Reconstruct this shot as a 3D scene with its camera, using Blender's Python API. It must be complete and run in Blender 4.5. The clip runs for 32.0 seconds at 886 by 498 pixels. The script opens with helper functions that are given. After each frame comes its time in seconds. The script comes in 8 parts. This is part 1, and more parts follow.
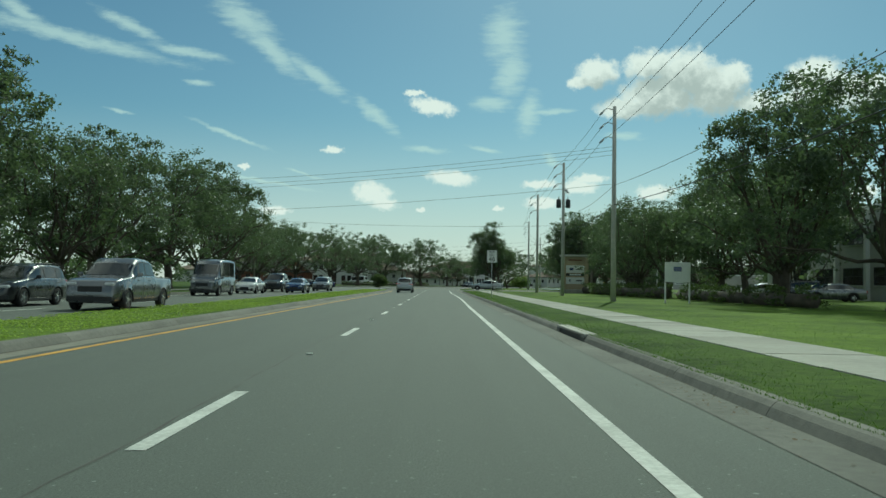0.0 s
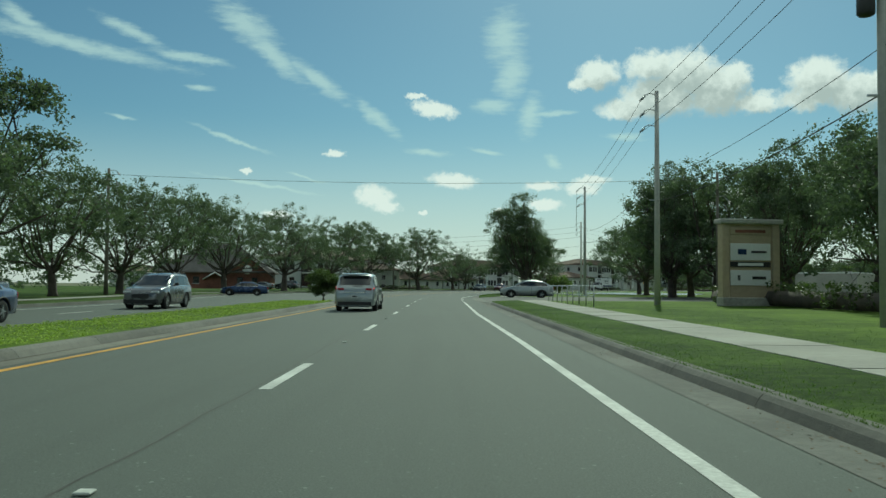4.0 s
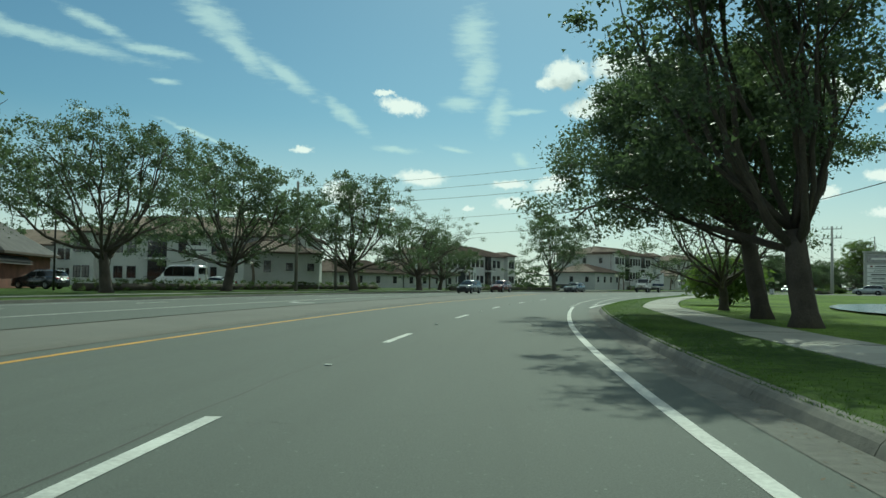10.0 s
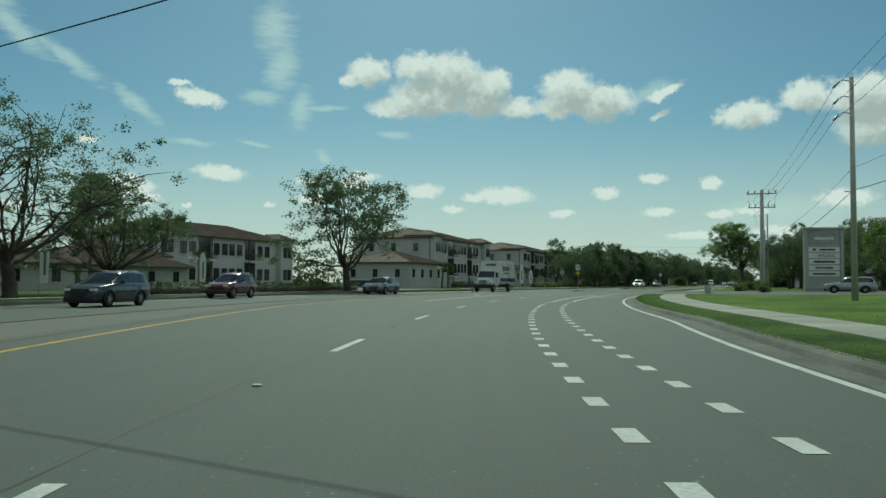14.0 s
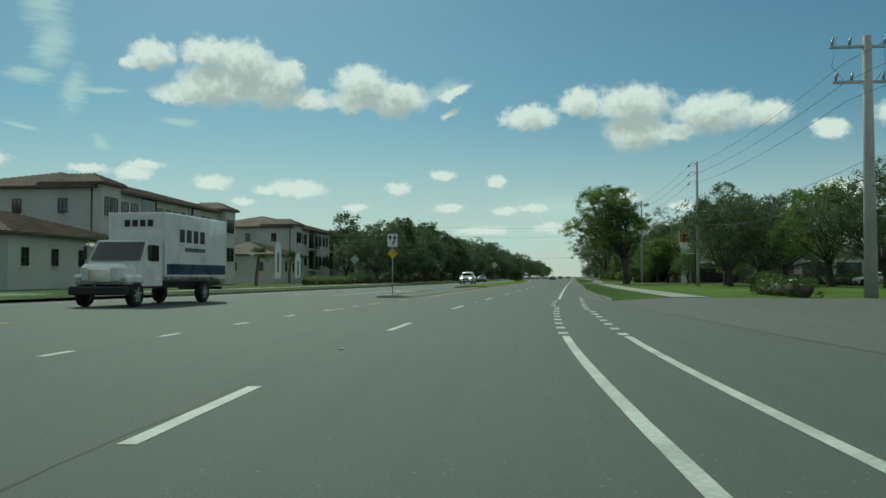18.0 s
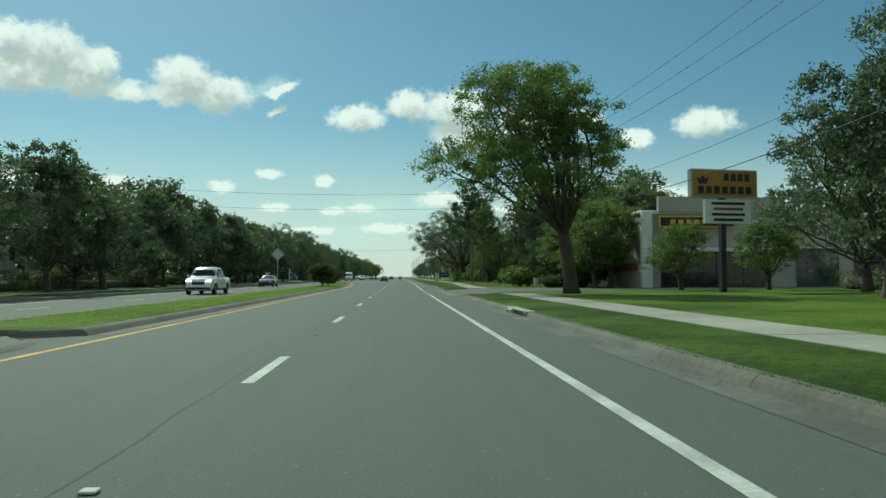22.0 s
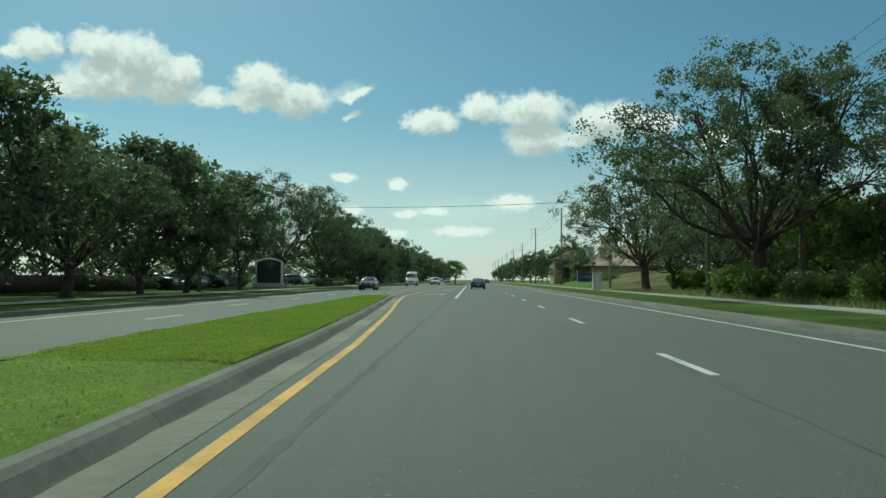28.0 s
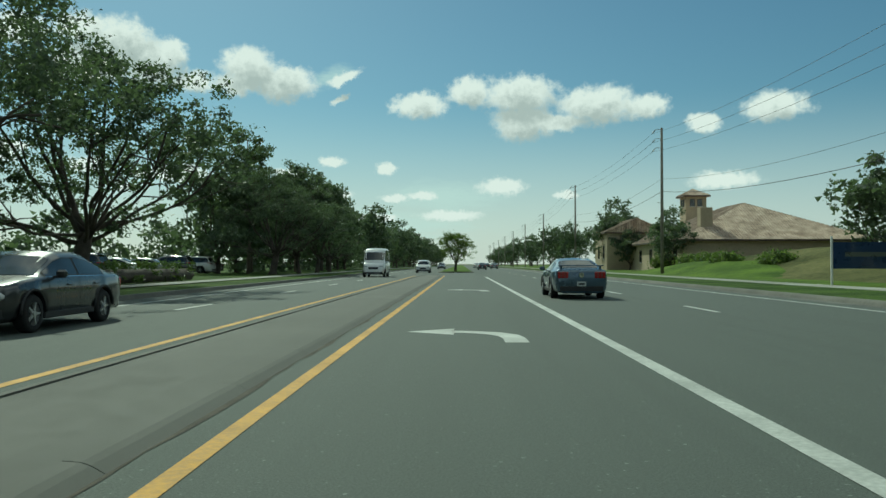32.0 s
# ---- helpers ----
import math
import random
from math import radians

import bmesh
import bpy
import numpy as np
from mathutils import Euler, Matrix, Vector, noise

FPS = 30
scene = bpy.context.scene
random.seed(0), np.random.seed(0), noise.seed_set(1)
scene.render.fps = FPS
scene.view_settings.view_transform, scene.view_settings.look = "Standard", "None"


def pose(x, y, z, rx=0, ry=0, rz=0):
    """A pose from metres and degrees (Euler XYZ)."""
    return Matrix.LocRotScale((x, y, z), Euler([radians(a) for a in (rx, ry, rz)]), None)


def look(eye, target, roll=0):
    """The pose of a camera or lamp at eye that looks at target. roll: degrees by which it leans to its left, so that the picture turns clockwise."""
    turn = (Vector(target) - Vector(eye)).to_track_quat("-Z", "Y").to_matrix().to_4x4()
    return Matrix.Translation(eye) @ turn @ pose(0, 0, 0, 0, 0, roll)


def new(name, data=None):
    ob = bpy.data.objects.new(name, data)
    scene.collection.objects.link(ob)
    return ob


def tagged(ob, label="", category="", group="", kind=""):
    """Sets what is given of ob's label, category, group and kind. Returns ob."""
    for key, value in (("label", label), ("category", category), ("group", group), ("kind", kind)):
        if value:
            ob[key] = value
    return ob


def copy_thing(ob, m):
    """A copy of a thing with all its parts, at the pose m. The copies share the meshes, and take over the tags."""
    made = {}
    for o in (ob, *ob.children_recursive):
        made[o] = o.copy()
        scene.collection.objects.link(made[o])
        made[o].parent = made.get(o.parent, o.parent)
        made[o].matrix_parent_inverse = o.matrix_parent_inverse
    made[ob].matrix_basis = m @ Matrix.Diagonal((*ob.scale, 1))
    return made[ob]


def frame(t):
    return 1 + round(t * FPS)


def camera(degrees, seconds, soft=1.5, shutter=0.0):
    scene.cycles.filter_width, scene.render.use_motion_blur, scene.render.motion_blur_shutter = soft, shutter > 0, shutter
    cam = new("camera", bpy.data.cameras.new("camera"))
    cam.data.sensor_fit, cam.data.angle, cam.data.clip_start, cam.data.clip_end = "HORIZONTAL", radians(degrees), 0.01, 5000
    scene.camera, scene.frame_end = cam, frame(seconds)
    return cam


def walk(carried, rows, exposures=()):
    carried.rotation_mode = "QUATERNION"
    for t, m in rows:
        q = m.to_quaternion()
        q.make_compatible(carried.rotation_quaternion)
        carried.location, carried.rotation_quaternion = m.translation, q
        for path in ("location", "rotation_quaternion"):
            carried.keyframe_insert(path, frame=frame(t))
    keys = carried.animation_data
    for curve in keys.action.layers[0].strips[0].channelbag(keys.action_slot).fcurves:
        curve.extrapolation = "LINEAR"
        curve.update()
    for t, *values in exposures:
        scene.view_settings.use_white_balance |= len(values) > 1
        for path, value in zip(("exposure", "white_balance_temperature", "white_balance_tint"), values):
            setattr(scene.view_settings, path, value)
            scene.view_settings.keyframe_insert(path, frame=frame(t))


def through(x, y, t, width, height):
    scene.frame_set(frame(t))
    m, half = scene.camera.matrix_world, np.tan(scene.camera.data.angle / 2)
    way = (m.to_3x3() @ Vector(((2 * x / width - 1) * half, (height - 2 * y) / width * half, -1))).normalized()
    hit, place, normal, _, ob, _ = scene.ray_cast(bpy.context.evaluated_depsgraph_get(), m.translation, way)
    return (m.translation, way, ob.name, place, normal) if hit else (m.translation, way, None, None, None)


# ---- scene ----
cam = camera(57.13, 32.0)
EXPOSURES = [(t, stops, 6250, -21) for t, stops in ((0.0, -0.26), (6.0, -0.28), (8.5, -0.24), (10.0, -0.12), (11.2, -0.12), (12.5, -0.3), (14.0, -0.44), (18.0, -0.42), (20.0, -0.28), (22.0, -0.14), (24.0, -0.06), (26.0, -0.16), (29.0, -0.2), (32.0, -0.28))]
PATH = [
    (0, (0.055, 0.000, 1.19), (0.019, 9.992, 1.608), 0.97),
    (0.5, (-0.084, 6.679, 1.19), (-0.110, 16.671, 1.597), 1.02),
    (1, (-0.197, 13.309, 1.19), (-0.230, 23.301, 1.587), 1.04),
    (1.5, (-0.179, 20.234, 1.19), (-0.230, 30.226, 1.595), 0.99),
    (2, (-0.294, 27.561, 1.19), (-0.344, 37.552, 1.605), 0.87),
    (2.5, (-0.377, 35.004, 1.19), (-0.441, 44.995, 1.614), 0.76),
    (3, (-0.424, 42.447, 1.19), (-0.495, 52.437, 1.621), 0.64),
    (3.5, (-0.413, 49.812, 1.19), (-0.480, 59.802, 1.634), 0.54),
    (4, (-0.440, 57.338, 1.19), (-0.509, 67.328, 1.641), 0.47),
    (4.5, (-0.515, 64.947, 1.19), (-0.586, 74.937, 1.644), 0.45),
    (5, (-0.646, 72.562, 1.19), (-0.715, 82.552, 1.644), 0.47),
    (5.5, (-0.841, 80.105, 1.19), (-0.902, 90.095, 1.643), 0.53),
    (6, (-1.110, 87.499, 1.19), (-1.149, 97.489, 1.640), 0.63),
    (6.5, (-1.408, 94.769, 1.19), (-1.415, 104.759, 1.631), 0.74),
    (7, (-1.325, 102.227, 1.19), (-1.347, 112.218, 1.630), 0.77),
    (7.5, (-1.246, 109.774, 1.19), (-1.284, 119.764, 1.626), 0.75),
    (8, (-1.240, 117.319, 1.19), (-1.271, 127.309, 1.627), 0.76),
    (8.5, (-1.213, 124.884, 1.19), (-1.271, 134.874, 1.628), 0.81),
    (9, (-0.811, 132.516, 1.19), (-0.849, 142.506, 1.625), 0.85),
    (9.5, (-0.337, 140.105, 1.19), (-0.237, 150.096, 1.615), 0.85),
    (10, (0.186, 147.706, 1.19), (0.516, 157.692, 1.615), 0.77),
    (10.5, (1.008, 155.305, 1.19), (1.581, 165.279, 1.615), 0.63),
    (11, (2.144, 162.938, 1.19), (2.950, 172.897, 1.613), 0.48),
    (11.5, (3.296, 170.746, 1.19), (4.383, 180.678, 1.617), 0.32),
    (12, (4.676, 178.571, 1.19), (6.046, 188.469, 1.605), 0.20),
    (12.5, (6.214, 186.362, 1.19), (7.904, 196.210, 1.594), 0.13),
    (13, (7.896, 194.049, 1.19), (9.913, 203.834, 1.602), 0.14),
    (13.5, (9.729, 201.659, 1.19), (12.093, 211.367, 1.602), 0.16),
    (14, (11.833, 209.249, 1.19), (14.539, 218.867, 1.598), 0.18),
    (14.5, (14.305, 216.932, 1.19), (17.318, 226.459, 1.582), 0.18),
    (15, (17.030, 224.712, 1.19), (20.312, 234.151, 1.565), 0.17),
    (15.5, (20.031, 232.559, 1.19), (23.566, 241.907, 1.550), 0.16),
    (16, (23.330, 240.443, 1.19), (27.119, 249.691, 1.537), 0.14),
    (16.5, (26.949, 248.333, 1.19), (31.013, 257.464, 1.530), 0.11),
    (17, (30.911, 256.198, 1.19), (35.287, 265.184, 1.529), 0.08),
    (17.5, (35.121, 263.979, 1.19), (39.830, 272.794, 1.533), 0.03),
    (18, (39.663, 271.584, 1.19), (44.694, 280.219, 1.529), 0.02),
    (18.5, (44.495, 279.029, 1.19), (49.813, 287.490, 1.520), -0.01),
    (19, (49.536, 286.218, 1.19), (55.116, 294.510, 1.521), -0.05),
    (19.5, (54.660, 293.172, 1.19), (60.496, 301.286, 1.533), -0.15),
    (20, (59.864, 299.968, 1.19), (65.928, 307.912, 1.536), -0.25),
    (20.5, (65.190, 306.657, 1.19), (71.454, 314.445, 1.534), -0.27),
    (21, (70.577, 313.448, 1.19), (77.026, 321.083, 1.534), -0.21),
    (21.5, (76.055, 320.286, 1.19), (82.648, 327.797, 1.530), -0.15),
    (22, (81.376, 326.867, 1.19), (88.104, 334.257, 1.530), -0.18),
    (22.5, (86.740, 333.421, 1.19), (93.555, 340.732, 1.539), -0.26),
    (23, (92.197, 339.971, 1.19), (99.058, 347.237, 1.545), -0.36),
    (23.5, (97.756, 346.553, 1.19), (104.649, 353.790, 1.541), -0.43),
    (24, (103.266, 353.175, 1.19), (110.128, 360.440, 1.535), -0.46),
    (24.5, (108.506, 359.898, 1.19), (115.227, 367.295, 1.534), -0.42),
    (25, (113.566, 366.584, 1.19), (120.114, 374.133, 1.539), -0.30),
    (25.5, (118.597, 373.501, 1.19), (124.977, 381.193, 1.562), -0.16),
    (26, (123.680, 380.900, 1.19), (129.923, 388.704, 1.567), -0.05),
    (26.5, (128.789, 388.391, 1.19), (134.939, 396.267, 1.570), 0.06),
    (27, (133.930, 395.967, 1.19), (140.025, 403.886, 1.572), 0.14),
    (27.5, (139.108, 403.626, 1.19), (145.171, 411.569, 1.571), 0.21),
    (28, (144.325, 411.367, 1.19), (150.370, 419.324, 1.566), 0.26),
    (28.5, (149.582, 419.188, 1.19), (155.613, 427.156, 1.558), 0.29),
    (29, (155.096, 426.914, 1.19), (161.103, 434.901, 1.545), 0.28),
    (29.5, (160.678, 434.625, 1.19), (166.668, 442.626, 1.534), 0.25),
    (30, (166.333, 442.381, 1.19), (172.331, 450.375, 1.538), 0.20),
    (30.5, (172.199, 449.882, 1.19), (178.176, 457.891, 1.546), 0.19),
    (31, (177.925, 457.199, 1.19), (183.901, 465.210, 1.531), 0.16),
    (31.5, (183.723, 464.543, 1.19), (189.759, 472.511, 1.470), 0.11),
    (32, (189.584, 471.894, 1.19), (195.740, 479.773, 1.374), 0.02),
]
walk(cam, [(t, look(eye, target, roll)) for t, eye, target, roll in PATH], exposures=EXPOSURES)

# The lane line that the plan is drawn along: heading by distance, then (s, d) with d to the right.
KNOT_S = [120, 142, 165, 190, 215, 245, 275, 300, 318]
KNOT_H = [-0.42, 2.36, 8.75, 12.38, 16.96, 23.32, 31.0, 36.98, 39.28]
START_X = -2.023
STEP = 0.5
LINE_S = np.arange(-160.0, 1400.0, STEP)
LINE_H = np.radians(np.interp(LINE_S, KNOT_S, KNOT_H))
LINE_X = np.cumsum(np.sin(LINE_H)) * STEP
LINE_Y = np.cumsum(np.cos(LINE_H)) * STEP
ZERO = int(np.argmin(np.abs(LINE_S)))
LINE_X = LINE_X - LINE_X[ZERO] + START_X
LINE_Y = LINE_Y - LINE_Y[ZERO]


def heading(s):
    """Degrees to the right of +y along the road."""
    return math.degrees(float(np.interp(s, LINE_S, LINE_H)))


def on(s, d, z=0.0):
    """The place s metres along the lane line and d metres to its right."""
    h = float(np.interp(s, LINE_S, LINE_H))
    x, y = float(np.interp(s, LINE_S, LINE_X)), float(np.interp(s, LINE_S, LINE_Y))
    return Vector((x + d * math.cos(h), y - d * math.sin(h), z))


def along(s, d, z=0.0, turn=0.0):
    """A pose on the road plan whose y axis runs along the road, turned to the left by some degrees."""
    v = on(s, d, z)
    return pose(v.x, v.y, v.z, 0, 0, turn - heading(s))

# ---- sky, sun ----
SUN_AZ, SUN_EL = 14.0, 41.0
sun = new("sun", bpy.data.lights.new("sun", "SUN"))
sun.data.energy, sun.data.angle, sun.data.color = 3.4, radians(0.53), (1.0, 0.95, 0.86)
toward = Vector((math.sin(radians(SUN_AZ)) * math.cos(radians(SUN_EL)), math.cos(radians(SUN_AZ)) * math.cos(radians(SUN_EL)), math.sin(radians(SUN_EL))))
sun.matrix_world = look(toward * 300 + Vector((60, 250, 0)), Vector((60, 250, 0)))

# Clouds: azimuth to the right of +y, elevation, half width, half height, slope, in degrees.
CUMULUS = [
    (10.4, 14.5, 1.79, 1.27, 0), (9.4, 13.9, 1.19, 0.56, 0), (14.0, 14.9, 2.0, 1.3, 0), (14.6, 12.9, 3.4, 1.7, 0), (16.4, 14.3, 2.6, 1.9, 0),
    (18.3, 13.1, 2.5, 2.0, 0), (12.5, 12.2, 2.6, 0.9, 0), (19.5, 13.9, 1.3, 1.1, 0), (20.8, 12.1, 1.9, 0.9, 0), (24.5, 13.3, 2.4, 1.67, 0),
    (26.9, 12.4, 2.8, 1.5, 0), (24.0, 12.1, 2.2, 0.9, 0), (31.1, 12.8, 1.5, 0.5, 25), (30.7, 11.3, 0.9, 0.3, 35), (36.3, 11.1, 2.4, 1.1, 0),
    (39.9, 12.0, 1.9, 1.3, 0), (43.4, 11.7, 3.2, 1.7, 0), (43.8, 9.8, 2.8, 1.5, 0),
]
CUMULUS_EAST = [(48.7, 10.9, 3.4, 1.6, 0), (52.0, 10.7, 2.1, 1.1, 0), (45.7, 9.8, 2.6, 0.8, 0), (55.8, 9.4, 1.5, 0.8, 0), (60.3, 10.2, 2.6, 1.2, 0)]
SMALL = [
    (-1.1, 12.3, 2.3, 0.8, -8), (-2.4, 13.2, 1.1, 0.25, 0), (-5.3, 6.2, 1.9, 1.1, -10), (-4.4, 5.5, 1.4, 0.6, 0), (0.3, 7.4, 2.3, 0.75, -5), (-8.0, 9.1, 0.95, 0.36, 0),
    (-14.1, 7.7, 0.5, 0.3, 0), (-12.0, 4.8, 1.5, 0.45, 0), (6.5, 7.0, 1.6, 0.45, 0), (10.0, 7.4, 1.7, 0.45, 0), (6.7, 5.7, 1.7, 0.6, 0), (-1.8, 5.1, 0.5, 0.24, 0),
    (3.6, 5.3, 0.5, 0.24, 0), (9.3, 6.8, 1.6, 0.7, 0), (14.4, 6.4, 1.8, 0.7, 0), (19.9, 6.1, 2.9, 0.85, 0), (17.9, 5.9, 1.1, 0.45, 0), (27.1, 6.2, 1.2, 0.6, 0),
]
SMALL_EAST = [
    (30.2, 7.1, 1.3, 0.5, 0), (34.0, 6.7, 1.0, 0.6, 0), (30.6, 4.8, 1.5, 0.45, 0), (34.6, 4.6, 1.4, 0.4, 0), (16.4, 5.1, 1.1, 0.4, 0), (42.1, 5.4, 2.3, 0.85, 0), (36.6, 4.8, 1.4, 0.4, 0), (46.6, 4.8, 1.1, 0.45, 0), (38.5, 3.4, 3.0, 0.5, 0), (33.0, 3.2, 2.6, 0.4, 0), (24.0, 4.8, 1.2, 0.4, 0), (57.0, 5.6, 3.0, 0.8, 0),
]
CIRRUS = [
    (3.8, 17.2, 1.7, 2.3, 0), (4.4, 14.6, 1.4, 2.3, -12), (5.7, 11.9, 1.0, 1.9, -12), (3.1, 12.5, 1.9, 0.6, 0), (7.2, 12.0, 1.9, 0.28, 2), (-14.3, 17.4, 2.9, 1.3, -30),
    (-12.5, 15.6, 3.5, 0.8, -38), (-9.3, 14.1, 3.1, 0.7, -32), (-5.1, 11.6, 2.3, 0.6, -38), (-25.1, 15.1, 7.9, 0.6, -8), (-21.7, 16.3, 2.7, 0.5, -20), (-18.1, 15.0, 3.1, 0.45, -6),
    (-28.1, 16.2, 2.3, 0.6, -30), (-1.5, 9.3, 1.9, 0.28, -4), (-22.1, 10.8, 1.1, 0.16, -8), (-13.0, 6.8, 5.1, 0.16, -8), (-10.0, 7.4, 1.7, 0.12, -14), (-17.3, 13.1, 1.1, 0.24, 0),
]
CIRRUS_EAST = [(-15.0, 9.8, 3.5, 0.2, -18), (7.3, 8.7, 0.8, 0.5, -45), (2.7, 9.4, 1.5, 0.2, -10), (12.3, 10.3, 1.7, 0.35, -5), (38.2, 4.7, 5.0, 1.4, 0), (34.6, 2.7, 7.5, 1.4, 0), (30.3, 12.9, 1.8, 0.8, 20)]

world = bpy.data.worlds.new("sky")
scene.world = world
world.use_nodes = True
wt = world.node_tree
wt.nodes.clear()


class Nodes:
    """Short hands for node trees: a call makes a node, sets it and links its inputs."""

    def __init__(self, tree):
        self.tree = tree

    def __call__(self, kind, *ins, out=0, **props):
        node = self.tree.nodes.new(kind)
        for key, value in props.items():
            if key == "operation":
                node.operation = value
            elif key == "data_type":
                node.data_type = value
            elif key == "blend_type":
                node.blend_type = value
            elif key == "noise_dimensions":
                node.noise_dimensions = value
            elif key == "clamp":
                node.use_clamp = value
            elif key == "interpolation":
                node.interpolation_type = value
            elif key == "feature":
                node.feature = value
        for key, value in enumerate(ins):
            if value is None:
                continue
            if isinstance(value, bpy.types.NodeSocket):
                self.tree.links.new(value, node.inputs[key])
            else:
                node.inputs[key].default_value = value
        return node.outputs[out]

    def math(self, op, a, b=None, c=None, clamp=False):
        return self("ShaderNodeMath", a, b, c, operation=op, clamp=clamp)

    def mix(self, f, a, b, blend="MIX"):
        node = self.tree.nodes.new("ShaderNodeMix")
        node.data_type, node.blend_type = "RGBA", blend
        for slot, value in ((0, f), (6, a), (7, b)):
            if isinstance(value, bpy.types.NodeSocket):
                self.tree.links.new(value, node.inputs[slot])
            else:
                node.inputs[slot].default_value = value if slot == 0 or len(value) == 4 else (*value, 1)
        return node.outputs[2]

    def step(self, v, lo, hi, a=0.0, b=1.0):
        return self("ShaderNodeMapRange", v, lo, hi, a, b, interpolation="SMOOTHSTEP")

    def noise(self, vec, scale, detail=4.0, rough=0.55, out=0):
        node = self.tree.nodes.new("ShaderNodeTexNoise")
        if vec is not None:
            self.tree.links.new(vec, node.inputs["Vector"])
        node.inputs["Scale"].default_value, node.inputs["Detail"].default_value, node.inputs["Roughness"].default_value = scale, detail, rough
        return node.outputs[out]

    def vec(self, op, a, b=None, out=0):
        return self("ShaderNodeVectorMath", a, b, operation=op, out=out)


w = Nodes(wt)
sky_node = wt.nodes.new("ShaderNodeTexSky")
sky_node.sky_type, sky_node.sun_disc = "NISHITA", False
sky_node.sun_elevation, sky_node.sun_rotation = radians(SUN_EL), radians(SUN_AZ)
sky_node.air_density, sky_node.dust_density, sky_node.ozone_density = 1.0, 0.6, 4.0
way = w("ShaderNodeTexCoord", out=0)
xyz = wt.nodes.new("ShaderNodeSeparateXYZ")
wt.links.new(way, xyz.inputs[0])
az = w.math("MULTIPLY", w.math("ARCTAN2", xyz.outputs[0], xyz.outputs[1]), 57.2958)
el = w.math("MULTIPLY", w.math("ARCSINE", xyz.outputs[2]), 57.2958)
flat = w("ShaderNodeCombineXYZ", az, el, 0.0)


def field(rows, pos):
    """How deep a direction lies inside the nearest of the clouds: 1 at a middle, 0 at an edge, less outside."""
    best = None
    for a, e, hw, hh, slope in rows:
        if best is not None:  # one after the other, which keeps the shader small
            chain = wt.nodes.new("ShaderNodeVectorMath")
            chain.operation = "MULTIPLY_ADD"
            wt.links.new(best, chain.inputs[0])
            chain.inputs[1].default_value = (1e-7, 1e-7, 0)
            wt.links.new(pos, chain.inputs[2])
            pos = chain.outputs[0]
        m = wt.nodes.new("ShaderNodeMapping")
        m.vector_type = "TEXTURE"
        m.inputs["Location"].default_value = (a, e, 0)
        m.inputs["Rotation"].default_value = (0, 0, radians(slope))
        m.inputs["Scale"].default_value = (hw, hh, 1)
        wt.links.new(pos, m.inputs["Vector"])
        deep = w.math("SUBTRACT", 1.0, w.vec("LENGTH", m.outputs[0], out=1))
        best = deep if best is None else w.math("SMOOTH_MAX", best, deep, 0.25)
    return best


swirl = w.vec("SUBTRACT", w.noise(flat, 0.9, 6, 0.62, out=1), (0.5, 0.5, 0.5))
puffed = w.vec("ADD", flat, w.vec("MULTIPLY", swirl, (1.7, 1.3, 0)))
fine_swirl = w.vec("SUBTRACT", w.noise(flat, 2.6, 5, 0.65, out=1), (0.5, 0.5, 0.5))
puffed_small = w.vec("ADD", flat, w.vec("MULTIPLY", fine_swirl, (1.1, 0.6, 0)))
smooth_heap = field(CUMULUS + CUMULUS_EAST, puffed)
heap = w.math("MAXIMUM", smooth_heap, w.math("SUBTRACT", field(SMALL + SMALL_EAST, puffed_small), 0.08))
billow = w.math("SUBTRACT", w.noise(flat, 1.5, 7, 0.6), 0.5)
heap = w.math("ADD", heap, w.math("MULTIPLY", billow, 0.75))
cover = w.step(heap, 0.0, 0.5)
# A place is shaded by the cloud that stands above it and a little toward the sun.
above = field(CUMULUS + CUMULUS_EAST, w.vec("ADD", puffed, (-0.25, 1.15, 0)))
core = w.step(w.math("ADD", above, w.math("MULTIPLY", billow, 1.3)), -0.15, 0.85)
# Unseen cumulus away from the clouds drawn one by one, added to brighten shade.
side_az = w.math("ABSOLUTE", w.math("SUBTRACT", az, 21.0))
elsewhere = w.math("MAXIMUM", w.step(el, 23.0, 34.0), w.step(side_az, 58.0, 74.0))
over = w.math("ADD", w.math("MAXIMUM", xyz.outputs[2], 0.0), 0.18)
dome = w("ShaderNodeCombineXYZ", w.math("DIVIDE", xyz.outputs[0], over), w.math("DIVIDE", xyz.outputs[1], over), 0.0)
unseen_cumulus = w.step(w.noise(dome, 1.3, 5, 0.55), 0.44, 0.6)
cover = w.math("MAXIMUM", cover, w.math("MULTIPLY", elsewhere, unseen_cumulus))
streak_pos = w("ShaderNodeMapping", flat, (0, 0, 0), (0, 0, radians(-30)), (0.35, 1.6, 1.0))
wisp = w.noise(streak_pos, 1.6, 6, 0.65)
thin = w.math("ADD", field(CIRRUS + CIRRUS_EAST, w.vec("ADD", flat, w.vec("MULTIPLY", swirl, (0.9, 0.5, 0)))), w.math("MULTIPLY", w.math("SUBTRACT", wisp, 0.5), 1.3))
thin = w.math("MULTIPLY", w.step(thin, -0.1, 0.9), 0.62)
veil = w.math("MULTIPLY", w.step(el, 12.0, 0.0), 0.68)
SKY_GAIN = 0.075
clear = w.vec("SCALE", sky_node.outputs[0])
wt.nodes[-1].inputs["Scale"].default_value = SKY_GAIN
tone = w.mix(1.0, clear, (0.86, 1.0, 1.0), "MULTIPLY")
LIT, GREY = (1.0, 0.97, 1.0), (0.56, 0.58, 0.61)
cloud_tone = w.mix(core, LIT, GREY)
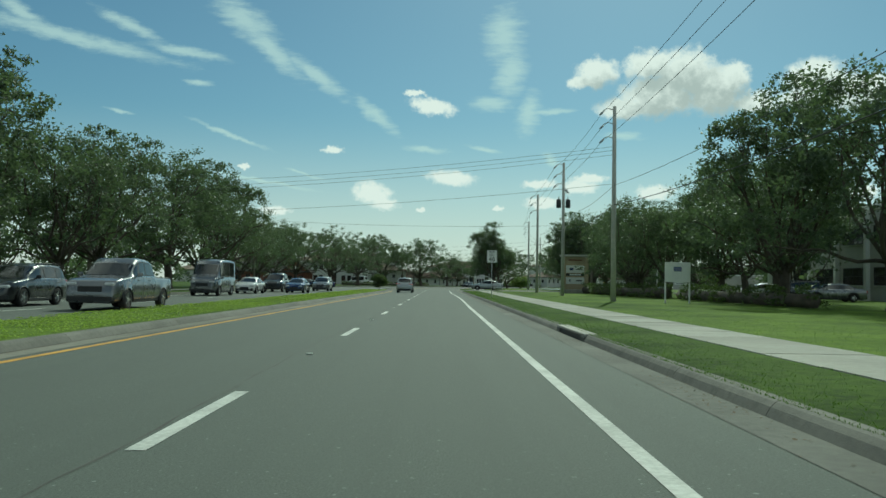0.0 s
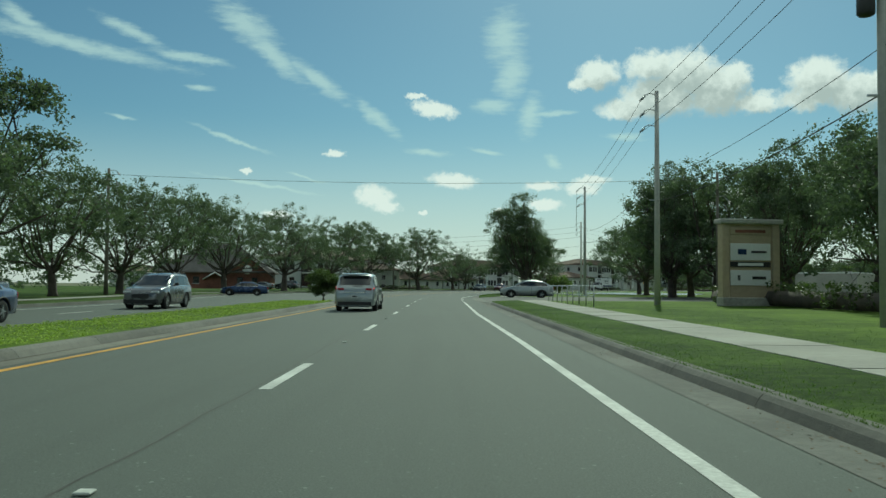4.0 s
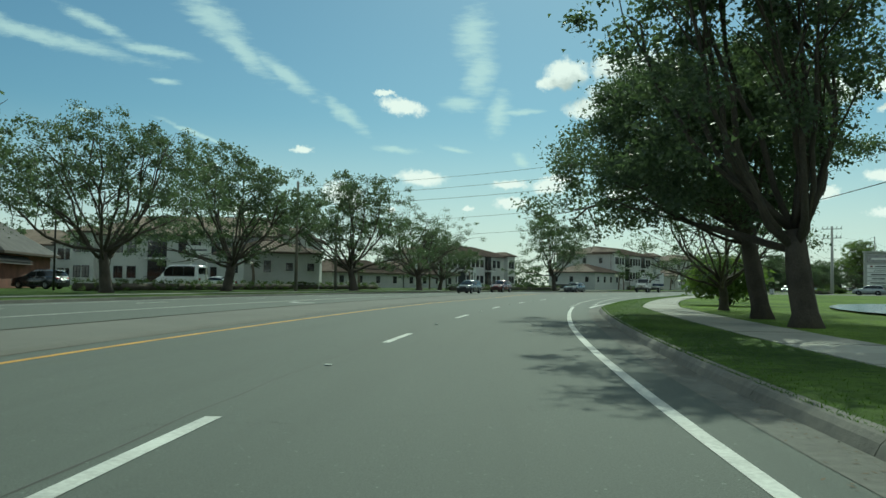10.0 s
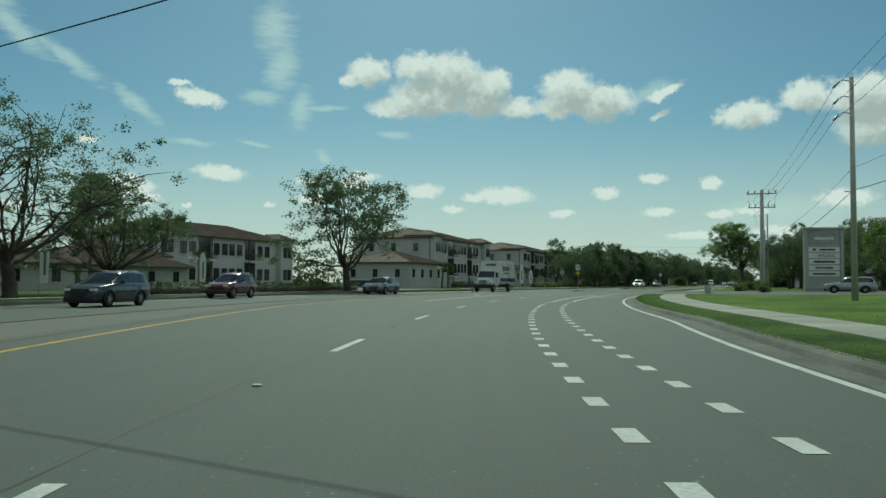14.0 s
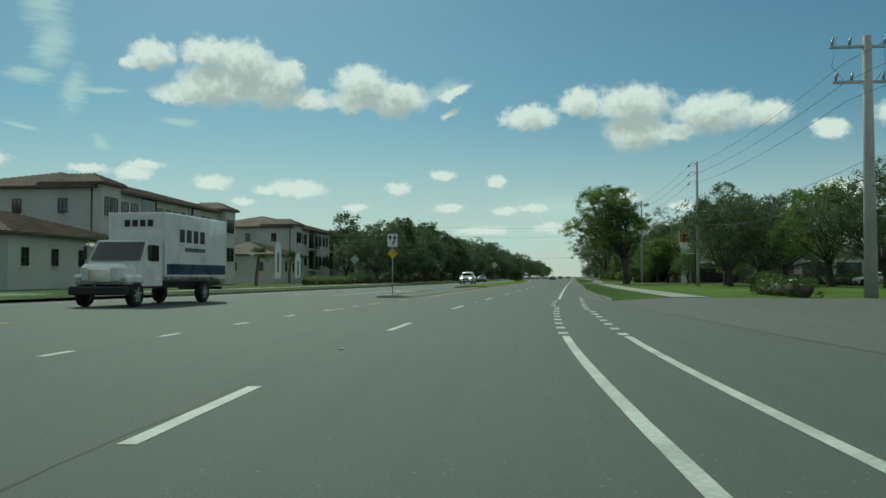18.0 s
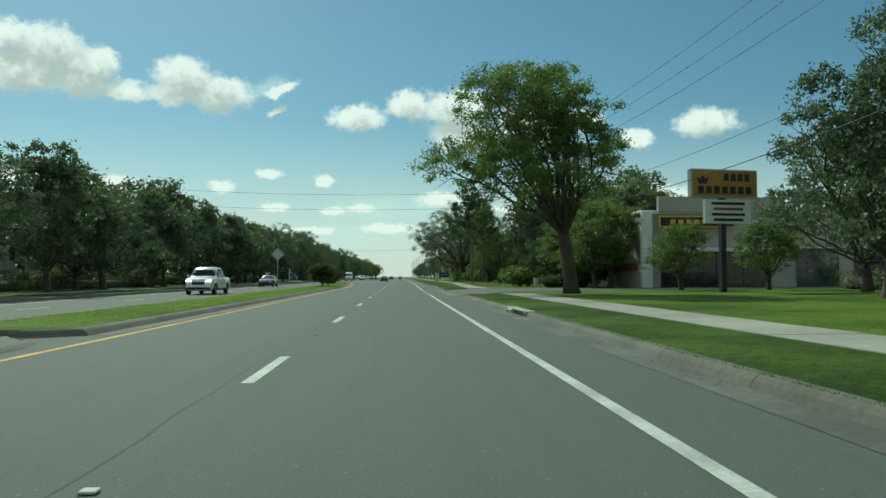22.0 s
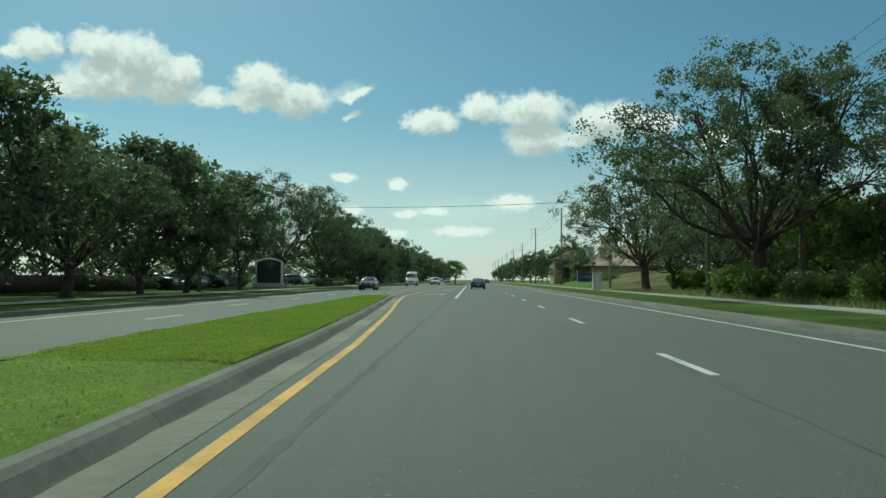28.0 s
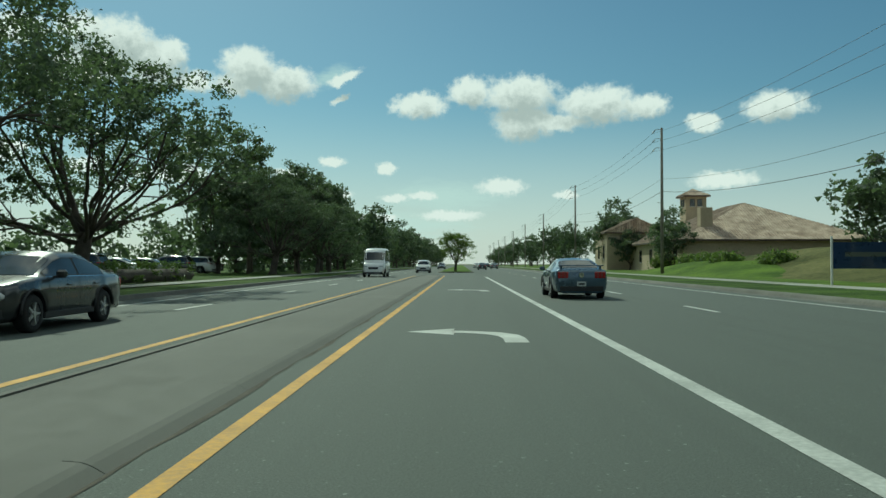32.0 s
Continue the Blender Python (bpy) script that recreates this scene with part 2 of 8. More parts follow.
haze_tone = (0.86, 0.83, 0.88)
with_veil = w.mix(veil, tone, haze_tone)
with_thin = w.mix(thin, with_veil, (0.72, 0.84, 0.86))
shown_sky = w.mix(cover, with_thin, cloud_tone)
back = wt.nodes.new("ShaderNodeBackground")
wt.links.new(shown_sky, back.inputs[0])
back.inputs[1].default_value = 1.0
wo = wt.nodes.new("ShaderNodeOutputWorld")
wt.links.new(back.outputs[0], wo.inputs[0])

# ---- materials ----
def material(name, color, rough=0.8, metal=0.0, vary=0.25, scale=6.0, bump=0.0, bump_scale=60.0, spec=0.5, second=None, coat=0.0, random_tone=0.0, object_space=False):
    """A surface of one base colour with variation at two scales, in metres, and fine relief."""
    m = bpy.data.materials.new(name)
    m.use_nodes = True
    n = Nodes(m.node_tree)
    bsdf = m.node_tree.nodes["Principled BSDF"]
    where = n("ShaderNodeTexCoord", out=3) if object_space else n("ShaderNodeNewGeometry", out=0)
    big, small = n.noise(where, scale * 0.12, 3), n.noise(where, scale * 2.2, 5, 0.6)
    dark = tuple(c * (1 - vary) for c in color)
    light = tuple(min(1.0, c * (1 + vary)) for c in (second or color))
    mixed = n.math("ADD", n.math("MULTIPLY", big, 0.55), n.math("MULTIPLY", small, 0.45))
    tone = n.mix(n.step(mixed, 0.32, 0.68), dark, light)
    if random_tone:
        rnd = n("ShaderNodeObjectInfo", out=5)
        tone = n.mix(n.math("MULTIPLY", rnd, random_tone), tone, (0.0, 0.0, 0.0))
    m.node_tree.links.new(tone, bsdf.inputs["Base Color"])
    m.node_tree.links.new(n.step(small, 0.2, 0.8, max(0.02, rough - 0.08), min(1.0, rough + 0.1)), bsdf.inputs["Roughness"])
    bsdf.inputs["Metallic"].default_value, bsdf.inputs["Specular IOR Level"].default_value = metal, spec
    bsdf.inputs["Coat Weight"].default_value = coat
    bsdf.inputs["Coat Roughness"].default_value = 0.04
    if bump:
        b = m.node_tree.nodes.new("ShaderNodeBump")
        b.inputs["Strength"].default_value, b.inputs["Distance"].default_value = bump, 0.02
        m.node_tree.links.new(n.noise(where, bump_scale, 4, 0.7), b.inputs["Height"])
        m.node_tree.links.new(b.outputs[0], bsdf.inputs["Normal"])
    return m


def glowing(name, color, strength):
    m = bpy.data.materials.new(name)
    m.use_nodes = True
    bsdf = m.node_tree.nodes["Principled BSDF"]
    bsdf.inputs["Base Color"].default_value = (*color, 1)
    bsdf.inputs["Emission Color"].default_value = (*color, 1)
    bsdf.inputs["Emission Strength"].default_value = strength
    return m


def leaf_material(name, color, second, through=0.35, rough=0.5, spec=0.5):
    """Leaves: matt with some gloss, letting light through."""
    m = bpy.data.materials.new(name)
    m.use_nodes = True
    t = m.node_tree
    n = Nodes(t)
    bsdf = t.nodes["Principled BSDF"]
    isle = n("ShaderNodeNewGeometry", out=8)
    patch = n.noise(n("ShaderNodeNewGeometry", out=0), 0.35, 2)
    tone = n.mix(n.math("ADD", n.math("MULTIPLY", isle, 0.6), n.math("MULTIPLY", patch, 0.4)), color, second)
    t.links.new(tone, bsdf.inputs["Base Color"])
    bsdf.inputs["Roughness"].default_value, bsdf.inputs["Specular IOR Level"].default_value = rough, spec
    tr = t.nodes.new("ShaderNodeBsdfTranslucent")
    t.links.new(n.mix(1.0, tone, (0.98, 1.15, 0.62), "MULTIPLY"), tr.inputs[0])
    mix = t.nodes.new("ShaderNodeMixShader")
    mix.inputs[0].default_value = through
    t.links.new(bsdf.outputs[0], mix.inputs[1])
    t.links.new(tr.outputs[0], mix.inputs[2])
    t.links.new(mix.outputs[0], t.nodes["Material Output"].inputs[0])
    return m


def asphalt_material(name, color, worn=0.22):
    """Aged asphalt: aggregate speckle, darker oil bands and pale patches, faint cracks."""
    m = bpy.data.materials.new(name)
    m.use_nodes = True
    t = m.node_tree
    n = Nodes(t)
    bsdf = t.nodes["Principled BSDF"]
    where = n("ShaderNodeNewGeometry", out=0)
    grit, blotch, big = n.noise(where, 60, 5, 0.75), n.noise(where, 13, 4, 0.7), n.noise(where, 0.05, 2)
    c = np.array(color)
    tone = n.mix(n.step(grit, 0.36, 0.66), tuple(c * 0.62), tuple(c * 1.42))
    tone = n.mix(n.step(n.noise(where, 21, 2, 0.4), 0.69, 0.74), tone, tuple(c * 2.4))
    tone = n.mix(n.math("MULTIPLY", n.step(blotch, 0.4, 0.75), worn), tone, tuple(c * 0.72))
    tone = n.mix(n.math("MULTIPLY", n.step(big, 0.4, 0.7), worn), tone, tuple(c * 1.28))
    lane = n("ShaderNodeMapping", n("ShaderNodeTexCoord", out=2), (0, 0, 0), (0, 0, 0), (1.3, 0.035, 1.0))
    streak = n.noise(lane, 1.6, 4, 0.6)
    tone = n.mix(n.math("MULTIPLY", n.step(streak, 0.42, 0.68), 0.22), tone, tuple(c * 0.68))
    crack = n("ShaderNodeTexVoronoi", n.vec("ADD", where, n.vec("MULTIPLY", n.noise(where, 0.8, 5, 0.7, out=1), (1.6, 1.6, 0.0))), feature="DISTANCE_TO_EDGE")
    t.nodes[-1].inputs["Scale"].default_value = 0.11
    crack = n.math("MULTIPLY", n.step(crack, 0.0012, 0.0), n.step(big, 0.55, 0.65))
    tone = n.mix(n.math("MULTIPLY", crack, 0.6), tone, tuple(c * 0.35))
    t.links.new(tone, bsdf.inputs["Base Color"])
    t.links.new(n.step(grit, 0.3, 0.7, 0.8, 0.9), bsdf.inputs["Roughness"])
    bsdf.inputs["Specular IOR Level"].default_value = 0.45
    b = t.nodes.new("ShaderNodeBump")
    b.inputs["Strength"].default_value, b.inputs["Distance"].default_value = 0.5, 0.01
    t.links.new(n.noise(where, 70, 4, 0.8), b.inputs["Height"])
    t.links.new(b.outputs[0], bsdf.inputs["Normal"])
    return m


ASPHALT = asphalt_material("asphalt", (0.08, 0.094, 0.081), 0.2)
ASPHALT_SIDE = asphalt_material("asphalt_side", (0.092, 0.096, 0.086))
PAINT_WHITE = material("road_paint_white", (0.46, 0.475, 0.44), 0.75, vary=0.3, scale=8, bump=0.25)
PAINT_YELLOW = material("road_paint_yellow", (0.5, 0.27, 0.035), 0.75, vary=0.3, scale=8, bump=0.25)
CONCRETE = material("concrete", (0.36, 0.35, 0.31), 0.85, vary=0.25, scale=3, bump=0.3, bump_scale=40)
CONCRETE_KERB = material("kerb_concrete", (0.15, 0.147, 0.126), 0.9, vary=0.3, scale=4, bump=0.4, bump_scale=40, random_tone=0.2)
TAR = material("tar_seam", (0.055, 0.057, 0.05), 0.85, vary=0.3, scale=10)
DIRT = material("gutter_dirt", (0.07, 0.06, 0.045), 0.95, vary=0.45, scale=9, bump=0.6, bump_scale=60)
GUTTER = material("gutter_concrete", (0.112, 0.114, 0.098), 0.9, vary=0.4, scale=3, bump=0.3)
WALK = material("sidewalk_concrete", (0.33, 0.325, 0.28), 0.88, vary=0.18, scale=3, bump=0.25, bump_scale=50, random_tone=0.22)
GUTTER_PALE = material("gutter_concrete_pale", (0.165, 0.16, 0.13), 0.9, vary=0.35, scale=2.2, bump=0.3)
DRIVE_SLAB = material("gutter_slab_concrete", (0.15, 0.156, 0.13), 0.9, vary=0.2, scale=2.5, bump=0.3, random_tone=0.1)
SEPARATOR = material("separator_concrete", (0.122, 0.123, 0.106), 0.9, vary=0.14, scale=2, bump=0.3)
GRASS = material("lawn", (0.055, 0.105, 0.014), 0.9, vary=0.35, scale=1.4, bump=0.9, bump_scale=35, spec=0.1, second=(0.105, 0.158, 0.022))
GRASS_DRY = material("verge", (0.03, 0.066, 0.01), 0.95, vary=0.45, scale=2.2, bump=0.9, bump_scale=30, spec=0.1, second=(0.062, 0.098, 0.018))
MEADOW = material("rough_grass", (0.06, 0.08, 0.02), 0.95, vary=0.45, scale=1.1, bump=0.9, bump_scale=30, spec=0.1, second=(0.115, 0.11, 0.045))
SOIL = material("ground_soil", (0.1, 0.105, 0.045), 0.95, vary=0.4, scale=0.6, bump=0.6, bump_scale=8)
BARK = material("bark", (0.075, 0.062, 0.05), 0.95, vary=0.4, scale=9, bump=0.8, bump_scale=14, object_space=True)
BARK_PALE = material("bark_pale", (0.16, 0.13, 0.1), 0.95, vary=0.35, scale=9, bump=0.8, bump_scale=14, object_space=True)
LEAF = leaf_material("oak_leaves", (0.062, 0.084, 0.058), (0.138, 0.168, 0.118), 0.55)
LEAF_GREEN = leaf_material("green_leaves", (0.085, 0.128, 0.04), (0.2, 0.24, 0.09), 0.58)
LEAF_PINE = leaf_material("pine_needles", (0.055, 0.08, 0.034), (0.11, 0.14, 0.06), 0.45)
LEAF_HEDGE = leaf_material("hedge_leaves", (0.055, 0.085, 0.028), (0.12, 0.155, 0.05), 0.45)
LEAF_PALM = leaf_material("palm_fronds", (0.035, 0.06, 0.02), (0.09, 0.12, 0.04), 0.3)
BLADE = leaf_material("grass_blades", (0.055, 0.11, 0.018), (0.13, 0.195, 0.04), 0.5, 0.85, 0.15)
CLOVER = leaf_material("median_clover", (0.17, 0.25, 0.045), (0.43, 0.52, 0.13), 0.35, 0.9, 0.1)
DRY_BLADE = leaf_material("dry_stalks", (0.22, 0.19, 0.09), (0.36, 0.32, 0.16), 0.3)
POLE_CONCRETE = material("pole_concrete", (0.42, 0.41, 0.38), 0.85, vary=0.15, scale=3, bump=0.2)
POLE_WOOD = material("pole_wood", (0.19, 0.17, 0.14), 0.9, vary=0.35, scale=5, bump=0.5, bump_scale=25)
STEEL = material("galvanised_steel", (0.45, 0.46, 0.46), 0.45, metal=0.85, vary=0.15, scale=6)
DARK_METAL = material("dark_metal", (0.03, 0.03, 0.032), 0.5, vary=0.3, scale=8)
INSULATOR = material("grey_insulator", (0.28, 0.3, 0.31), 0.35, vary=0.15, scale=12)
CABLE = material("black_cable", (0.02, 0.02, 0.022), 0.6, vary=0.2, scale=20)
SIGN_WHITE = material("sign_white", (0.72, 0.72, 0.7), 0.45, vary=0.08, scale=4)
SIGN_BLACK = material("sign_black", (0.015, 0.015, 0.016), 0.5, vary=0.1, scale=6)
SIGN_YELLOW = material("sign_yellow", (0.62, 0.38, 0.03), 0.45, vary=0.1, scale=5)
STUCCO = material("stucco_white", (0.5, 0.5, 0.47), 0.9, vary=0.1, scale=2, bump=0.25, bump_scale=60)
STUCCO_GREY = material("stucco_grey", (0.4, 0.4, 0.37), 0.9, vary=0.12, scale=2, bump=0.25, bump_scale=60)
# Cream wall colour, darkened to hold the tree shade on the shop.
STUCCO_CREAM_SHADED = material("stucco_cream_shaded", (0.38, 0.36, 0.31), 0.9, vary=0.14, scale=2, bump=0.25, bump_scale=60)
STUCCO_TAN = material("stucco_tan", (0.42, 0.34, 0.23), 0.9, vary=0.14, scale=2, bump=0.25, bump_scale=60)
ROOF_TILE = material("roof_tile_brown", (0.17, 0.125, 0.095), 0.85, vary=0.35, scale=5, bump=0.4, bump_scale=20)
ROOF_TILE_LIGHT = material("roof_tile_buff", (0.33, 0.23, 0.16), 0.85, vary=0.4, scale=6, bump=0.4, bump_scale=20, second=(0.42, 0.33, 0.25))
ROOF_DARK = material("roof_shingle_dark", (0.075, 0.07, 0.068), 0.9, vary=0.3, scale=6, bump=0.5, bump_scale=20)
FASCIA = material("fascia_brown", (0.09, 0.065, 0.05), 0.7, vary=0.2, scale=6)
WINDOW_GLASS = material("window_glass", (0.018, 0.022, 0.024), 0.06, vary=0.2, scale=1, spec=0.8)
TRIM_WHITE = material("trim_white", (0.68, 0.67, 0.64), 0.6, vary=0.08, scale=5)
RAIL_DARK = material("rail_dark", (0.025, 0.023, 0.022), 0.5, vary=0.2, scale=8)
BRICK = material("brick_red", (0.2, 0.085, 0.06), 0.9, vary=0.3, scale=8, bump=0.4, bump_scale=20)
WATER = material("pond_water", (0.04, 0.055, 0.055), 0.14, vary=0.2, scale=0.5, bump=1.0, bump_scale=2.5, spec=0.9)
TYRE = material("tyre_rubber", (0.014, 0.014, 0.014), 0.85, vary=0.25, scale=15)
RIM = material("alloy_rim", (0.55, 0.56, 0.56), 0.32, metal=0.55, vary=0.1, scale=10)
CAR_GLASS = material("car_glass", (0.012, 0.015, 0.016), 0.04, vary=0.15, scale=2, spec=0.9)
CAR_TRIM = material("car_trim_black", (0.02, 0.02, 0.021), 0.6, vary=0.2, scale=8)
CHROME = material("chrome", (0.62, 0.63, 0.64), 0.12, metal=1.0, vary=0.05, scale=8)
LAMP_RED = material("tail_lamp_red", (0.3, 0.012, 0.015), 0.15, vary=0.15, scale=12, coat=0.6)
LAMP_CLEAR = material("head_lamp_clear", (0.5, 0.52, 0.53), 0.12, vary=0.1, scale=12, coat=0.6)
LAMP_LIT = glowing("tail_lamp_lit", (1.0, 0.06, 0.05), 1.6)
HEAD_LIT = glowing("head_lamp_lit", (1.0, 0.95, 0.85), 6.0)
PLATE = material("plate_white", (0.5, 0.52, 0.5), 0.5, vary=0.1, scale=10)


def car_paint(name, color, metal=0.35, rough=0.28):
    return material(name, color, rough, metal=metal, vary=0.015, scale=0.6, coat=0.9, object_space=True)


PAINT_SILVER = car_paint("paint_silver", (0.34, 0.37, 0.37), 0.55, 0.34)
PAINT_BLUE = car_paint("paint_slate_blue", (0.06, 0.1, 0.14), 0.5)
PAINT_CARWHITE = car_paint("paint_white", (0.7, 0.7, 0.68), 0.0)
PAINT_DARK = car_paint("paint_charcoal", (0.025, 0.027, 0.03), 0.3)
PAINT_DEEPBLUE = car_paint("paint_deep_blue", (0.02, 0.045, 0.13), 0.4)
PAINT_RED = car_paint("paint_dark_red", (0.12, 0.012, 0.012), 0.3)
PAINT_GREY = car_paint("paint_grey", (0.16, 0.165, 0.17), 0.6)

# ---- building helpers ----
def from_arrays(name, verts, faces, mat=None, smooth=False):
    me = bpy.data.meshes.new(name)
    me.from_pydata([tuple(v) for v in verts], [], faces)
    if smooth:
        me.shade_smooth()
    if mat is not None:
        me.materials.append(mat)
    me.update()
    return me


def grid_mesh(name, quads, mat):
    """Many loose faces of k corners from an array (n, k, 3), quickly."""
    quads = np.asarray(quads, np.float32)
    n, k = quads.shape[:2]
    me = bpy.data.meshes.new(name)
    me.vertices.add(k * n)
    me.vertices.foreach_set("co", quads.ravel())
    me.loops.add(k * n)
    me.loops.foreach_set("vertex_index", np.arange(k * n, dtype=np.int32))
    me.polygons.add(n)
    me.polygons.foreach_set("loop_start", np.arange(0, k * n, k, dtype=np.int32))
    me.polygons.foreach_set("loop_total", np.full(n, k, np.int32))
    me.materials.append(mat)
    me.update(calc_edges=True)
    return me


def part(name, bm, mat, parent, label=""):
    """Links a bmesh or a mesh as one object under a thing or a part."""
    if isinstance(bm, bmesh.types.BMesh):
        me = bpy.data.meshes.new(name)
        bm.to_mesh(me)
        bm.free()
        me.materials.append(mat)
    else:
        me = bm
        if mat is not None and not me.materials:
            me.materials.append(mat)
    ob = new(name, me)
    ob.parent = parent
    return tagged(ob, label) if label else ob


def thing(name, m, label, category, group="", kind=""):
    ob = new(name)
    ob.matrix_basis = m
    return tagged(ob, label, category, group, kind)


def cuboid(bm, size, at=(0, 0, 0), bevel=0.0, turn=None):
    """Adds a box with bevelled edges, centred at a place."""
    made = bmesh.ops.create_cube(bm, size=1.0)["verts"]
    bmesh.ops.scale(bm, vec=size, verts=made)
    if bevel:
        edges = list({e for v in made for e in v.link_edges})
        res = bmesh.ops.bevel(bm, geom=edges, offset=bevel, segments=1, affect="EDGES")
        made = list({v for f in res["faces"] for v in f.verts} | {v for v in made if v.is_valid})
    if turn is not None:
        bmesh.ops.transform(bm, matrix=turn, verts=made)
    bmesh.ops.translate(bm, vec=at, verts=made)
    return bm


def box(size, at=(0, 0, 0), bevel=0.0, turn=None):
    return cuboid(bmesh.new(), size, at, bevel, turn)


def tube(points, radii, sides=8, cap=True):
    """Vertices and faces of a tapering tube along points."""
    points = [Vector(q) for q in points]
    verts, faces = [], []
    for i, q in enumerate(points):
        ahead = (points[min(i + 1, len(points) - 1)] - points[max(i - 1, 0)]).normalized()
        side = ahead.cross(Vector((0, 0, 1)))
        side = Vector((1, 0, 0)) if side.length < 1e-3 else side.normalized()
        up = side.cross(ahead)
        for k in range(sides):
            a = 2 * math.pi * k / sides
            verts.append(q + (side * math.cos(a) + up * math.sin(a)) * radii[i])
    for i in range(len(points) - 1):
        for k in range(sides):
            a, b = i * sides + k, i * sides + (k + 1) % sides
            faces.append((a, b, b + sides, a + sides))
    if cap:
        faces.append(tuple(range(sides))[::-1])
        faces.append(tuple(range((len(points) - 1) * sides, len(points) * sides)))
    return verts, faces


def tube_mesh(name, runs, mat, sides=8):
    verts, faces = [], []
    for points, radii in runs:
        v, f = tube(points, radii, sides)
        base = len(verts)
        verts += v
        faces += [tuple(i + base for i in face) for face in f]
    return from_arrays(name, verts, faces, mat, True)


def table(*pairs):
    """A piecewise linear function of s."""
    xs, ys = [a for a, _ in pairs], [b for _, b in pairs]
    return lambda s: float(np.interp(s, xs, ys))


def steps(s0, s1, step):
    n = max(1, int(math.ceil((s1 - s0) / step)))
    return [s0 + (s1 - s0) * i / n for i in range(n + 1)]


def sweep_mesh(name, s0, s1, profile, mat, step=2.5, caps=True, smooth=False, plan=False):
    """A solid or sheet along the road: profile holds (d, z), with d a number or a function of s."""
    rows = steps(s0, s1, step)
    verts = [on(s, d(s) if callable(d) else d, z(s) if callable(z) else z) for s in rows for d, z in profile]
    k = len(profile)
    faces = [(i * k + j, i * k + j + 1, (i + 1) * k + j + 1, (i + 1) * k + j) for i in range(len(rows) - 1) for j in range(k - 1)]
    if caps and k > 2:
        faces += [tuple(range(k))[::-1], tuple(range((len(rows) - 1) * k, len(rows) * k))]
    me = from_arrays(name, verts, faces, mat, smooth)
    if plan:
        layer = me.uv_layers.new(name="plan")
        at = [((d(s) if callable(d) else d), s) for s in rows for d, z in profile]
        layer.data.foreach_set("uv", [c for loop in me.loops for c in at[loop.vertex_index]])
    return me


def shift(f, by):
    return lambda s: (f(s) if callable(f) else f) + by


# ---- plan: edges in metres to the right of the lane line ----
right_kerb = table((-160, 5.1), (120, 5.15), (188, 5.15), (203, 6.1), (220, 7.4), (236, 8.7), (290, 8.7), (291, 8.7), (318, 6.6), (324, 6.05), (329, 5.75), (336, 5.6), (342, 5.4), (470, 5.35), (1400, 5.4))
walk_near = table((-160, 6.9), (60, 7.1), (120, 7.6), (190, 7.3), (236, 10.4), (290, 10.4), (322, 9.3), (355, 8.0), (420, 7.6), (445, 8.3), (476, 9.6), (1400, 9.8))
far_kerb = table((-160, -17.6), (105, -17.6), (140, -21.5), (300, -21.5), (330, -18.4), (370, -17.0), (470, -16.8), (520, -17.3), (1400, -17.3))
median_b = table((140, -5.0), (150, -5.1), (208, -5.4), (217, -6.0), (234, -7.5), (250, -9.4), (283, -10.6), (301, -10.9))
median_b_far = table((150, -8.4), (205, -9.6), (250, -11.6), (301, -12.2))
median_d = table((325, -4.6), (440, -4.75), (470, -5.85), (480, -6.38), (491, -7.05), (500, -7.62), (508, -8.15))
median_d_far = table((365, -8.1), (440, -8.4), (476, -9.6), (508, -10.2))
def right_in(s):
    """The kerb line, which bends away from the lane before the first entrance."""
    return right_kerb(s) + (1.5 * ((s - 110.5) / 6.0) ** 2 if 110.5 < s <= 116.6 else 0.0)


GAPS = [(116.5, 138.6), (291.0, 321.5), (399.0, 419.0)]

# ---- ground and road ----
ground = tagged(new("ground", from_arrays("ground", [(-3500, -3000, -0.12), (3500, -3000, -0.12), (3500, 4500, -0.12), (-3500, 4500, -0.12)], [(0, 1, 2, 3)], SOIL)), "flat green and brown land reaching the horizon", "ground", kind="structure")
road = tagged(new("road", sweep_mesh("road", -150, 1300, [(far_kerb, 0.0), (-12, 0.0), (-6, 0.0), (0, 0.0), (right_kerb, 0.0)], ASPHALT, plan=True)), "grey aged asphalt of a divided multi-lane road", "road", kind="structure")
right_land = tagged(new("ground_right", sweep_mesh("ground_right", -150, 1300, [(shift(walk_near, 1.9), 0.17), (14, 0.16), (26, 0.22), (90, 0.3), (160, 0.2), (160, -0.3)], GRASS, 4, caps=False)), "mown green lawn beside the sidewalk", "lawn", kind="structure")


def ramp(lo, hi, run=2.0):
    """A height that falls from hi to lo towards each driveway mouth."""
    def at_s(s):
        far = min(abs(s - e) for g in GAPS for e in g if e != 116.5)
        return lo + (hi - lo) * min(1.0, far / run)
    return at_s


verges = [(-150, 110.5), (110.5, 116.5), (138.6, 291), (321.5, 399), (419, 1300)]
for a, b in verges:
    tagged(new("verge", sweep_mesh("verge", a, b, [(shift(right_in, 0.18), ramp(0.03, 0.15)), (shift(right_in, 0.4), ramp(0.04, 0.175)), (shift(walk_near, -0.2), 0.19), (shift(walk_near, 0.02), 0.17)], GRASS_DRY, 1.0, caps=False)), "patchy grass strip between kerb and sidewalk", "grass verge", kind="structure")
left_land = tagged(new("ground_left", sweep_mesh("ground_left", -150, 1300, [(-160, -0.3), (-160, 0.2), (-60, 0.3), (-30, 0.2), (shift(far_kerb, -0.18), 0.16)], GRASS_DRY, 4, caps=False)), "grass and mulch beside the opposite lanes", "lawn", kind="structure")

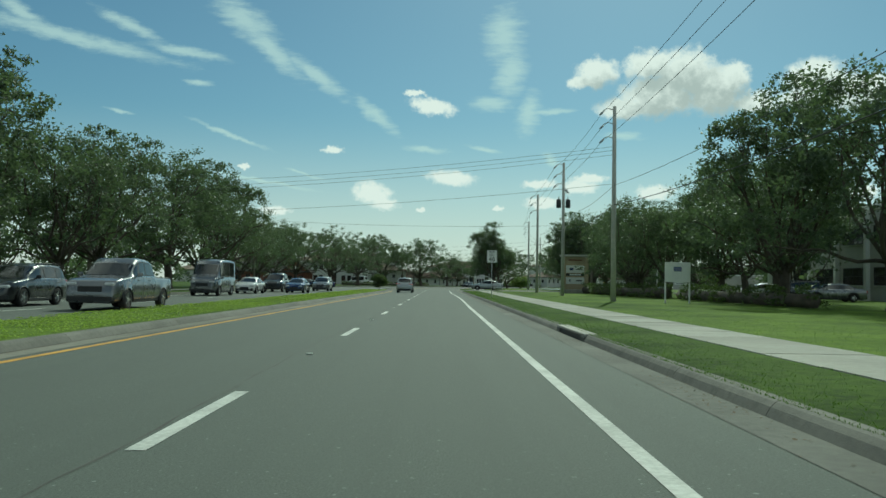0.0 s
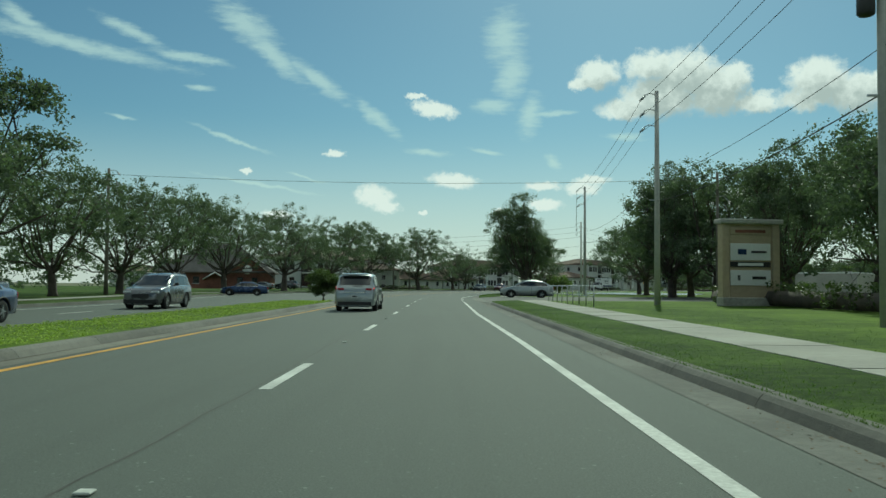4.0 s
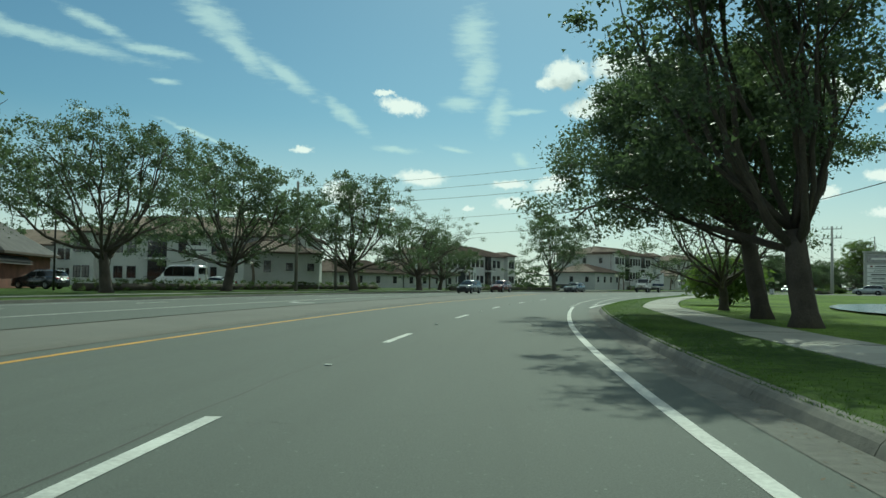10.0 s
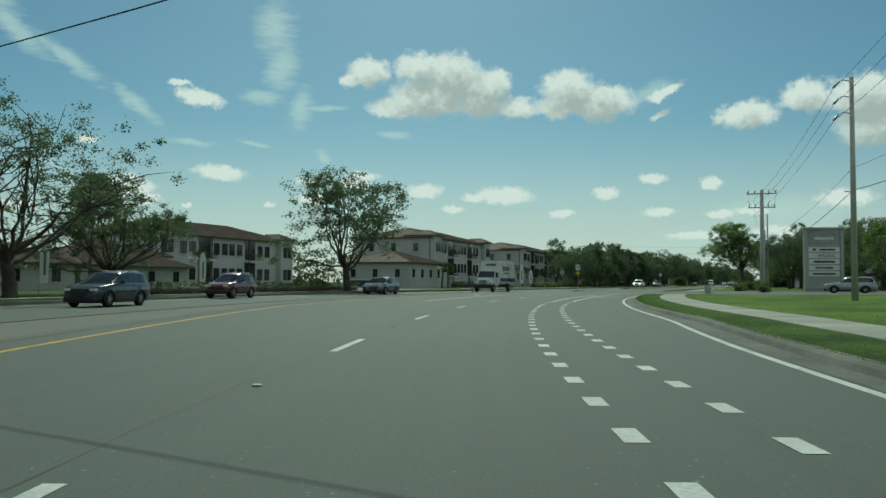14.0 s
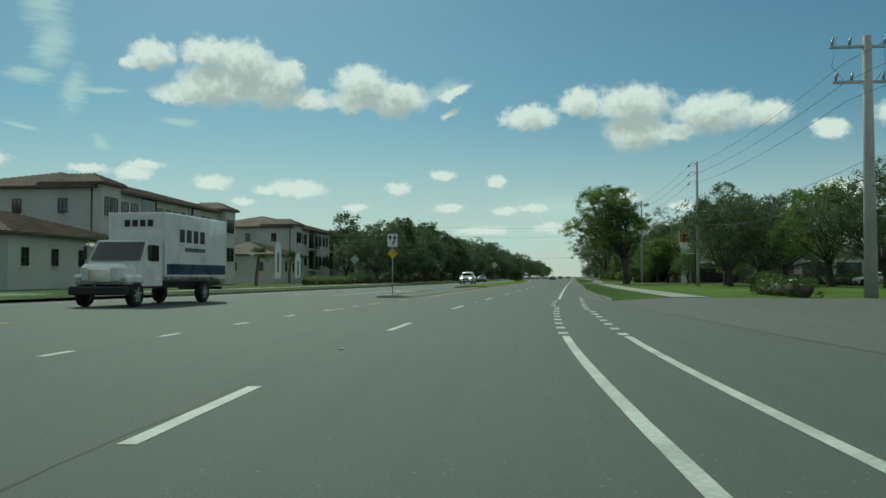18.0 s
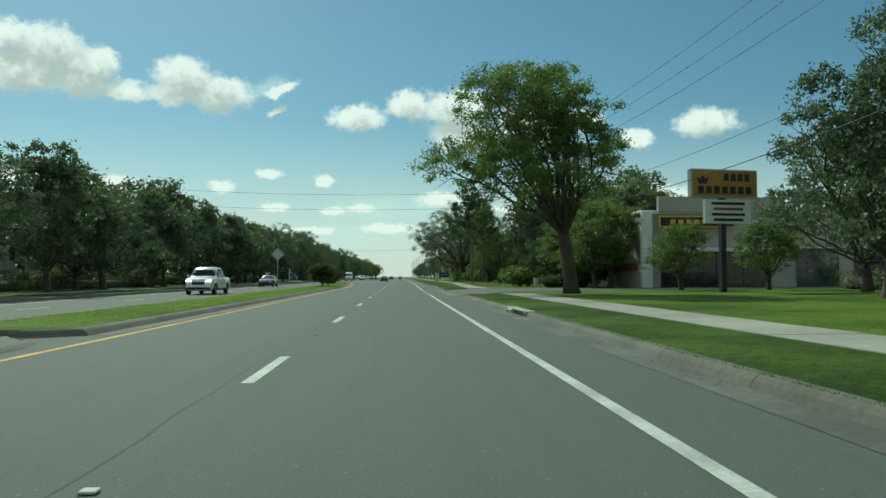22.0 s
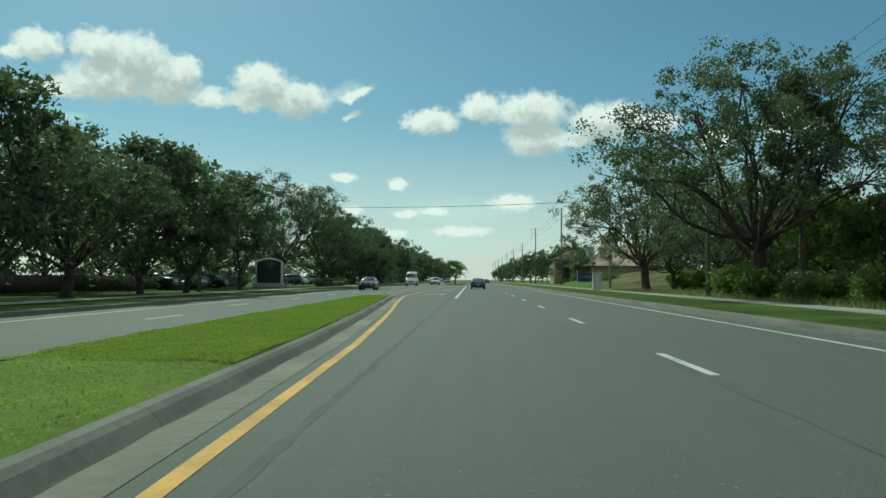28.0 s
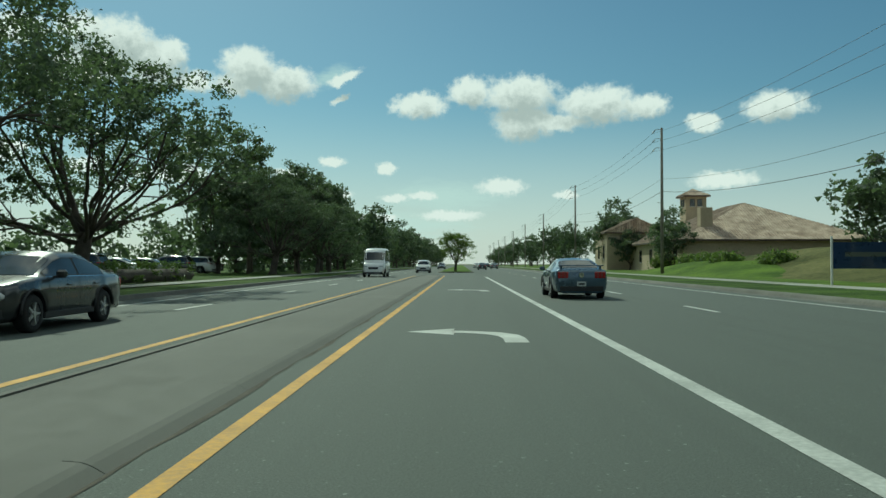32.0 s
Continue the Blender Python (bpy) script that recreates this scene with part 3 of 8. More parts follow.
for s0, s1, d1 in ((116.5, 138.6, 60), (291, 321.5, 90)):
    me = sweep_mesh("driveway", s0, s1, [(shift(right_kerb, -0.01), 0.006), (shift(right_kerb, 1.6), 0.1), (shift(walk_near, 0.0), 0.185), (shift(walk_near, 1.95), 0.18), (14, 0.168), (26, 0.228), (d1, 0.23 + (d1 - 26) * 0.00125)], ASPHALT_SIDE, 2.5, caps=False)
    tagged(new("driveway", me), "pale asphalt entrance crossing the sidewalk", "driveway", kind="structure")
# The shop's entrance narrows behind its rounded corners.
mouth_z = table((5.2, 0.006), (6.9, 0.1), (8.0, 0.185), (10, 0.185), (14, 0.18), (26, 0.24), (45, 0.26))
mouth_in = table((5.2, 399.0), (6.2, 399.5), (7.4, 400.6), (8.6, 402.4), (10, 404.6), (12, 406.4), (15, 407.6), (20, 408.2), (45, 408.5))
mouth_out = table((5.2, 419.0), (8.5, 419.0), (10.5, 418.6), (13, 417.6), (20, 417.2), (45, 417.0))
mouth_d = [5.19, 5.7, 6.2, 6.8, 7.4, 8.0, 8.6, 9.3, 10, 11, 12, 13.5, 15, 20, 26, 45]
me = from_arrays("driveway", [on(mouth_in(d) + (mouth_out(d) - mouth_in(d)) * k / 6, d, mouth_z(d)) for d in mouth_d for k in range(7)], [(i * 7 + k, (i + 1) * 7 + k, (i + 1) * 7 + k + 1, i * 7 + k + 1) for i in range(len(mouth_d) - 1) for k in range(6)], ASPHALT_SIDE)
tagged(new("driveway", me), "asphalt entrance with rounded corners before the shop", "driveway", kind="structure")
tagged(new("lawn_corner", sweep_mesh("lawn_corner", 398.6, 419.4, [(5.45, 0.0), (6.9, 0.085), (8.0, 0.17), (10, 0.165)], GRASS, 1.0, caps=False)), "green lawn corner beside the entrance", "lawn", kind="structure")
mouth_line = tagged(new("kerb"), "pale concrete gutter across the entrance mouth", "kerb", kind="structure")
for k in range(7):
    part("gutter_slab", sweep_mesh("gutter_slab", 399.1 + 2.85 * k, 401.9 + 2.85 * k, [(4.75, 0.0), (4.76, 0.012), (5.28, 0.02), (5.29, 0.0)], DRIVE_SLAB, 2.9), None, mouth_line)
side_left = tagged(new("driveway", sweep_mesh("driveway_left", 303, 323, [(-90, 0.33), (-40, 0.27), (-26, 0.22), (shift(far_kerb, 0.0), 0.008)], ASPHALT_SIDE, 2.5, caps=False)), "asphalt side street meeting the road", "side street", kind="structure")


def median(name, s0, s1, right, left, top, label, nose=2.2, rise=0.15, high=0.15, gutter=0.0):
    """A raised strip with rounded ends."""
    def squeeze(s):
        k = min(1.0, max(0.0, (s - s0) / nose), max(0.0, (s1 - s) / nose))
        return math.sqrt(max(0.0, 1 - (1 - k) ** 2))

    def edge(f, g, by):
        def at_s(s):
            a, b = (f(s) if callable(f) else f), (g(s) if callable(g) else g)
            mid = (a + b) / 2
            return mid + (a + by - mid) * max(0.03, squeeze(s))
        return at_s

    rows = [(edge(left, right, 0.22), high - 0.02), (edge(left, right, 0.6), rise + 0.03), (edge(right, left, -0.6), rise + 0.03), (edge(right, left, -0.22), high - 0.02)]
    ob = tagged(new(name, sweep_mesh(name, s0, s1, rows, top, 1.0, caps=False)), label, "median", kind="structure")
    kerb = tagged(new("kerb"), "weathered grey concrete kerb round the median", "kerb", kind="structure")
    n = int((s1 - s0) / 3.05)
    for i in range(n):
        a, b = s0 + (s1 - s0) * i / n, s0 + (s1 - s0) * (i + 1) / n
        for f, g, sign in ((right, left, 1), (left, right, -1)):
            prof = [(edge(f, g, 0.0), 0.0), (edge(f, g, -0.09 * sign), high * 0.7), (edge(f, g, -0.15 * sign), high * 0.97), (edge(f, g, -0.26 * sign), high + 0.005), (edge(f, g, -0.26 * sign), 0.0)]
            part("kerb_stone", sweep_mesh("kerb_stone", a + 0.006, b - 0.006, prof, CONCRETE_KERB if gutter else SEPARATOR, 1.1), None, kerb)
    if not gutter:
        wob = lambda s: 0.05 + 0.03 * math.sin(s * 1.3) + 0.02 * math.sin(s * 4.1)
        part("dirt_line", sweep_mesh("dirt_line", s0 + nose, s1 - nose, [(right, 0.0045), (lambda s: (right(s) if callable(right) else right) + wob(s), 0.0045)], DIRT, 0.7, caps=False), None, kerb, "dark dirt and weeds along the median edge")
    if gutter:
        part("gutter", sweep_mesh("gutter", s0 + nose, s1 - nose, [(right, 0.004), (shift(right, gutter), 0.0055)], GUTTER_PALE, 2.5, caps=False), None, kerb, "pale tan concrete gutter strip")
        part("dirt_line", sweep_mesh("dirt_line", s0 + nose, s1 - nose, [(right, 0.0075), (lambda s: (right(s) if callable(right) else right) + 0.035 + 0.02 * math.sin(s * 1.1) + 0.015 * math.sin(s * 3.7), 0.0075)], DIRT, 0.7, caps=False), None, kerb, "dark dirt along the foot of the kerb")
    return ob


median("median_grass", -120, 110, -4.6, -8.3, GRASS, "raised median planted with green grass", gutter=0.45)
median("median_paved", 140, 301, median_b, median_b_far, SEPARATOR, "raised median paved in dark worn concrete", 3.0, 0.045, 0.07)
median("median_paved", 325.5, 366, median_d, -7.0, SEPARATOR, "narrow raised median paved in dark concrete", 2.0, 0.045, 0.07)
median("median_grass", 366, 508, median_d, median_d_far, GRASS, "raised grass median between the carriageways", 1.2, gutter=0.42)
median("median_paved", 507.6, 612, table((507, -8.15), (514, -8.35), (612, -8.35)), -10.5, SEPARATOR, "narrow raised median paved in dark concrete", 0.3, 0.045, 0.07)
median("median_grass", 640, 1180, -4.6, -9.6, GRASS, "raised grass median in the distance", 3.0)

# Right kerb with its gutter, stone by stone; lowered ends at the entrances.
kerb_right = tagged(new("kerb"), "weathered grey concrete kerb along the lane", "kerb", kind="structure")
INLETS = [(17.7, 20.7), (374.2, 377.4), (438.0, 441.0)]
s = -90.0
while s < 760:
    step = 3.05 if s < 560 else 12.0
    a, b = s, s + step
    s = b
    if any(a < g1 and b > g0 for g0, g1 in GAPS) or any(a < g1 + 0.2 and b > g0 - 0.2 for g0, g1 in INLETS):
        cut = [(g0, g1) for g0, g1 in GAPS + [(i - 0.5, j + 0.5) for i, j in INLETS] if a < g1 and b > g0]
        if cut and a < cut[0][0] - 0.4:
            b = cut[0][0]
        elif cut and b > cut[0][1] + 0.4:
            a = cut[0][1]
        elif cut:
            continue
    prof = [(right_in, 0.0), (shift(right_in, 0.05), ramp(0.01, 0.09)), (shift(right_in, 0.1), ramp(0.018, 0.135)), (shift(right_in, 0.15), ramp(0.025, 0.154)), (shift(right_in, 0.24), ramp(0.028, 0.158)), (shift(right_in, 0.24), 0.0)]
    part("kerb_stone", sweep_mesh("kerb_stone", a + 0.006, b - 0.006, prof, CONCRETE_KERB, 0.6 if 105 < a < 117 else 1.6), None, kerb_right)
gutters = [(-90, 116.5), (138.6, 291), (321.5, 399), (419, 700)]
part("gutter", sweep_mesh("gutter", 110.5, 116.5, [(shift(right_kerb, -0.01), 0.004), (right_in, lambda s: 0.006 + 0.09 * ((s - 110.5) / 6.0) ** 2)], GUTTER, 0.5, caps=False), None, kerb_right)
for k in range(8):
    part("gutter_slab", sweep_mesh("gutter_slab", 116.1 + 2.75 * k, 118.84 + 2.75 * k, [(4.66, 0.0), (4.67, 0.007), (5.05, 0.012), (5.44, 0.036), (5.45, 0.01)], DRIVE_SLAB, 2.8), None, kerb_right)
for a, b in gutters:
    part("gutter", sweep_mesh("gutter", a, b, [(shift(right_kerb, -0.48), 0.005), (shift(right_kerb, -0.01), 0.004)], GUTTER, 2.5, caps=False), None, kerb_right)
far_kerbs = tagged(new("kerb"), "pale concrete kerb of the opposite lanes", "kerb", kind="structure")
for a, b in ((-120, 302), (324, 900)):
    part("kerb_run", sweep_mesh("kerb_run", a, b, [(shift(far_kerb, -0.2), 0.0), (shift(far_kerb, -0.2), 0.165), (shift(far_kerb, -0.05), 0.16), (far_kerb, 0.0)], CONCRETE_KERB, 3), None, far_kerbs)
for a, b in ((-120, 302), (324, 900)):
    tagged(new("sidewalk_far", sweep_mesh("sidewalk_far", a, b, [(shift(far_kerb, -4.6), 0.215), (shift(far_kerb, -2.9), 0.215)], WALK, 3, caps=False)), "concrete sidewalk beyond the opposite lanes", "sidewalk", kind="structure")

# Drain inlets: a raised concrete apron over a slot, its shade a black block.
for a, b in INLETS:
    inlet = thing("drain_inlet", along((a + b) / 2, right_kerb(a), 0.0), "concrete kerb inlet with a dark slot and apron", "drain inlet", "kerb inlets")
    half = (b - a) / 2
    top = bmesh.new()
    cuboid(top, (1.0, 2 * half + 1.0, 0.06), (0.53, 0, 0.135), 0.015)
    part("apron", top, CONCRETE, inlet)
    part("throat", box((0.55, 2 * half, 0.16), (0.33, 0, 0.025)), SIGN_BLACK, inlet, "black block for the shade under the apron")
    for sgn in (-1, 1):
        part("side_stone", box((0.55, 0.5, 0.16), (0.29, sgn * (half + 0.25), 0.03), 0.02), CONCRETE_KERB, inlet)

# Sidewalk slabs along the near side.
sidewalk = tagged(new("sidewalk"), "pale concrete sidewalk of jointed slabs", "sidewalk", kind="structure")
s = -20.0
while s < 590:
    if not any(s + 1 > g0 and s < g1 for g0, g1 in GAPS):
        z = 0.185 + 0.004 * math.sin(s * 1.7)
        prof = [(walk_near, 0.1), (shift(walk_near, 0.012), z), (shift(walk_near, 1.83), z), (shift(walk_near, 1.85), 0.1)]
        part("slab", sweep_mesh("slab", s + 0.008, s + 2.03, prof, WALK, 2.1), None, sidewalk)
    s += 2.04
part("slab_run", sweep_mesh("slab_run", 592, 1200, [(walk_near, 0.185), (shift(walk_near, 1.85), 0.185)], WALK, 6, caps=False), None, sidewalk)

# ---- painted lines ----
lines = tagged(new("road_marking"), "white and yellow thermoplastic lane lines", "road marking", kind="structure")


def stripe(name, s0, s1, d, mat, width=0.15, step=2.5):
    return part(name, sweep_mesh(name, s0, s1, [(shift(d, -width / 2), 0.005), (shift(d, width / 2), 0.005)], mat, step, caps=False), None, lines)


for k in range(-6, 37):
    far_end = 8.7 + 12.19 * k
    if far_end < 449:
        stripe("dash", far_end - 3.05, far_end, 0.0, PAINT_WHITE)
        stud = part("stud", box((0.1, 0.1, 0.018), (0, 0, 0.014), 0.006), PAINT_WHITE, lines)
        stud.matrix_basis = along(far_end + 4.5, 0.0)
for k in range(0, 50):
    far_end = 468.6 + 12.19 * k
    stripe("dash", far_end - 3.05, far_end, 0.0, PAINT_WHITE)
# The paving seam beside the lane line.
SEAM = random.Random(3)
part("seam", sweep_mesh("seam", -30, 560, [(lambda s: -0.2 + 0.05 * math.sin(s * 0.31) + 0.02 * math.sin(s * 2.3), 0.0025), (lambda s: -0.178 + 0.05 * math.sin(s * 0.31) + 0.02 * math.sin(s * 2.3) + 0.012 * math.sin(s * 5.1), 0.0025)], TAR, 0.6, caps=False), None, road, "dark seam between two asphalt lanes")
RAVEL = [0.03 + 0.05 * SEAM.random() ** 2 for _ in range(400)]
part("seam", sweep_mesh("seam", 455, 530, [(lambda s: -4.42 - RAVEL[int(s * 2.5) % 400], 0.0026), (lambda s: -4.4 + RAVEL[int(s * 2.5 + 131) % 400] * 0.6, 0.0026)], TAR, 0.4, caps=False), None, road, "ravelled dark joint between two asphalt lanes")
for joint in (504.5, 505.4):
    part("cross_joint", sweep_mesh("cross_joint", joint, joint + 0.035, [(-6.9 + 0.25 * k, 0.0027) for k in range(28)], TAR, 0.04, caps=False), None, road, "narrow dark joint across the lane")
edge_at = table((0, 3.5), (40, 3.6), (60, 3.75), (75, 3.7), (92, 3.5), (115, 3.6), (140, 3.6), (144, 3.88), (151, 4.12), (160, 4.08), (172, 3.9), (192, 3.82), (262, 3.78), (300, 3.8), (340, 3.65), (400, 3.65), (425, 3.7), (480, 4.1), (600, 4.2))
for a, b in ((-100, 116.5), (140.0, 194), (262, 297), (324, 404), (416.6, 1200)):
    stripe("edge_line", a, b, edge_at, PAINT_WHITE)
for a in (119.9, 124.4, 128.8, 133.2, 407.4, 412.2):
    stripe("edge_dash", a, a + 1.9, 3.65, PAINT_WHITE)
stripe("lane_line", 263, 297, 5.02, PAINT_WHITE)
stripe("lane_line", 192.2, 289, table((192.2, 4.7), (196, 4.95), (202, 5.4), (207, 5.8), (220, 6.8), (227, 7.25), (238, 8.1), (289, 8.0)), PAINT_WHITE)
for k in range(73):
    a = 194.0 + 1.83 * k + (1.1 if k > 35 else -0.47)
    if a < 262 or 297 < a < 327:
        if a < 323:
            stripe("dot", a, a + 0.61, 3.68 if a < 297 else 3.78 if a < 314 else 3.6, PAINT_WHITE, 0.2)
        if a > 197:
            stripe("dot", a - (0.35 if a < 262 else 0.2), a + (0.26 if a < 262 else 0.41), 4.85 if a < 262 else 5.0 if a < 310 else 4.87, PAINT_WHITE, 0.2)
stripe("yellow_line", -100, 104, -3.9, PAINT_YELLOW)
for a in (108.5, 116.5, 124.5, 132.5, 140.5):
    stripe("yellow_dash", a, a + 2.6, -4.7, PAINT_YELLOW)
stripe("yellow_line", 141, 300, table((141, -4.3), (150, -4.4), (213, -4.8), (223, -5.3), (234, -6.7), (250, -8.7), (283, -9.95), (300, -10.2)), PAINT_YELLOW)
for a in (308.4, 314.4, 320.4):
    stripe("yellow_dash", a, a + 1.9, -4.1, PAINT_YELLOW)
stripe("yellow_line", 328, 612, table((328, -3.95), (440, -4.1), (470, -5.18), (480, -5.75), (487, -6.2), (495.5, -6.82), (512, -7.84), (516, -7.95), (612, -8.0)), PAINT_YELLOW)
stripe("turn_line", 262, 290, -4.2, PAINT_WHITE, 0.2)
for a in range(292, 316, 4):
    stripe("turn_dash", a, a + 0.9, -4.2, PAINT_WHITE, 0.15)
stripe("turn_line", 507, 606, -4.1, PAINT_WHITE, 0.2)
stripe("opposite_yellow", -100, 108, -8.95, PAINT_YELLOW)
stripe("opposite_yellow", 368, 612, table((368, -8.8), (440, -9.0), (476, -10.2), (508, -10.8), (612, -10.9)), PAINT_YELLOW)
stripe("opposite_white", 150, 226, table((150, -12.6), (226, -14.2)), PAINT_WHITE)
stripe("opposite_white", 330, 366, -10.3, PAINT_WHITE)
for k in range(-8, 60):
    a = 3.0 + 12.19 * k
    if not 104 < a < 146 and not 298 < a < 326:
        stripe("opposite_dash", a, a + 3.05, (-12.6 if a < 105 else -17.6 if a < 300 else -13.8 if a < 366 else -12.5 if a < 480 else -13.7), PAINT_WHITE)
stripe("opposite_edge", -100, 900, shift(far_kerb, 1.3), PAINT_WHITE)


def arrow(s, d, turn=1, opposite=False):
    """A turn arrow: a shaft, a bend and a head to the left (1) or right (-1)."""
    shaft = [(0.16, 0.0), (0.16, 0.55), (0.1, 1.0), (-0.1, 1.35), (-0.45, 1.55), (-0.75, 1.62)]
    inner = [(-0.12, 0.0), (-0.12, 0.5), (-0.16, 0.8), (-0.28, 1.05), (-0.5, 1.22), (-0.75, 1.3)]
    pts = [(x, y, 0.005) for x, y in shaft + inner[::-1]]
    head = [(-0.72, 1.95, 0.005), (-1.35, 1.42, 0.005), (-0.72, 0.98, 0.005)]
    n = len(shaft)
    faces = [(i, i + 1, 2 * n - 2 - i, 2 * n - 1 - i) for i in range(n - 1)] + [(2 * n, 2 * n + 1, 2 * n + 2)]
    verts = [(0.58 + 1.32 * x, 1.35 * y, z) for x, y, z in pts + head]
    if turn < 0:
        verts, faces = [(-x, y, z) for x, y, z in verts], [f[::-1] for f in faces]
    ob = part("arrow", from_arrays("arrow", verts, faces, PAINT_WHITE), None, lines)
    ob.matrix_basis = along(s, d, 0.0, 180 if opposite else 0)
    return ob


for s_a, d_a, turn, opp in ((285.5, -7.0, 1, False), (519.9, -6.0, 1, False), (543.0, -6.1, 1, False), (566.0, -5.9, 1, False), (279.5, 6.3, -1, False), (194.0, -11.6, 1, True), (345.0, -8.7, 1, True)):
    arrow(s_a, d_a, turn, opp)
pond_pts = [(25.5 + 9.5 * math.cos(a) + 0.8 * math.sin(3 * a), 187 + 21 * math.sin(a) + 1.5 * math.cos(2 * a)) for a in [i * math.pi / 16 for i in range(32)]]
pond = tagged(new("water", from_arrays("water", [on(q, p_, 0.26) for p_, q in pond_pts], [tuple(range(32))], WATER)), "still retention pond mirroring the sky", "pond", kind="structure")

# Grass bank before the restaurant.
bank_v, bank_f = [], []
for i in range(33):
    for j in range(13):
        s_, d_ = 556 + 3 * i, 15 + 2.2 * j
        up = max(0.0, math.sin(math.pi * i / 32)) ** 0.7
        f_ = min(1.0, j / 7)
        bank_v.append(on(s_, d_, 0.1 + 2.9 * up * f_ * f_ * (3 - 2 * f_)))
for i in range(32):
    for j in range(12):
        a = i * 13 + j
        bank_f.append((a, a + 1, a + 14, a + 13))
tagged(new("lawn_bank", from_arrays("lawn_bank", bank_v, [f[::-1] for f in bank_f], MEADOW, True)), "low rough grass bank before the restaurant", "lawn", kind="structure")

# ---- trees ----
def leaf_cards(rng, centres, sizes, per, leaf, flat=0.35):
    """Pointed leaves scattered in clumps round the centres, one triangle each."""
    n = len(centres) * per
    c = np.repeat(np.asarray(centres), per, 0)
    sz = np.repeat(np.asarray(sizes), per)[:, None]
    off = rng.normal(0, 0.52, (n, 3))
    mid = c + off * sz * np.array([1, 1, 0.72])
    u = rng.normal(size=(n, 3))
    u[:, 2] *= flat + 0.4
    u /= np.linalg.norm(u, axis=1, keepdims=True)
    v = np.cross(u, rng.normal(size=(n, 3)))
    v /= np.linalg.norm(v, axis=1, keepdims=True)
    ln = leaf * rng.uniform(0.6, 1.4, (n, 1))
    wd = ln * rng.uniform(0.5, 0.8, (n, 1))
    return np.stack([mid - u * ln * 0.6 - v * wd, mid - u * ln * 0.6 + v * wd, mid + u * ln], 1)


def limb(rng, start, way, length, r0, r1, sag=0.0, n=6, wild=0.16):
    pts, q, way = [Vector(start)], Vector(start), Vector(way).normalized()
    for i in range(n):
        way = (way + Vector(rng.normal(0, wild, 3)) + Vector((0, 0, sag))).normalized()
        q = q + way * length / n
        pts.append(q.copy())
    return pts, [r0 + (r1 - r0) * i / n for i in range(n + 1)]


def broadleaf(seed, height, spread, base, mat, leaf=0.13, lobes=13, clumps=17, per=58, trunk=0.32, sparse=0.0, clump=0.62, lean=(0.0, 0.0), bark=None, twigs=4, lobe=0.44, low=0.0, fill=70):
    """A spreading tree: trunk, limbs to each lobe and twigs as one part, the crown of many lobes as another."""
    rng = np.random.default_rng(seed)
    shift_ = np.array([lean[0], lean[1], 0.0])
    tp, tr = limb(rng, (0, 0, -0.15), (lean[0] * 0.03, lean[1] * 0.03, 1), base + 0.15, trunk * 1.2, trunk * 0.85, n=5, wild=0.05)
    tr[0] *= 1.4
    runs = [(tp, tr)]
    top = tp[-1]
    rise = height - base
    centres, sizes = [], []
    for k in range(lobes):
        f = (k + 0.5) / lobes
        a = 2.4 * k + rng.uniform(-0.35, 0.35)
        out = spread * math.sqrt(f) * rng.uniform(0.62, 0.86)
        size = spread * lobe * rng.uniform(0.75, 1.2)
        dome = 1 - (out / spread) ** 2 * rng.uniform(0.75, 1.25)
        z = base + rise * (0.2 + 0.8 * dome) - size * 0.62 + rng.normal(0, rise * 0.05)
        if k % 3 == 2:
            z -= rise * rng.uniform(0.15, 0.35)
        z = max(z, base * 0.9 + size * 0.3 - low * rise)
        mid = np.array([top.x, top.y, 0]) + shift_ * (0.55 + 0.45 * f) + [math.cos(a) * out, math.sin(a) * out, z]
        start = top if k % 2 else tp[4]
        way = Vector(mid) - start
        lp, lr = limb(rng, start, way * 0.6 + Vector((math.cos(a), math.sin(a), 0.1)) * way.length * 0.4, way.length, trunk * rng.uniform(0.22, 0.4), trunk * 0.12, n=8, wild=0.2)
        miss = Vector(mid) - lp[-1]
        lp = [q + miss * (i / 8) ** 1.5 for i, q in enumerate(lp)]
        runs.append((lp, lr))
        for j in range(twigs):
            q = rng.normal(size=3)
            q /= np.linalg.norm(q)
            tip = mid + q * size * np.array([0.85, 0.85, 0.6])
            root = lp[int(rng.integers(4, 9))]
            runs.append(([root, (root + Vector(tip)) / 2 + Vector(rng.normal(0, 0.3, 3)), Vector(tip)], [trunk * 0.12, trunk * 0.07, trunk * 0.025]))
        for j in range(clumps):
            if rng.uniform() < sparse:
                continue
            q = rng.normal(size=3)
            q /= np.linalg.norm(q)
            if q[2] < -0.5:
                q[2] *= -1
            q *= rng.uniform(0.25, 1.0) ** 0.4
            centres.append(mid + q * size * np.array([1, 1, 0.68]))
            sizes.append(clump * rng.uniform(0.55, 1.2))
    # Foliage along the limbs and through the inner crown.
    for j in range(fill):
        q = rng.normal(size=3)
        q /= np.linalg.norm(q)
        q *= rng.uniform(0.2, 1.0) ** 0.5
        centres.append(np.array([top.x, top.y, base + rise * 0.42]) + shift_ * 0.8 + q * np.array([spread * 0.84, spread * 0.84, rise * 0.44]))
        sizes.append(clump * rng.uniform(0.6, 1.25))
    return tube_mesh("trunk", runs, bark or BARK, 6), grid_mesh("crown", leaf_cards(rng, np.array(centres), np.array(sizes), per, leaf), mat)


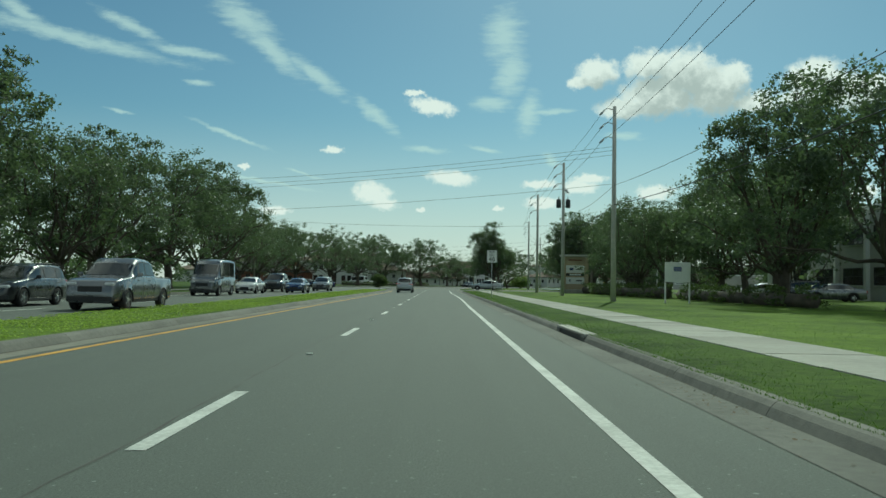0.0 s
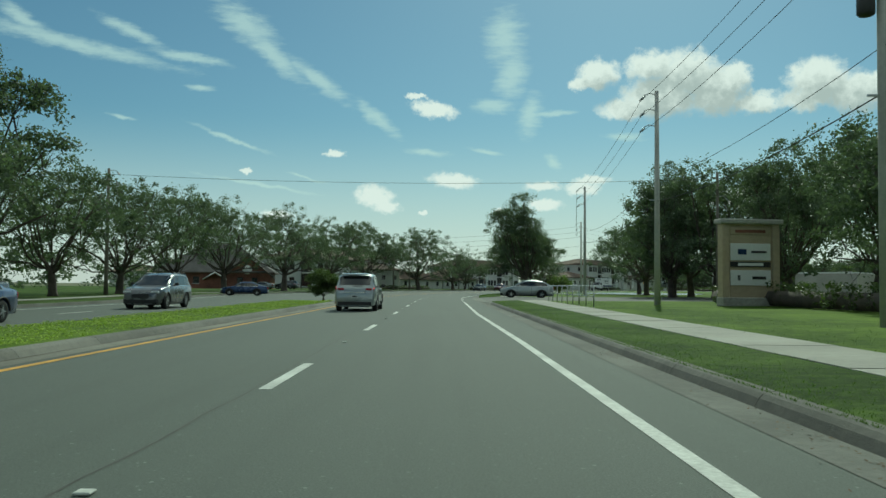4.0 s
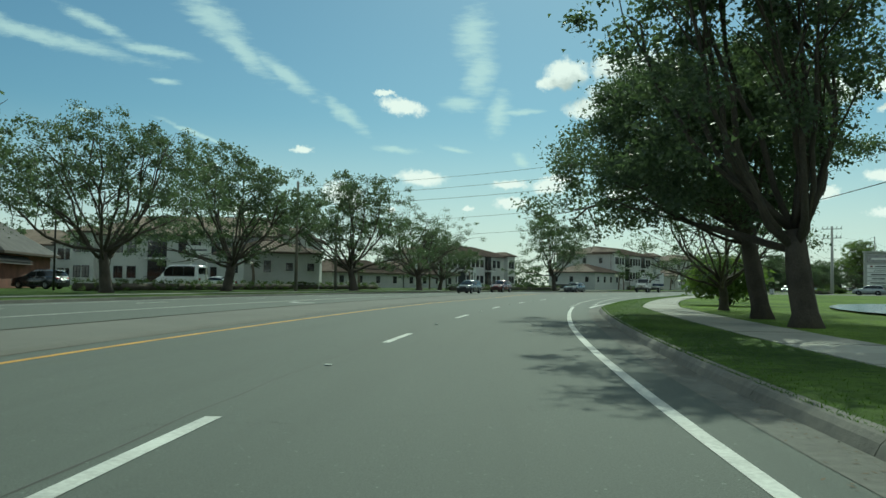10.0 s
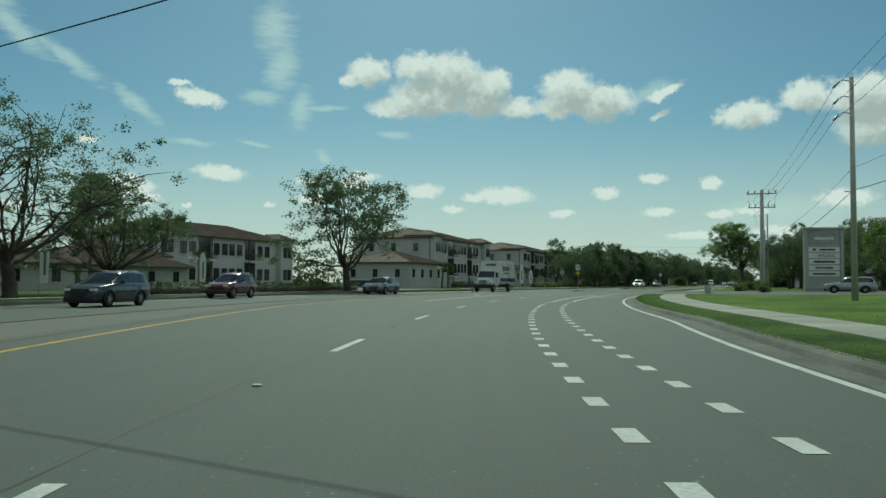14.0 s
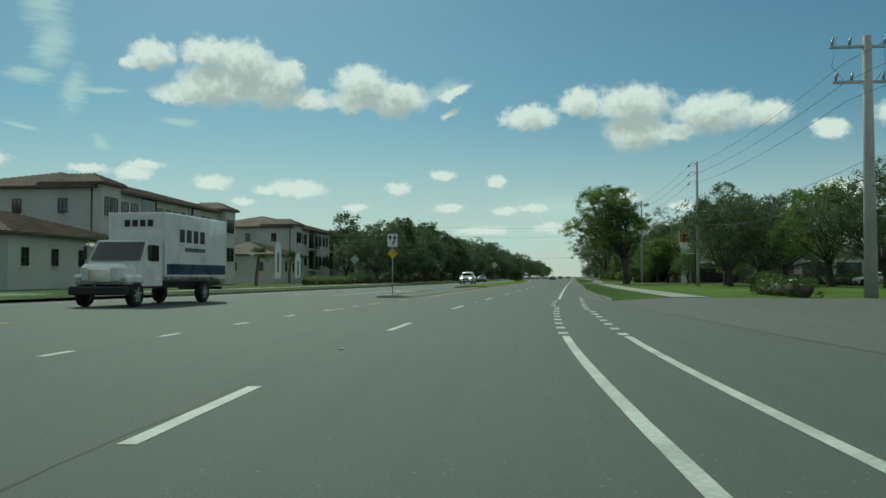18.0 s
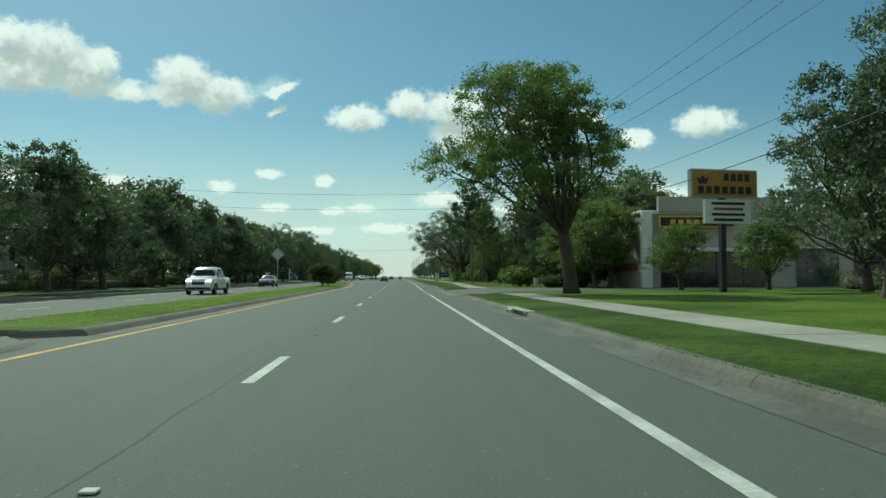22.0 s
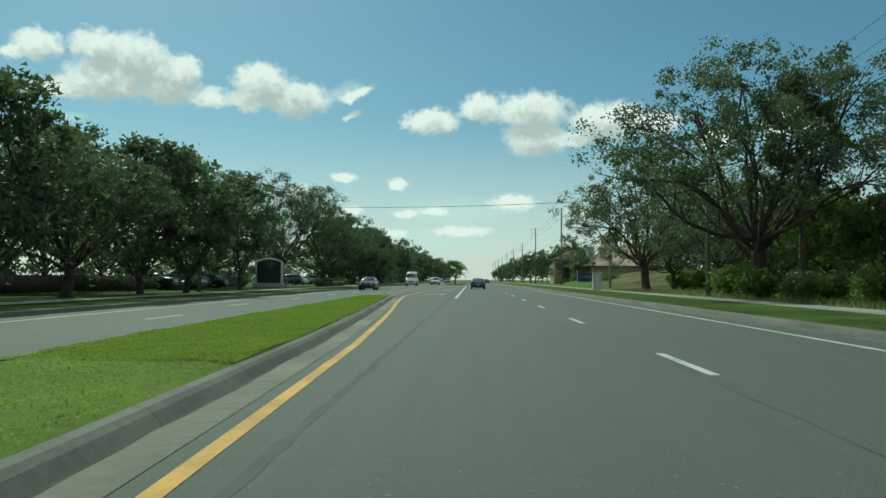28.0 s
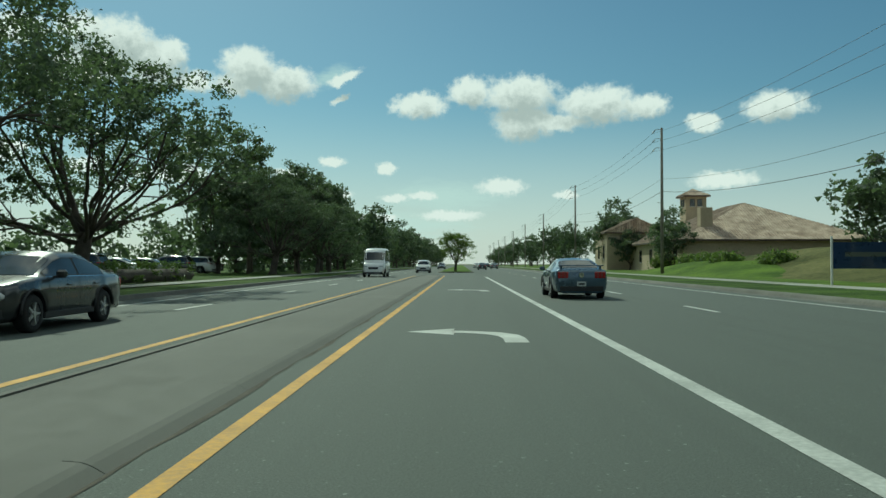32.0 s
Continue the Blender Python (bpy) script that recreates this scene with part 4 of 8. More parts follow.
def pine_tree(seed, height, mat=None):
    """A tall slash pine: bare straight stem and tufted boughs near the top."""
    rng = np.random.default_rng(seed)
    tp, tr = limb(rng, (0, 0, -0.15), (0.03, 0, 1), height, 0.22, 0.05, n=10, wild=0.03)
    runs, centres = [(tp, tr)], []
    for k in range(34):
        f = rng.uniform(0.36, 1.0) ** 0.8
        q = tp[min(9, int(f * 10))].lerp(tp[min(10, int(f * 10) + 1)], f * 10 % 1)
        a = rng.uniform(0, 6.28)
        ln = (1.15 - f) * height * 0.36 * rng.uniform(0.5, 1.15) + 0.6
        bp, br = limb(rng, q, (math.cos(a), math.sin(a), 0.35), ln, 0.055, 0.015, sag=0.06, n=5)
        runs.append((bp, br))
        centres += [tuple(bp[3]), tuple(bp[5]), tuple(bp[5] + Vector(rng.normal(0, 0.35, 3)))]
    return tube_mesh("trunk", runs, BARK_PALE, 6), grid_mesh("crown", leaf_cards(rng, centres, rng.uniform(0.3, 0.62, len(centres)), 90, 0.12, 1.0), mat or LEAF_PINE)


def palm_tree(seed, height):
    rng = np.random.default_rng(seed)
    tp, tr = limb(rng, (0, 0, -0.1), (0.04, 0.02, 1), height, 0.19, 0.15, n=6, wild=0.03)
    quads = []
    top = np.array(tp[-1])
    for k in range(34):
        a, e = rng.uniform(0, 6.28), rng.uniform(-0.6, 1.2)
        ln = rng.uniform(0.9, 1.5)
        d = np.array([math.cos(a) * math.cos(e), math.sin(a) * math.cos(e), math.sin(e)])
        side = np.cross(d, [0, 0, 1.0])
        side /= np.linalg.norm(side) + 1e-6
        for j in range(9):
            f = (j - 4) / 4
            tip = top + d * ln * (1 - 0.25 * abs(f)) + side * f * ln * 0.55 - np.array([0, 0, 0.25 * ln * abs(f)])
            mid = top + d * ln * 0.45 + side * f * 0.12
            wv = side * 0.035 + np.array([0, 0, 0.02])
            quads.append([mid - wv, mid + wv, tip + wv * 0.3, tip - wv * 0.3])
    return tube_mesh("trunk", [(tp, tr)], BARK_PALE, 8), grid_mesh("crown", np.array(quads), LEAF_PALM)


def bush(seed, w_, h_, mat, per=80, clumps=34, leaf=0.085):
    """A rounded shrub of many short stems."""
    rng = np.random.default_rng(seed)
    runs, pts = [], []
    for k in range(6):
        a = rng.uniform(0, 6.28)
        runs.append(limb(rng, (0.1 * math.cos(a), 0.1 * math.sin(a), -0.05), (0.4 * math.cos(a), 0.4 * math.sin(a), 1), h_ * 0.75, 0.035, 0.012, n=4))
    for k in range(clumps):
        q = rng.normal(size=3)
        q /= np.linalg.norm(q)
        q *= rng.uniform(0.35, 1.0) ** 0.5
        pts.append((q[0] * w_, q[1] * w_, h_ * 0.55 + q[2] * h_ * 0.42))
    return tube_mesh("stems", runs, BARK, 5), grid_mesh("crown", leaf_cards(rng, pts, rng.uniform(0.25, 0.45, len(pts)) * max(w_, 0.6), per, leaf), mat)


STOCK = {}


def plant(kind, s_, d_, scale=1.0, turn=0.0, label="", group="", z=0.14, tall=1.0, at=None):
    """Sets a copy of a kind of tree, grown to a scale, at (s, d) or at a place."""
    build, name, base_label, category, parts = KINDS[kind]
    v = Vector((at[0], at[1], z)) if at else on(s_, d_, z)
    m = Matrix.Translation(v) @ Matrix.Rotation(radians(turn), 4, "Z") @ Matrix.Diagonal((scale, scale, scale * tall, 1))
    if kind not in STOCK:
        first = new(name)
        STOCK[kind] = first
        for pname, me in zip(parts, build()):
            part(pname, me, None, first)
        tagged(first, base_label, category)
        first.matrix_basis = m
        ob = first
    else:
        ob = copy_thing(STOCK[kind], m)
        src = STOCK[kind].scale
        ob.matrix_basis = m
    return tagged(ob, label, "", group)


TC = ("trunk", "crown")
FAR = dict(fill=30, clumps=8, per=26, leaf=0.3, twigs=1, clump=1.0, lobes=11)
KINDS = {
    "oak_a": (lambda: broadleaf(11, 11.6, 6.8, 2.3, LEAF, clumps=17, per=54, leaf=0.11, fill=90), "oak_tree", "spreading live oak with a dark leafy crown", "tree", TC),
    "oak_b": (lambda: broadleaf(12, 12.0, 8.6, 2.7, LEAF, sparse=0.1, lobes=20, lobe=0.38, clump=0.58, trunk=0.36, leaf=0.085, per=84, fill=100), "oak_tree", "live oak with a wide open crown", "tree", TC),
    "oak_c": (lambda: broadleaf(13, 11.3, 7.8, 2.4, LEAF, sparse=0.1, lobes=19, lobe=0.37, clump=0.54, trunk=0.36, leaf=0.1, per=66, fill=120), "oak_tree", "live oak with thin leaves and visible limbs", "tree", TC),
    "oak_bare": (lambda: broadleaf(14, 11.0, 8.6, 2.2, LEAF, sparse=0.3, lobes=16, lobe=0.38, clump=0.5, per=60, leaf=0.075, trunk=0.36, twigs=8, fill=90), "oak_tree", "half-bare oak with twisting limbs", "tree", TC),
    "tall_a": (lambda: broadleaf(21, 14.2, 5.6, 2.6, LEAF, lobes=18, clumps=17, per=54, trunk=0.34, lobe=0.42, leaf=0.12, fill=110), "oak_tree", "tall dense oak with an uneven crown", "tree", TC),
    "lean_b": (lambda: broadleaf(23, 12.7, 4.2, 2.6, LEAF, lobes=17, clumps=18, per=90, lean=(-1.7, 0.6), trunk=0.32, lobe=0.46, leaf=0.085, fill=120), "oak_tree", "tall narrow oak leaning over the kerb", "tree", TC),
    "lean_a": (lambda: broadleaf(22, 10.6, 6.2, 3.4, LEAF, lobes=18, lean=(-1.6, 2.2), trunk=0.3, lobe=0.44, leaf=0.07, fill=190, clump=0.62, clumps=20, per=170), "oak_tree", "oak leaning toward the road with a side-heavy crown", "tree", TC),
    "green_a": (lambda: broadleaf(31, 14.0, 6.3, 4.4, LEAF_GREEN, lobes=24, clumps=16, trunk=0.4, leaf=0.08, lobe=0.4, clump=0.56, low=0.0, fill=200, per=130, sparse=0.12, lean=(-2.2, 0.0)), "oak_tree", "sunlit green laurel oak with a thick trunk", "tree", TC),
    "green_b": (lambda: broadleaf(32, 10.0, 5.0, 2.4, LEAF_GREEN, clumps=14, per=50), "tree", "green broadleaf tree with a rounded crown", "tree", TC),
    "wood_a": (lambda: broadleaf(41, 11.0, 5.0, 1.4, LEAF, clumps=12, per=36, leaf=0.2, clump=0.8, trunk=0.24, low=0.1), "tree", "dark woodland tree, leafy to the ground", "tree", TC),
    "wood_b": (lambda: broadleaf(42, 13.0, 4.6, 2.2, LEAF, clumps=12, per=36, leaf=0.19, clump=0.75, trunk=0.24, sparse=0.15, lobes=15), "tree", "tall woodland tree with a ragged crown", "tree", TC),
    "wood_c": (lambda: broadleaf(43, 8.0, 4.2, 0.8, LEAF_GREEN, clumps=13, per=44, leaf=0.16, clump=0.7, trunk=0.2, low=0.1), "tree", "bright green woodland edge tree", "tree", TC),
    "far_a": (lambda: broadleaf(44, 11.5, 5.6, 1.6, LEAF, trunk=0.26, low=0.1, **FAR), "tree", "distant dark broadleaf tree in a row", "tree", TC),
    "far_b": (lambda: broadleaf(45, 13.0, 5.0, 2.0, LEAF, trunk=0.26, low=0.1, **FAR), "tree", "distant tall tree with a ragged crown", "tree", TC),
    "pine_a": (lambda: pine_tree(51, 14.0), "pine_tree", "tall slash pine with a bare stem", "tree", TC),
    "pine_b": (lambda: pine_tree(52, 12.5), "pine_tree", "slash pine with tufted boughs", "tree", TC),
    "palm": (lambda: palm_tree(61, 3.6), "palm_tree", "cabbage palm with fan fronds", "palm", TC),
    "crape": (lambda: broadleaf(71, 2.75, 1.45, 0.35, LEAF_HEDGE, lobes=14, clumps=12, per=80, trunk=0.075, leaf=0.06, clump=0.3, lobe=0.42, low=0.05), "bush", "clipped round bush on several thin stems", "bush", TC),
    "shrub": (lambda: bush(81, 0.75, 0.95, LEAF_HEDGE), "bush", "low rounded evergreen shrub", "bush", ("stems", "crown")),
    "shrub_wild": (lambda: bush(82, 1.3, 1.9, LEAF_GREEN, 60, 46, 0.12), "bush", "wild green undergrowth bush", "bush", ("stems", "crown")),
}
ROWS = random.Random(5)


def avenue(kinds, rows, group, lo=0.9, hi=1.12):
    for i, (s_, d_, k) in enumerate(rows):
        plant(kinds[i % len(kinds)], s_, d_, k * ROWS.uniform(lo, hi), ROWS.uniform(0, 360), "", group)

# Oaks beyond the opposite lanes, first stretch.
avenue(["oak_a", "oak_b", "tall_a", "oak_a", "oak_c"], [(20, -27, 1.08), (33, -25, 1.08), (45, -26, 1.02), (57, -24.5, 1.08), (68, -26, 1.05), (80, -24.5, 1.08), (92, -25, 1.05), (104, -25.5, 1.05), (117, -26.5, 1.0), (132, -28, 0.98), (147, -29, 0.98), (162, -30, 0.98)], "oaks beyond the opposite lanes")
avenue(["far_a", "far_b"], [(8, -38, 1.0), (15, -40, 1.0), (30, -42, 1.0), (48, -41, 1.0), (66, -42, 0.95), (84, -43, 0.9), (102, -45, 0.85), (122, -48, 0.85), (140, -52, 0.85)], "trees behind the oaks")
for k, s_, d_, sc, t_ in (("oak_b", 178.7, -28.5, 1.12, 20), ("oak_b", 200.9, -30, 1.12, 140), ("oak_c", 218.6, -31.2, 1.25, 60), ("oak_c", 239.3, -28.2, 1.25, 200), ("oak_bare", 253.2, -26.3, 1.12, 10), ("oak_c", 266.0, -30.0, 0.8, 10), ("oak_a", 295.5, -24.5, 1.2, 90)):
    plant(k, s_, d_, sc, t_, "", "oaks beyond the opposite lanes")
plant("pine_b", 268, -33, 0.72, 30)
plant("pine_a", 62, -33, 0.85, 70)
# Near side, first stretch.
for k, s_, d_, sc, t_ in (("tall_a", 47, 22, 0.92, 0), ("oak_a", 39, 24, 1.05, 80), ("oak_a", 56, 25.5, 0.95, 20), ("oak_a", 66, 27, 0.95, 50), ("oak_a", 83, 22.5, 0.88, 120), ("tall_a", 73, 27.5, 0.84, 200), ("oak_a", 76, 23.5, 0.8, 300), ("oak_a", 100, 27, 0.95, 30), ("oak_a", 133, 27, 1.1, 160), ("tall_a", 137.5, 24, 0.9, 90), ("oak_a", 93, 23.5, 0.8, 220), ("tall_a", 112, 25, 0.75, 40), ("tall_a", 143.5, 25.5, 0.85, 10), ("oak_a", 147, 28, 1.1, 70), ("oak_a", 131, 33, 1.1, 70), ("oak_a", 121, 36, 1.15, 200), ("far_a", 124, 41, 1.1, 10), ("far_a", 74, 34, 1.0, 10), ("far_a", 141, 36, 0.95, 150), ("oak_c", 163, 25.2, 0.9, 270), ("oak_c", 180.5, 25.2, 0.85, 120), ("oak_b", 178, 38, 0.72, 30)):
    plant(k, s_, d_, sc, t_, "", "trees behind the near lawn")
plant("lean_b", 170.5, 9.9, 1.0, -8, "tall narrow oak leaning over the sidewalk", "")
plant("lean_a", 176.5, 10.2, 0.95, -10, "spreading oak with boughs low over the lane", "")
plant("oak_bare", 186.3, 10.6, 0.58, 40, "small crooked oak beside the sidewalk", "")
plant("shrub_wild", 197.0, 12.2, 1.5, 0)
# Far side of the bend and the woods along the straight.
WOOD = random.Random(9)
for s_ in range(398, 640, 9):
    if 530 < s_ < 600:
        continue
    plant(WOOD.choice(["wood_a", "oak_a", "wood_b", "oak_c"]), s_ + WOOD.uniform(-3, 3), -23.5 + WOOD.uniform(-1.5, 1.5), WOOD.uniform(0.78, 0.95), WOOD.uniform(0, 360), "", "trees beyond the opposite lanes")
for s_ in range(425, 700, 11):
    if 545 < s_ < 605:
        continue
    plant(WOOD.choice(["far_a", "far_b"]), s_ + WOOD.uniform(-4, 4), -33 + WOOD.uniform(-3, 3), WOOD.uniform(0.85, 1.0), WOOD.uniform(0, 360), "", "trees beyond the opposite lanes")
for s_ in range(645, 1150, 13):
    plant(WOOD.choice(["far_a", "far_b"]), s_ + WOOD.uniform(-4, 4), -25 + WOOD.uniform(-3, 3), WOOD.uniform(0.85, 1.1), WOOD.uniform(0, 360), "", "far trees beyond the opposite lanes")
for s_ in range(700, 1250, 20):
    plant(WOOD.choice(["far_a", "far_b"]), s_, 22 + WOOD.uniform(-4, 8), WOOD.uniform(0.8, 1.05), WOOD.uniform(0, 360), "", "far trees along the near side")
plant("green_a", 0, 0, 1.0, -38, "big sunlit oak on the lawn beside the sidewalk", at=(119.6, 357.5))
for k, s_, d_, sc, t_ in (("oak_a", 371, 21.0, 0.88, 10), ("oak_c", 377, 26, 0.9, 80), ("green_b", 364, 29, 1.05, 80), ("oak_c", 355, 31, 0.95, 150), ("tall_a", 384.0, 22.8, 0.84, 200), ("oak_c", 386.0, 30.5, 1.0, 200), ("oak_c", 397.0, 29.5, 0.85, 60), ("oak_c", 343, 33, 0.9, 20), ("green_b", 333, 34, 0.95, 20), ("green_b", 418, 18.2, 0.62, 100), ("green_b", 434, 27, 1.1, 0), ("far_a", 437, 46, 1.0, 100), ("far_b", 436, 60, 1.0, 10), ("crape", 420.5, 17.8, 1.0, 0), ("green_b", 425, 18.4, 0.75, 50), ("oak_c", 430.5, 19, 0.7, 0), ("green_b", 404.5, 27.0, 0.5, 30), ("green_b", 406, 21.4, 0.5, 130), ("green_b", 419.4, 19.9, 0.78, 15), ("crape", 423.0, 19.6, 1.1, 40)):
    plant(k, s_, d_, sc, t_, "", "trees before the shop")
for s_ in range(434, 512, 6):
    plant(WOOD.choice(["wood_c", "wood_c", "green_b", "wood_b"]), s_ + WOOD.uniform(-2, 2), (23.5 if 448 < s_ < 474 else 17.5) + WOOD.uniform(-2, 3) + (s_ - 432) * 0.02, WOOD.uniform(0.65, 0.95), WOOD.uniform(0, 360), "", "woodland edge behind the sidewalk")
    plant(WOOD.choice(["far_a", "far_b"]), s_ + WOOD.uniform(-2, 2), 28 + WOOD.uniform(-3, 3), WOOD.uniform(0.8, 1.0), WOOD.uniform(0, 360), "", "woodland behind the sidewalk")
for s_ in range(433, 512, 4):
    plant("shrub_wild", s_ + WOOD.uniform(-1, 1), (20.3 if 440 < s_ < 476 else 13.4) + WOOD.uniform(-0.5, 1.5), WOOD.uniform(0.7, 1.2), WOOD.uniform(0, 360), "", "undergrowth at the wood's edge")
for k, s_, d_, sc, t_ in (("pine_a", 468.8, 12.2, 1.02, 0), ("pine_b", 474, 14.5, 0.95, 120), ("green_b", 457, 23.5, 0.78, 0), ("green_b", 464, 22.5, 0.74, 60), ("green_b", 471.5, 20.5, 0.66, 130), ("oak_bare", 466, 26, 1.4, 0), ("oak_bare", 457.5, 29, 1.35, 130), ("wood_b", 444, 22, 0.85, 90), ("pine_b", 503, 16, 0.98, 200), ("oak_a", 512, 17, 0.8, 210)):
    plant(k, s_, d_, sc, t_, "", "tall trees at the wood's edge")
for s_, d_, sc in ((613, -28, 1.0), (622, -30, 0.9), (634, -27.5, 0.95)):
    plant("pine_a", s_, d_, sc, s_ * 17, "", "trees beyond the opposite lanes")
for s_, d_, sc in ((628, 50, 1.05), (636, 56, 1.1), (622, 60, 1.1), (645, 60, 1.15)):
    plant("far_b", s_, d_, sc, s_ * 5, "", "trees round the restaurant")
plant("oak_c", 567.5, -24.0, 1.05, 30, "", "trees beyond the opposite lanes")
plant("oak_b", 557.0, -27.0, 1.2, 130, "", "trees beyond the opposite lanes")
plant("oak_c", 544.5, -31.2, 1.15, 200, "", "trees beyond the opposite lanes")
plant("oak_b", 503.0, 13.8, 1.25, 70, "", "oaks over the sidewalk before the restaurant")
for k, s_, d_, sc, t_ in (("oak_bare", 523, 17.5, 1.05, 40), ("oak_b", 538.5, 14.6, 1.14, 100), ("oak_a", 549, 20.0, 0.85, 40), ("tall_a", 562, 24, 0.75, 20), ("oak_c", 533, 26, 0.9, 20)):
    plant(k, s_, d_, sc, t_, "", "oaks over the sidewalk before the restaurant")
for s_, d_, sc in ((606, 33, 1.0), (614, 40, 1.0), (622, 47, 1.05), (598, 42, 1.0), (638, 21.5, 0.6), (645, 23, 0.65), (668, 22, 0.6), (676, 20, 0.75), (684, 24, 0.7), (690, 34, 0.8), (650, 62, 0.8), (630, 64, 0.85), (612, 66, 0.85), (590, 60, 0.9), (575, 48, 0.9), (560, 42, 0.95), (552, 50, 1.0)):
    plant(WOOD.choice(["far_a", "far_b"]), s_, d_, sc, WOOD.uniform(0, 360), "", "trees round the restaurant")
for s_, d_ in ((542, 22), (546.5, 23.5), (551, 21.5), (555, 24), (560, 25), (549, 26), (604, 22), (612, 20), (621, 21), (630, 21.5), (641, 21)):
    plant("shrub_wild", s_, d_, 1.2, s_, "", "shrubs before the restaurant")
for s_, sc in ((436.0, 1.05), (443.0, 1.0), (115, 0.9)):
    plant("crape", s_, -6.4, sc, s_ * 7, "clipped round bush on several stems in the median", "median bushes", 0.17, tall=0.85)
plant("green_b", 652, -7.2, 0.6, 0, "single round tree in the far median", "", 0.17)


def woods(s0, s1, d, height, seed):
    """Dense far woodland as one mass of leaf clumps."""
    rng = np.random.default_rng(seed)
    n = int((s1 - s0) * 2.2)
    s = rng.uniform(s0, s1, n)
    crest = height * (0.75 + 0.17 * np.sin(s * 0.16) + 0.1 * np.sin(s * 0.47 + seed))
    pts = [tuple(on(a, d + b, 0.1 + c)) for a, b, c in zip(s, rng.uniform(-3, 3, n), crest * rng.uniform(0.05, 1.0, n))]
    return tagged(new("far_woods", grid_mesh("far_woods", leaf_cards(rng, pts, rng.uniform(0.9, 1.7, n), 26, 0.42), LEAF)), "dense far woodland behind the trees", "woodland", kind="stuff")


for i, (a, b, d_, h_) in enumerate(((-20, 175, -64, 10), (395, 730, -58, 10), (20, 180, 66, 10), (205, 300, 75, 9), (178, 330, -92, 9), (330, 405, -84, 10), (330, 430, 66, 11), (425, 600, 52, 10), (596, 720, 80, 11), (606, 900, -32, 11))):
    woods(a, b, d_, h_, 900 + i)

# ---- utility poles and wires ----
def cable(pts, radius=0.012):
    n = len(pts)
    return tube_mesh("cable", [(pts, [radius] * n)], CABLE, 5)


def hang(a, b, sag, n=12):
    a, b = Vector(a), Vector(b)
    return [a.lerp(b, i / n) - Vector((0, 0, sag * 4 * (i / n) * (1 - i / n))) for i in range(n + 1)]


def utility_pole(x, y, height, turn, transformer=False, wood=False, label=""):
    """A spun concrete pole with three stand-off insulator arms toward the road and a low cable bracket."""
    m = pose(x, y, 0.1, 0, 0, turn)
    p_ = thing("utility_pole", m, label or "grey concrete utility pole with three insulator arms", "utility pole", "utility poles")
    part("shaft", tube_mesh("shaft", [([(0, 0, -0.2), (0, 0, height * 0.5), (0, 0, height)], [0.19, 0.155, 0.12])], POLE_WOOD if wood else POLE_CONCRETE, 10), None, p_)
    for i in range(3):
        z = height - 0.25 - 0.95 * i
        arm = part("arm", tube_mesh("arm", [([(0, 0, z), (-0.45, 0, z + 0.12), (-0.75, 0, z - 0.02)], [0.035, 0.03, 0.03])], STEEL, 6), None, p_)
        part("insulator", tube_mesh("insulator", [([(-0.72, 0, z - 0.06), (-0.85, 0, z - 0.2), (-1.0, 0, z - 0.34)], [0.05, 0.075, 0.045])], INSULATOR, 8), None, arm)
    part("bracket", box((0.5, 0.06, 0.06), (-0.2, 0, height * 0.49)), STEEL, p_)
    if transformer:
        for k, a in enumerate((-0.45, 0.45)):
            can = part("transformer", tube_mesh("transformer", [([(a, 0, height * 0.66), (a, 0, height * 0.66 + 0.05), (a, 0, height * 0.66 + 0.75), (a, 0, height * 0.66 + 0.85)], [0.2, 0.24, 0.24, 0.16])], DARK_METAL, 12), None, p_, "dark can transformer")
            part("bushing", tube_mesh("bushing", [([(a, 0, height * 0.66 + 0.83), (a, 0, height * 0.66 + 1.1)], [0.05, 0.03])], INSULATOR, 6), None, can)
        for k in range(3):
            part("cutout", tube_mesh("cutout", [([(0.12 + 0.1 * k, 0.1, height - 2.6), (0.3 + 0.12 * k, 0.12, height - 3.0)], [0.045, 0.035])], INSULATOR, 6), None, p_)
    return p_


POLES = [  # x, y, height, transformer, wood
    (11.2, 54.1, 13.1, False, False), (11.5, 79.6, 13.1, True, False), (11.9, 105.5, 12.8, False, False), (15.7, 153.8, 13.0, False, False),
    (24.5, 210.6, 13.3, False, False), (47.4, 248.0, 13.1, False, False), (106.2, 332.3, 13.3, False, False), (133.9, 369.3, 13.4, False, False),
    (147.0, 386.6, 12.4, True, True), (171.3, 416.9, 12.8, False, True), (224.4, 481.4, 13.0, False, False), (259.2, 524.2, 15.2, False, True), (298.6, 572.7, 15.3, False, True),
]
pole_turn = []
for i, (x, y, h_, tr_, wd_) in enumerate(POLES):
    a, b = POLES[max(0, i - 1)], POLES[min(len(POLES) - 1, i + 1)]
    pole_turn.append(-math.degrees(math.atan2(b[0] - a[0], b[1] - a[1])))
    utility_pole(x, y, h_, pole_turn[-1], tr_, wd_, "weathered wooden utility pole with insulator arms" if wd_ else "")
last = POLES[-1]
ext = [(8.0, -30.0, 13.0, False, False)] + POLES[:6] + [(76.6, 294.7, 12.0, False, False)] + POLES[6:] + [(last[0] + 34 * k, last[1] + 42 * k, 13.5, False, True) for k in range(1, 8)]
for i in range(len(ext) - 7, len(ext)):
    utility_pole(ext[i][0], ext[i][1], ext[i][2], -39, False, True, "far wooden utility pole beside the road")
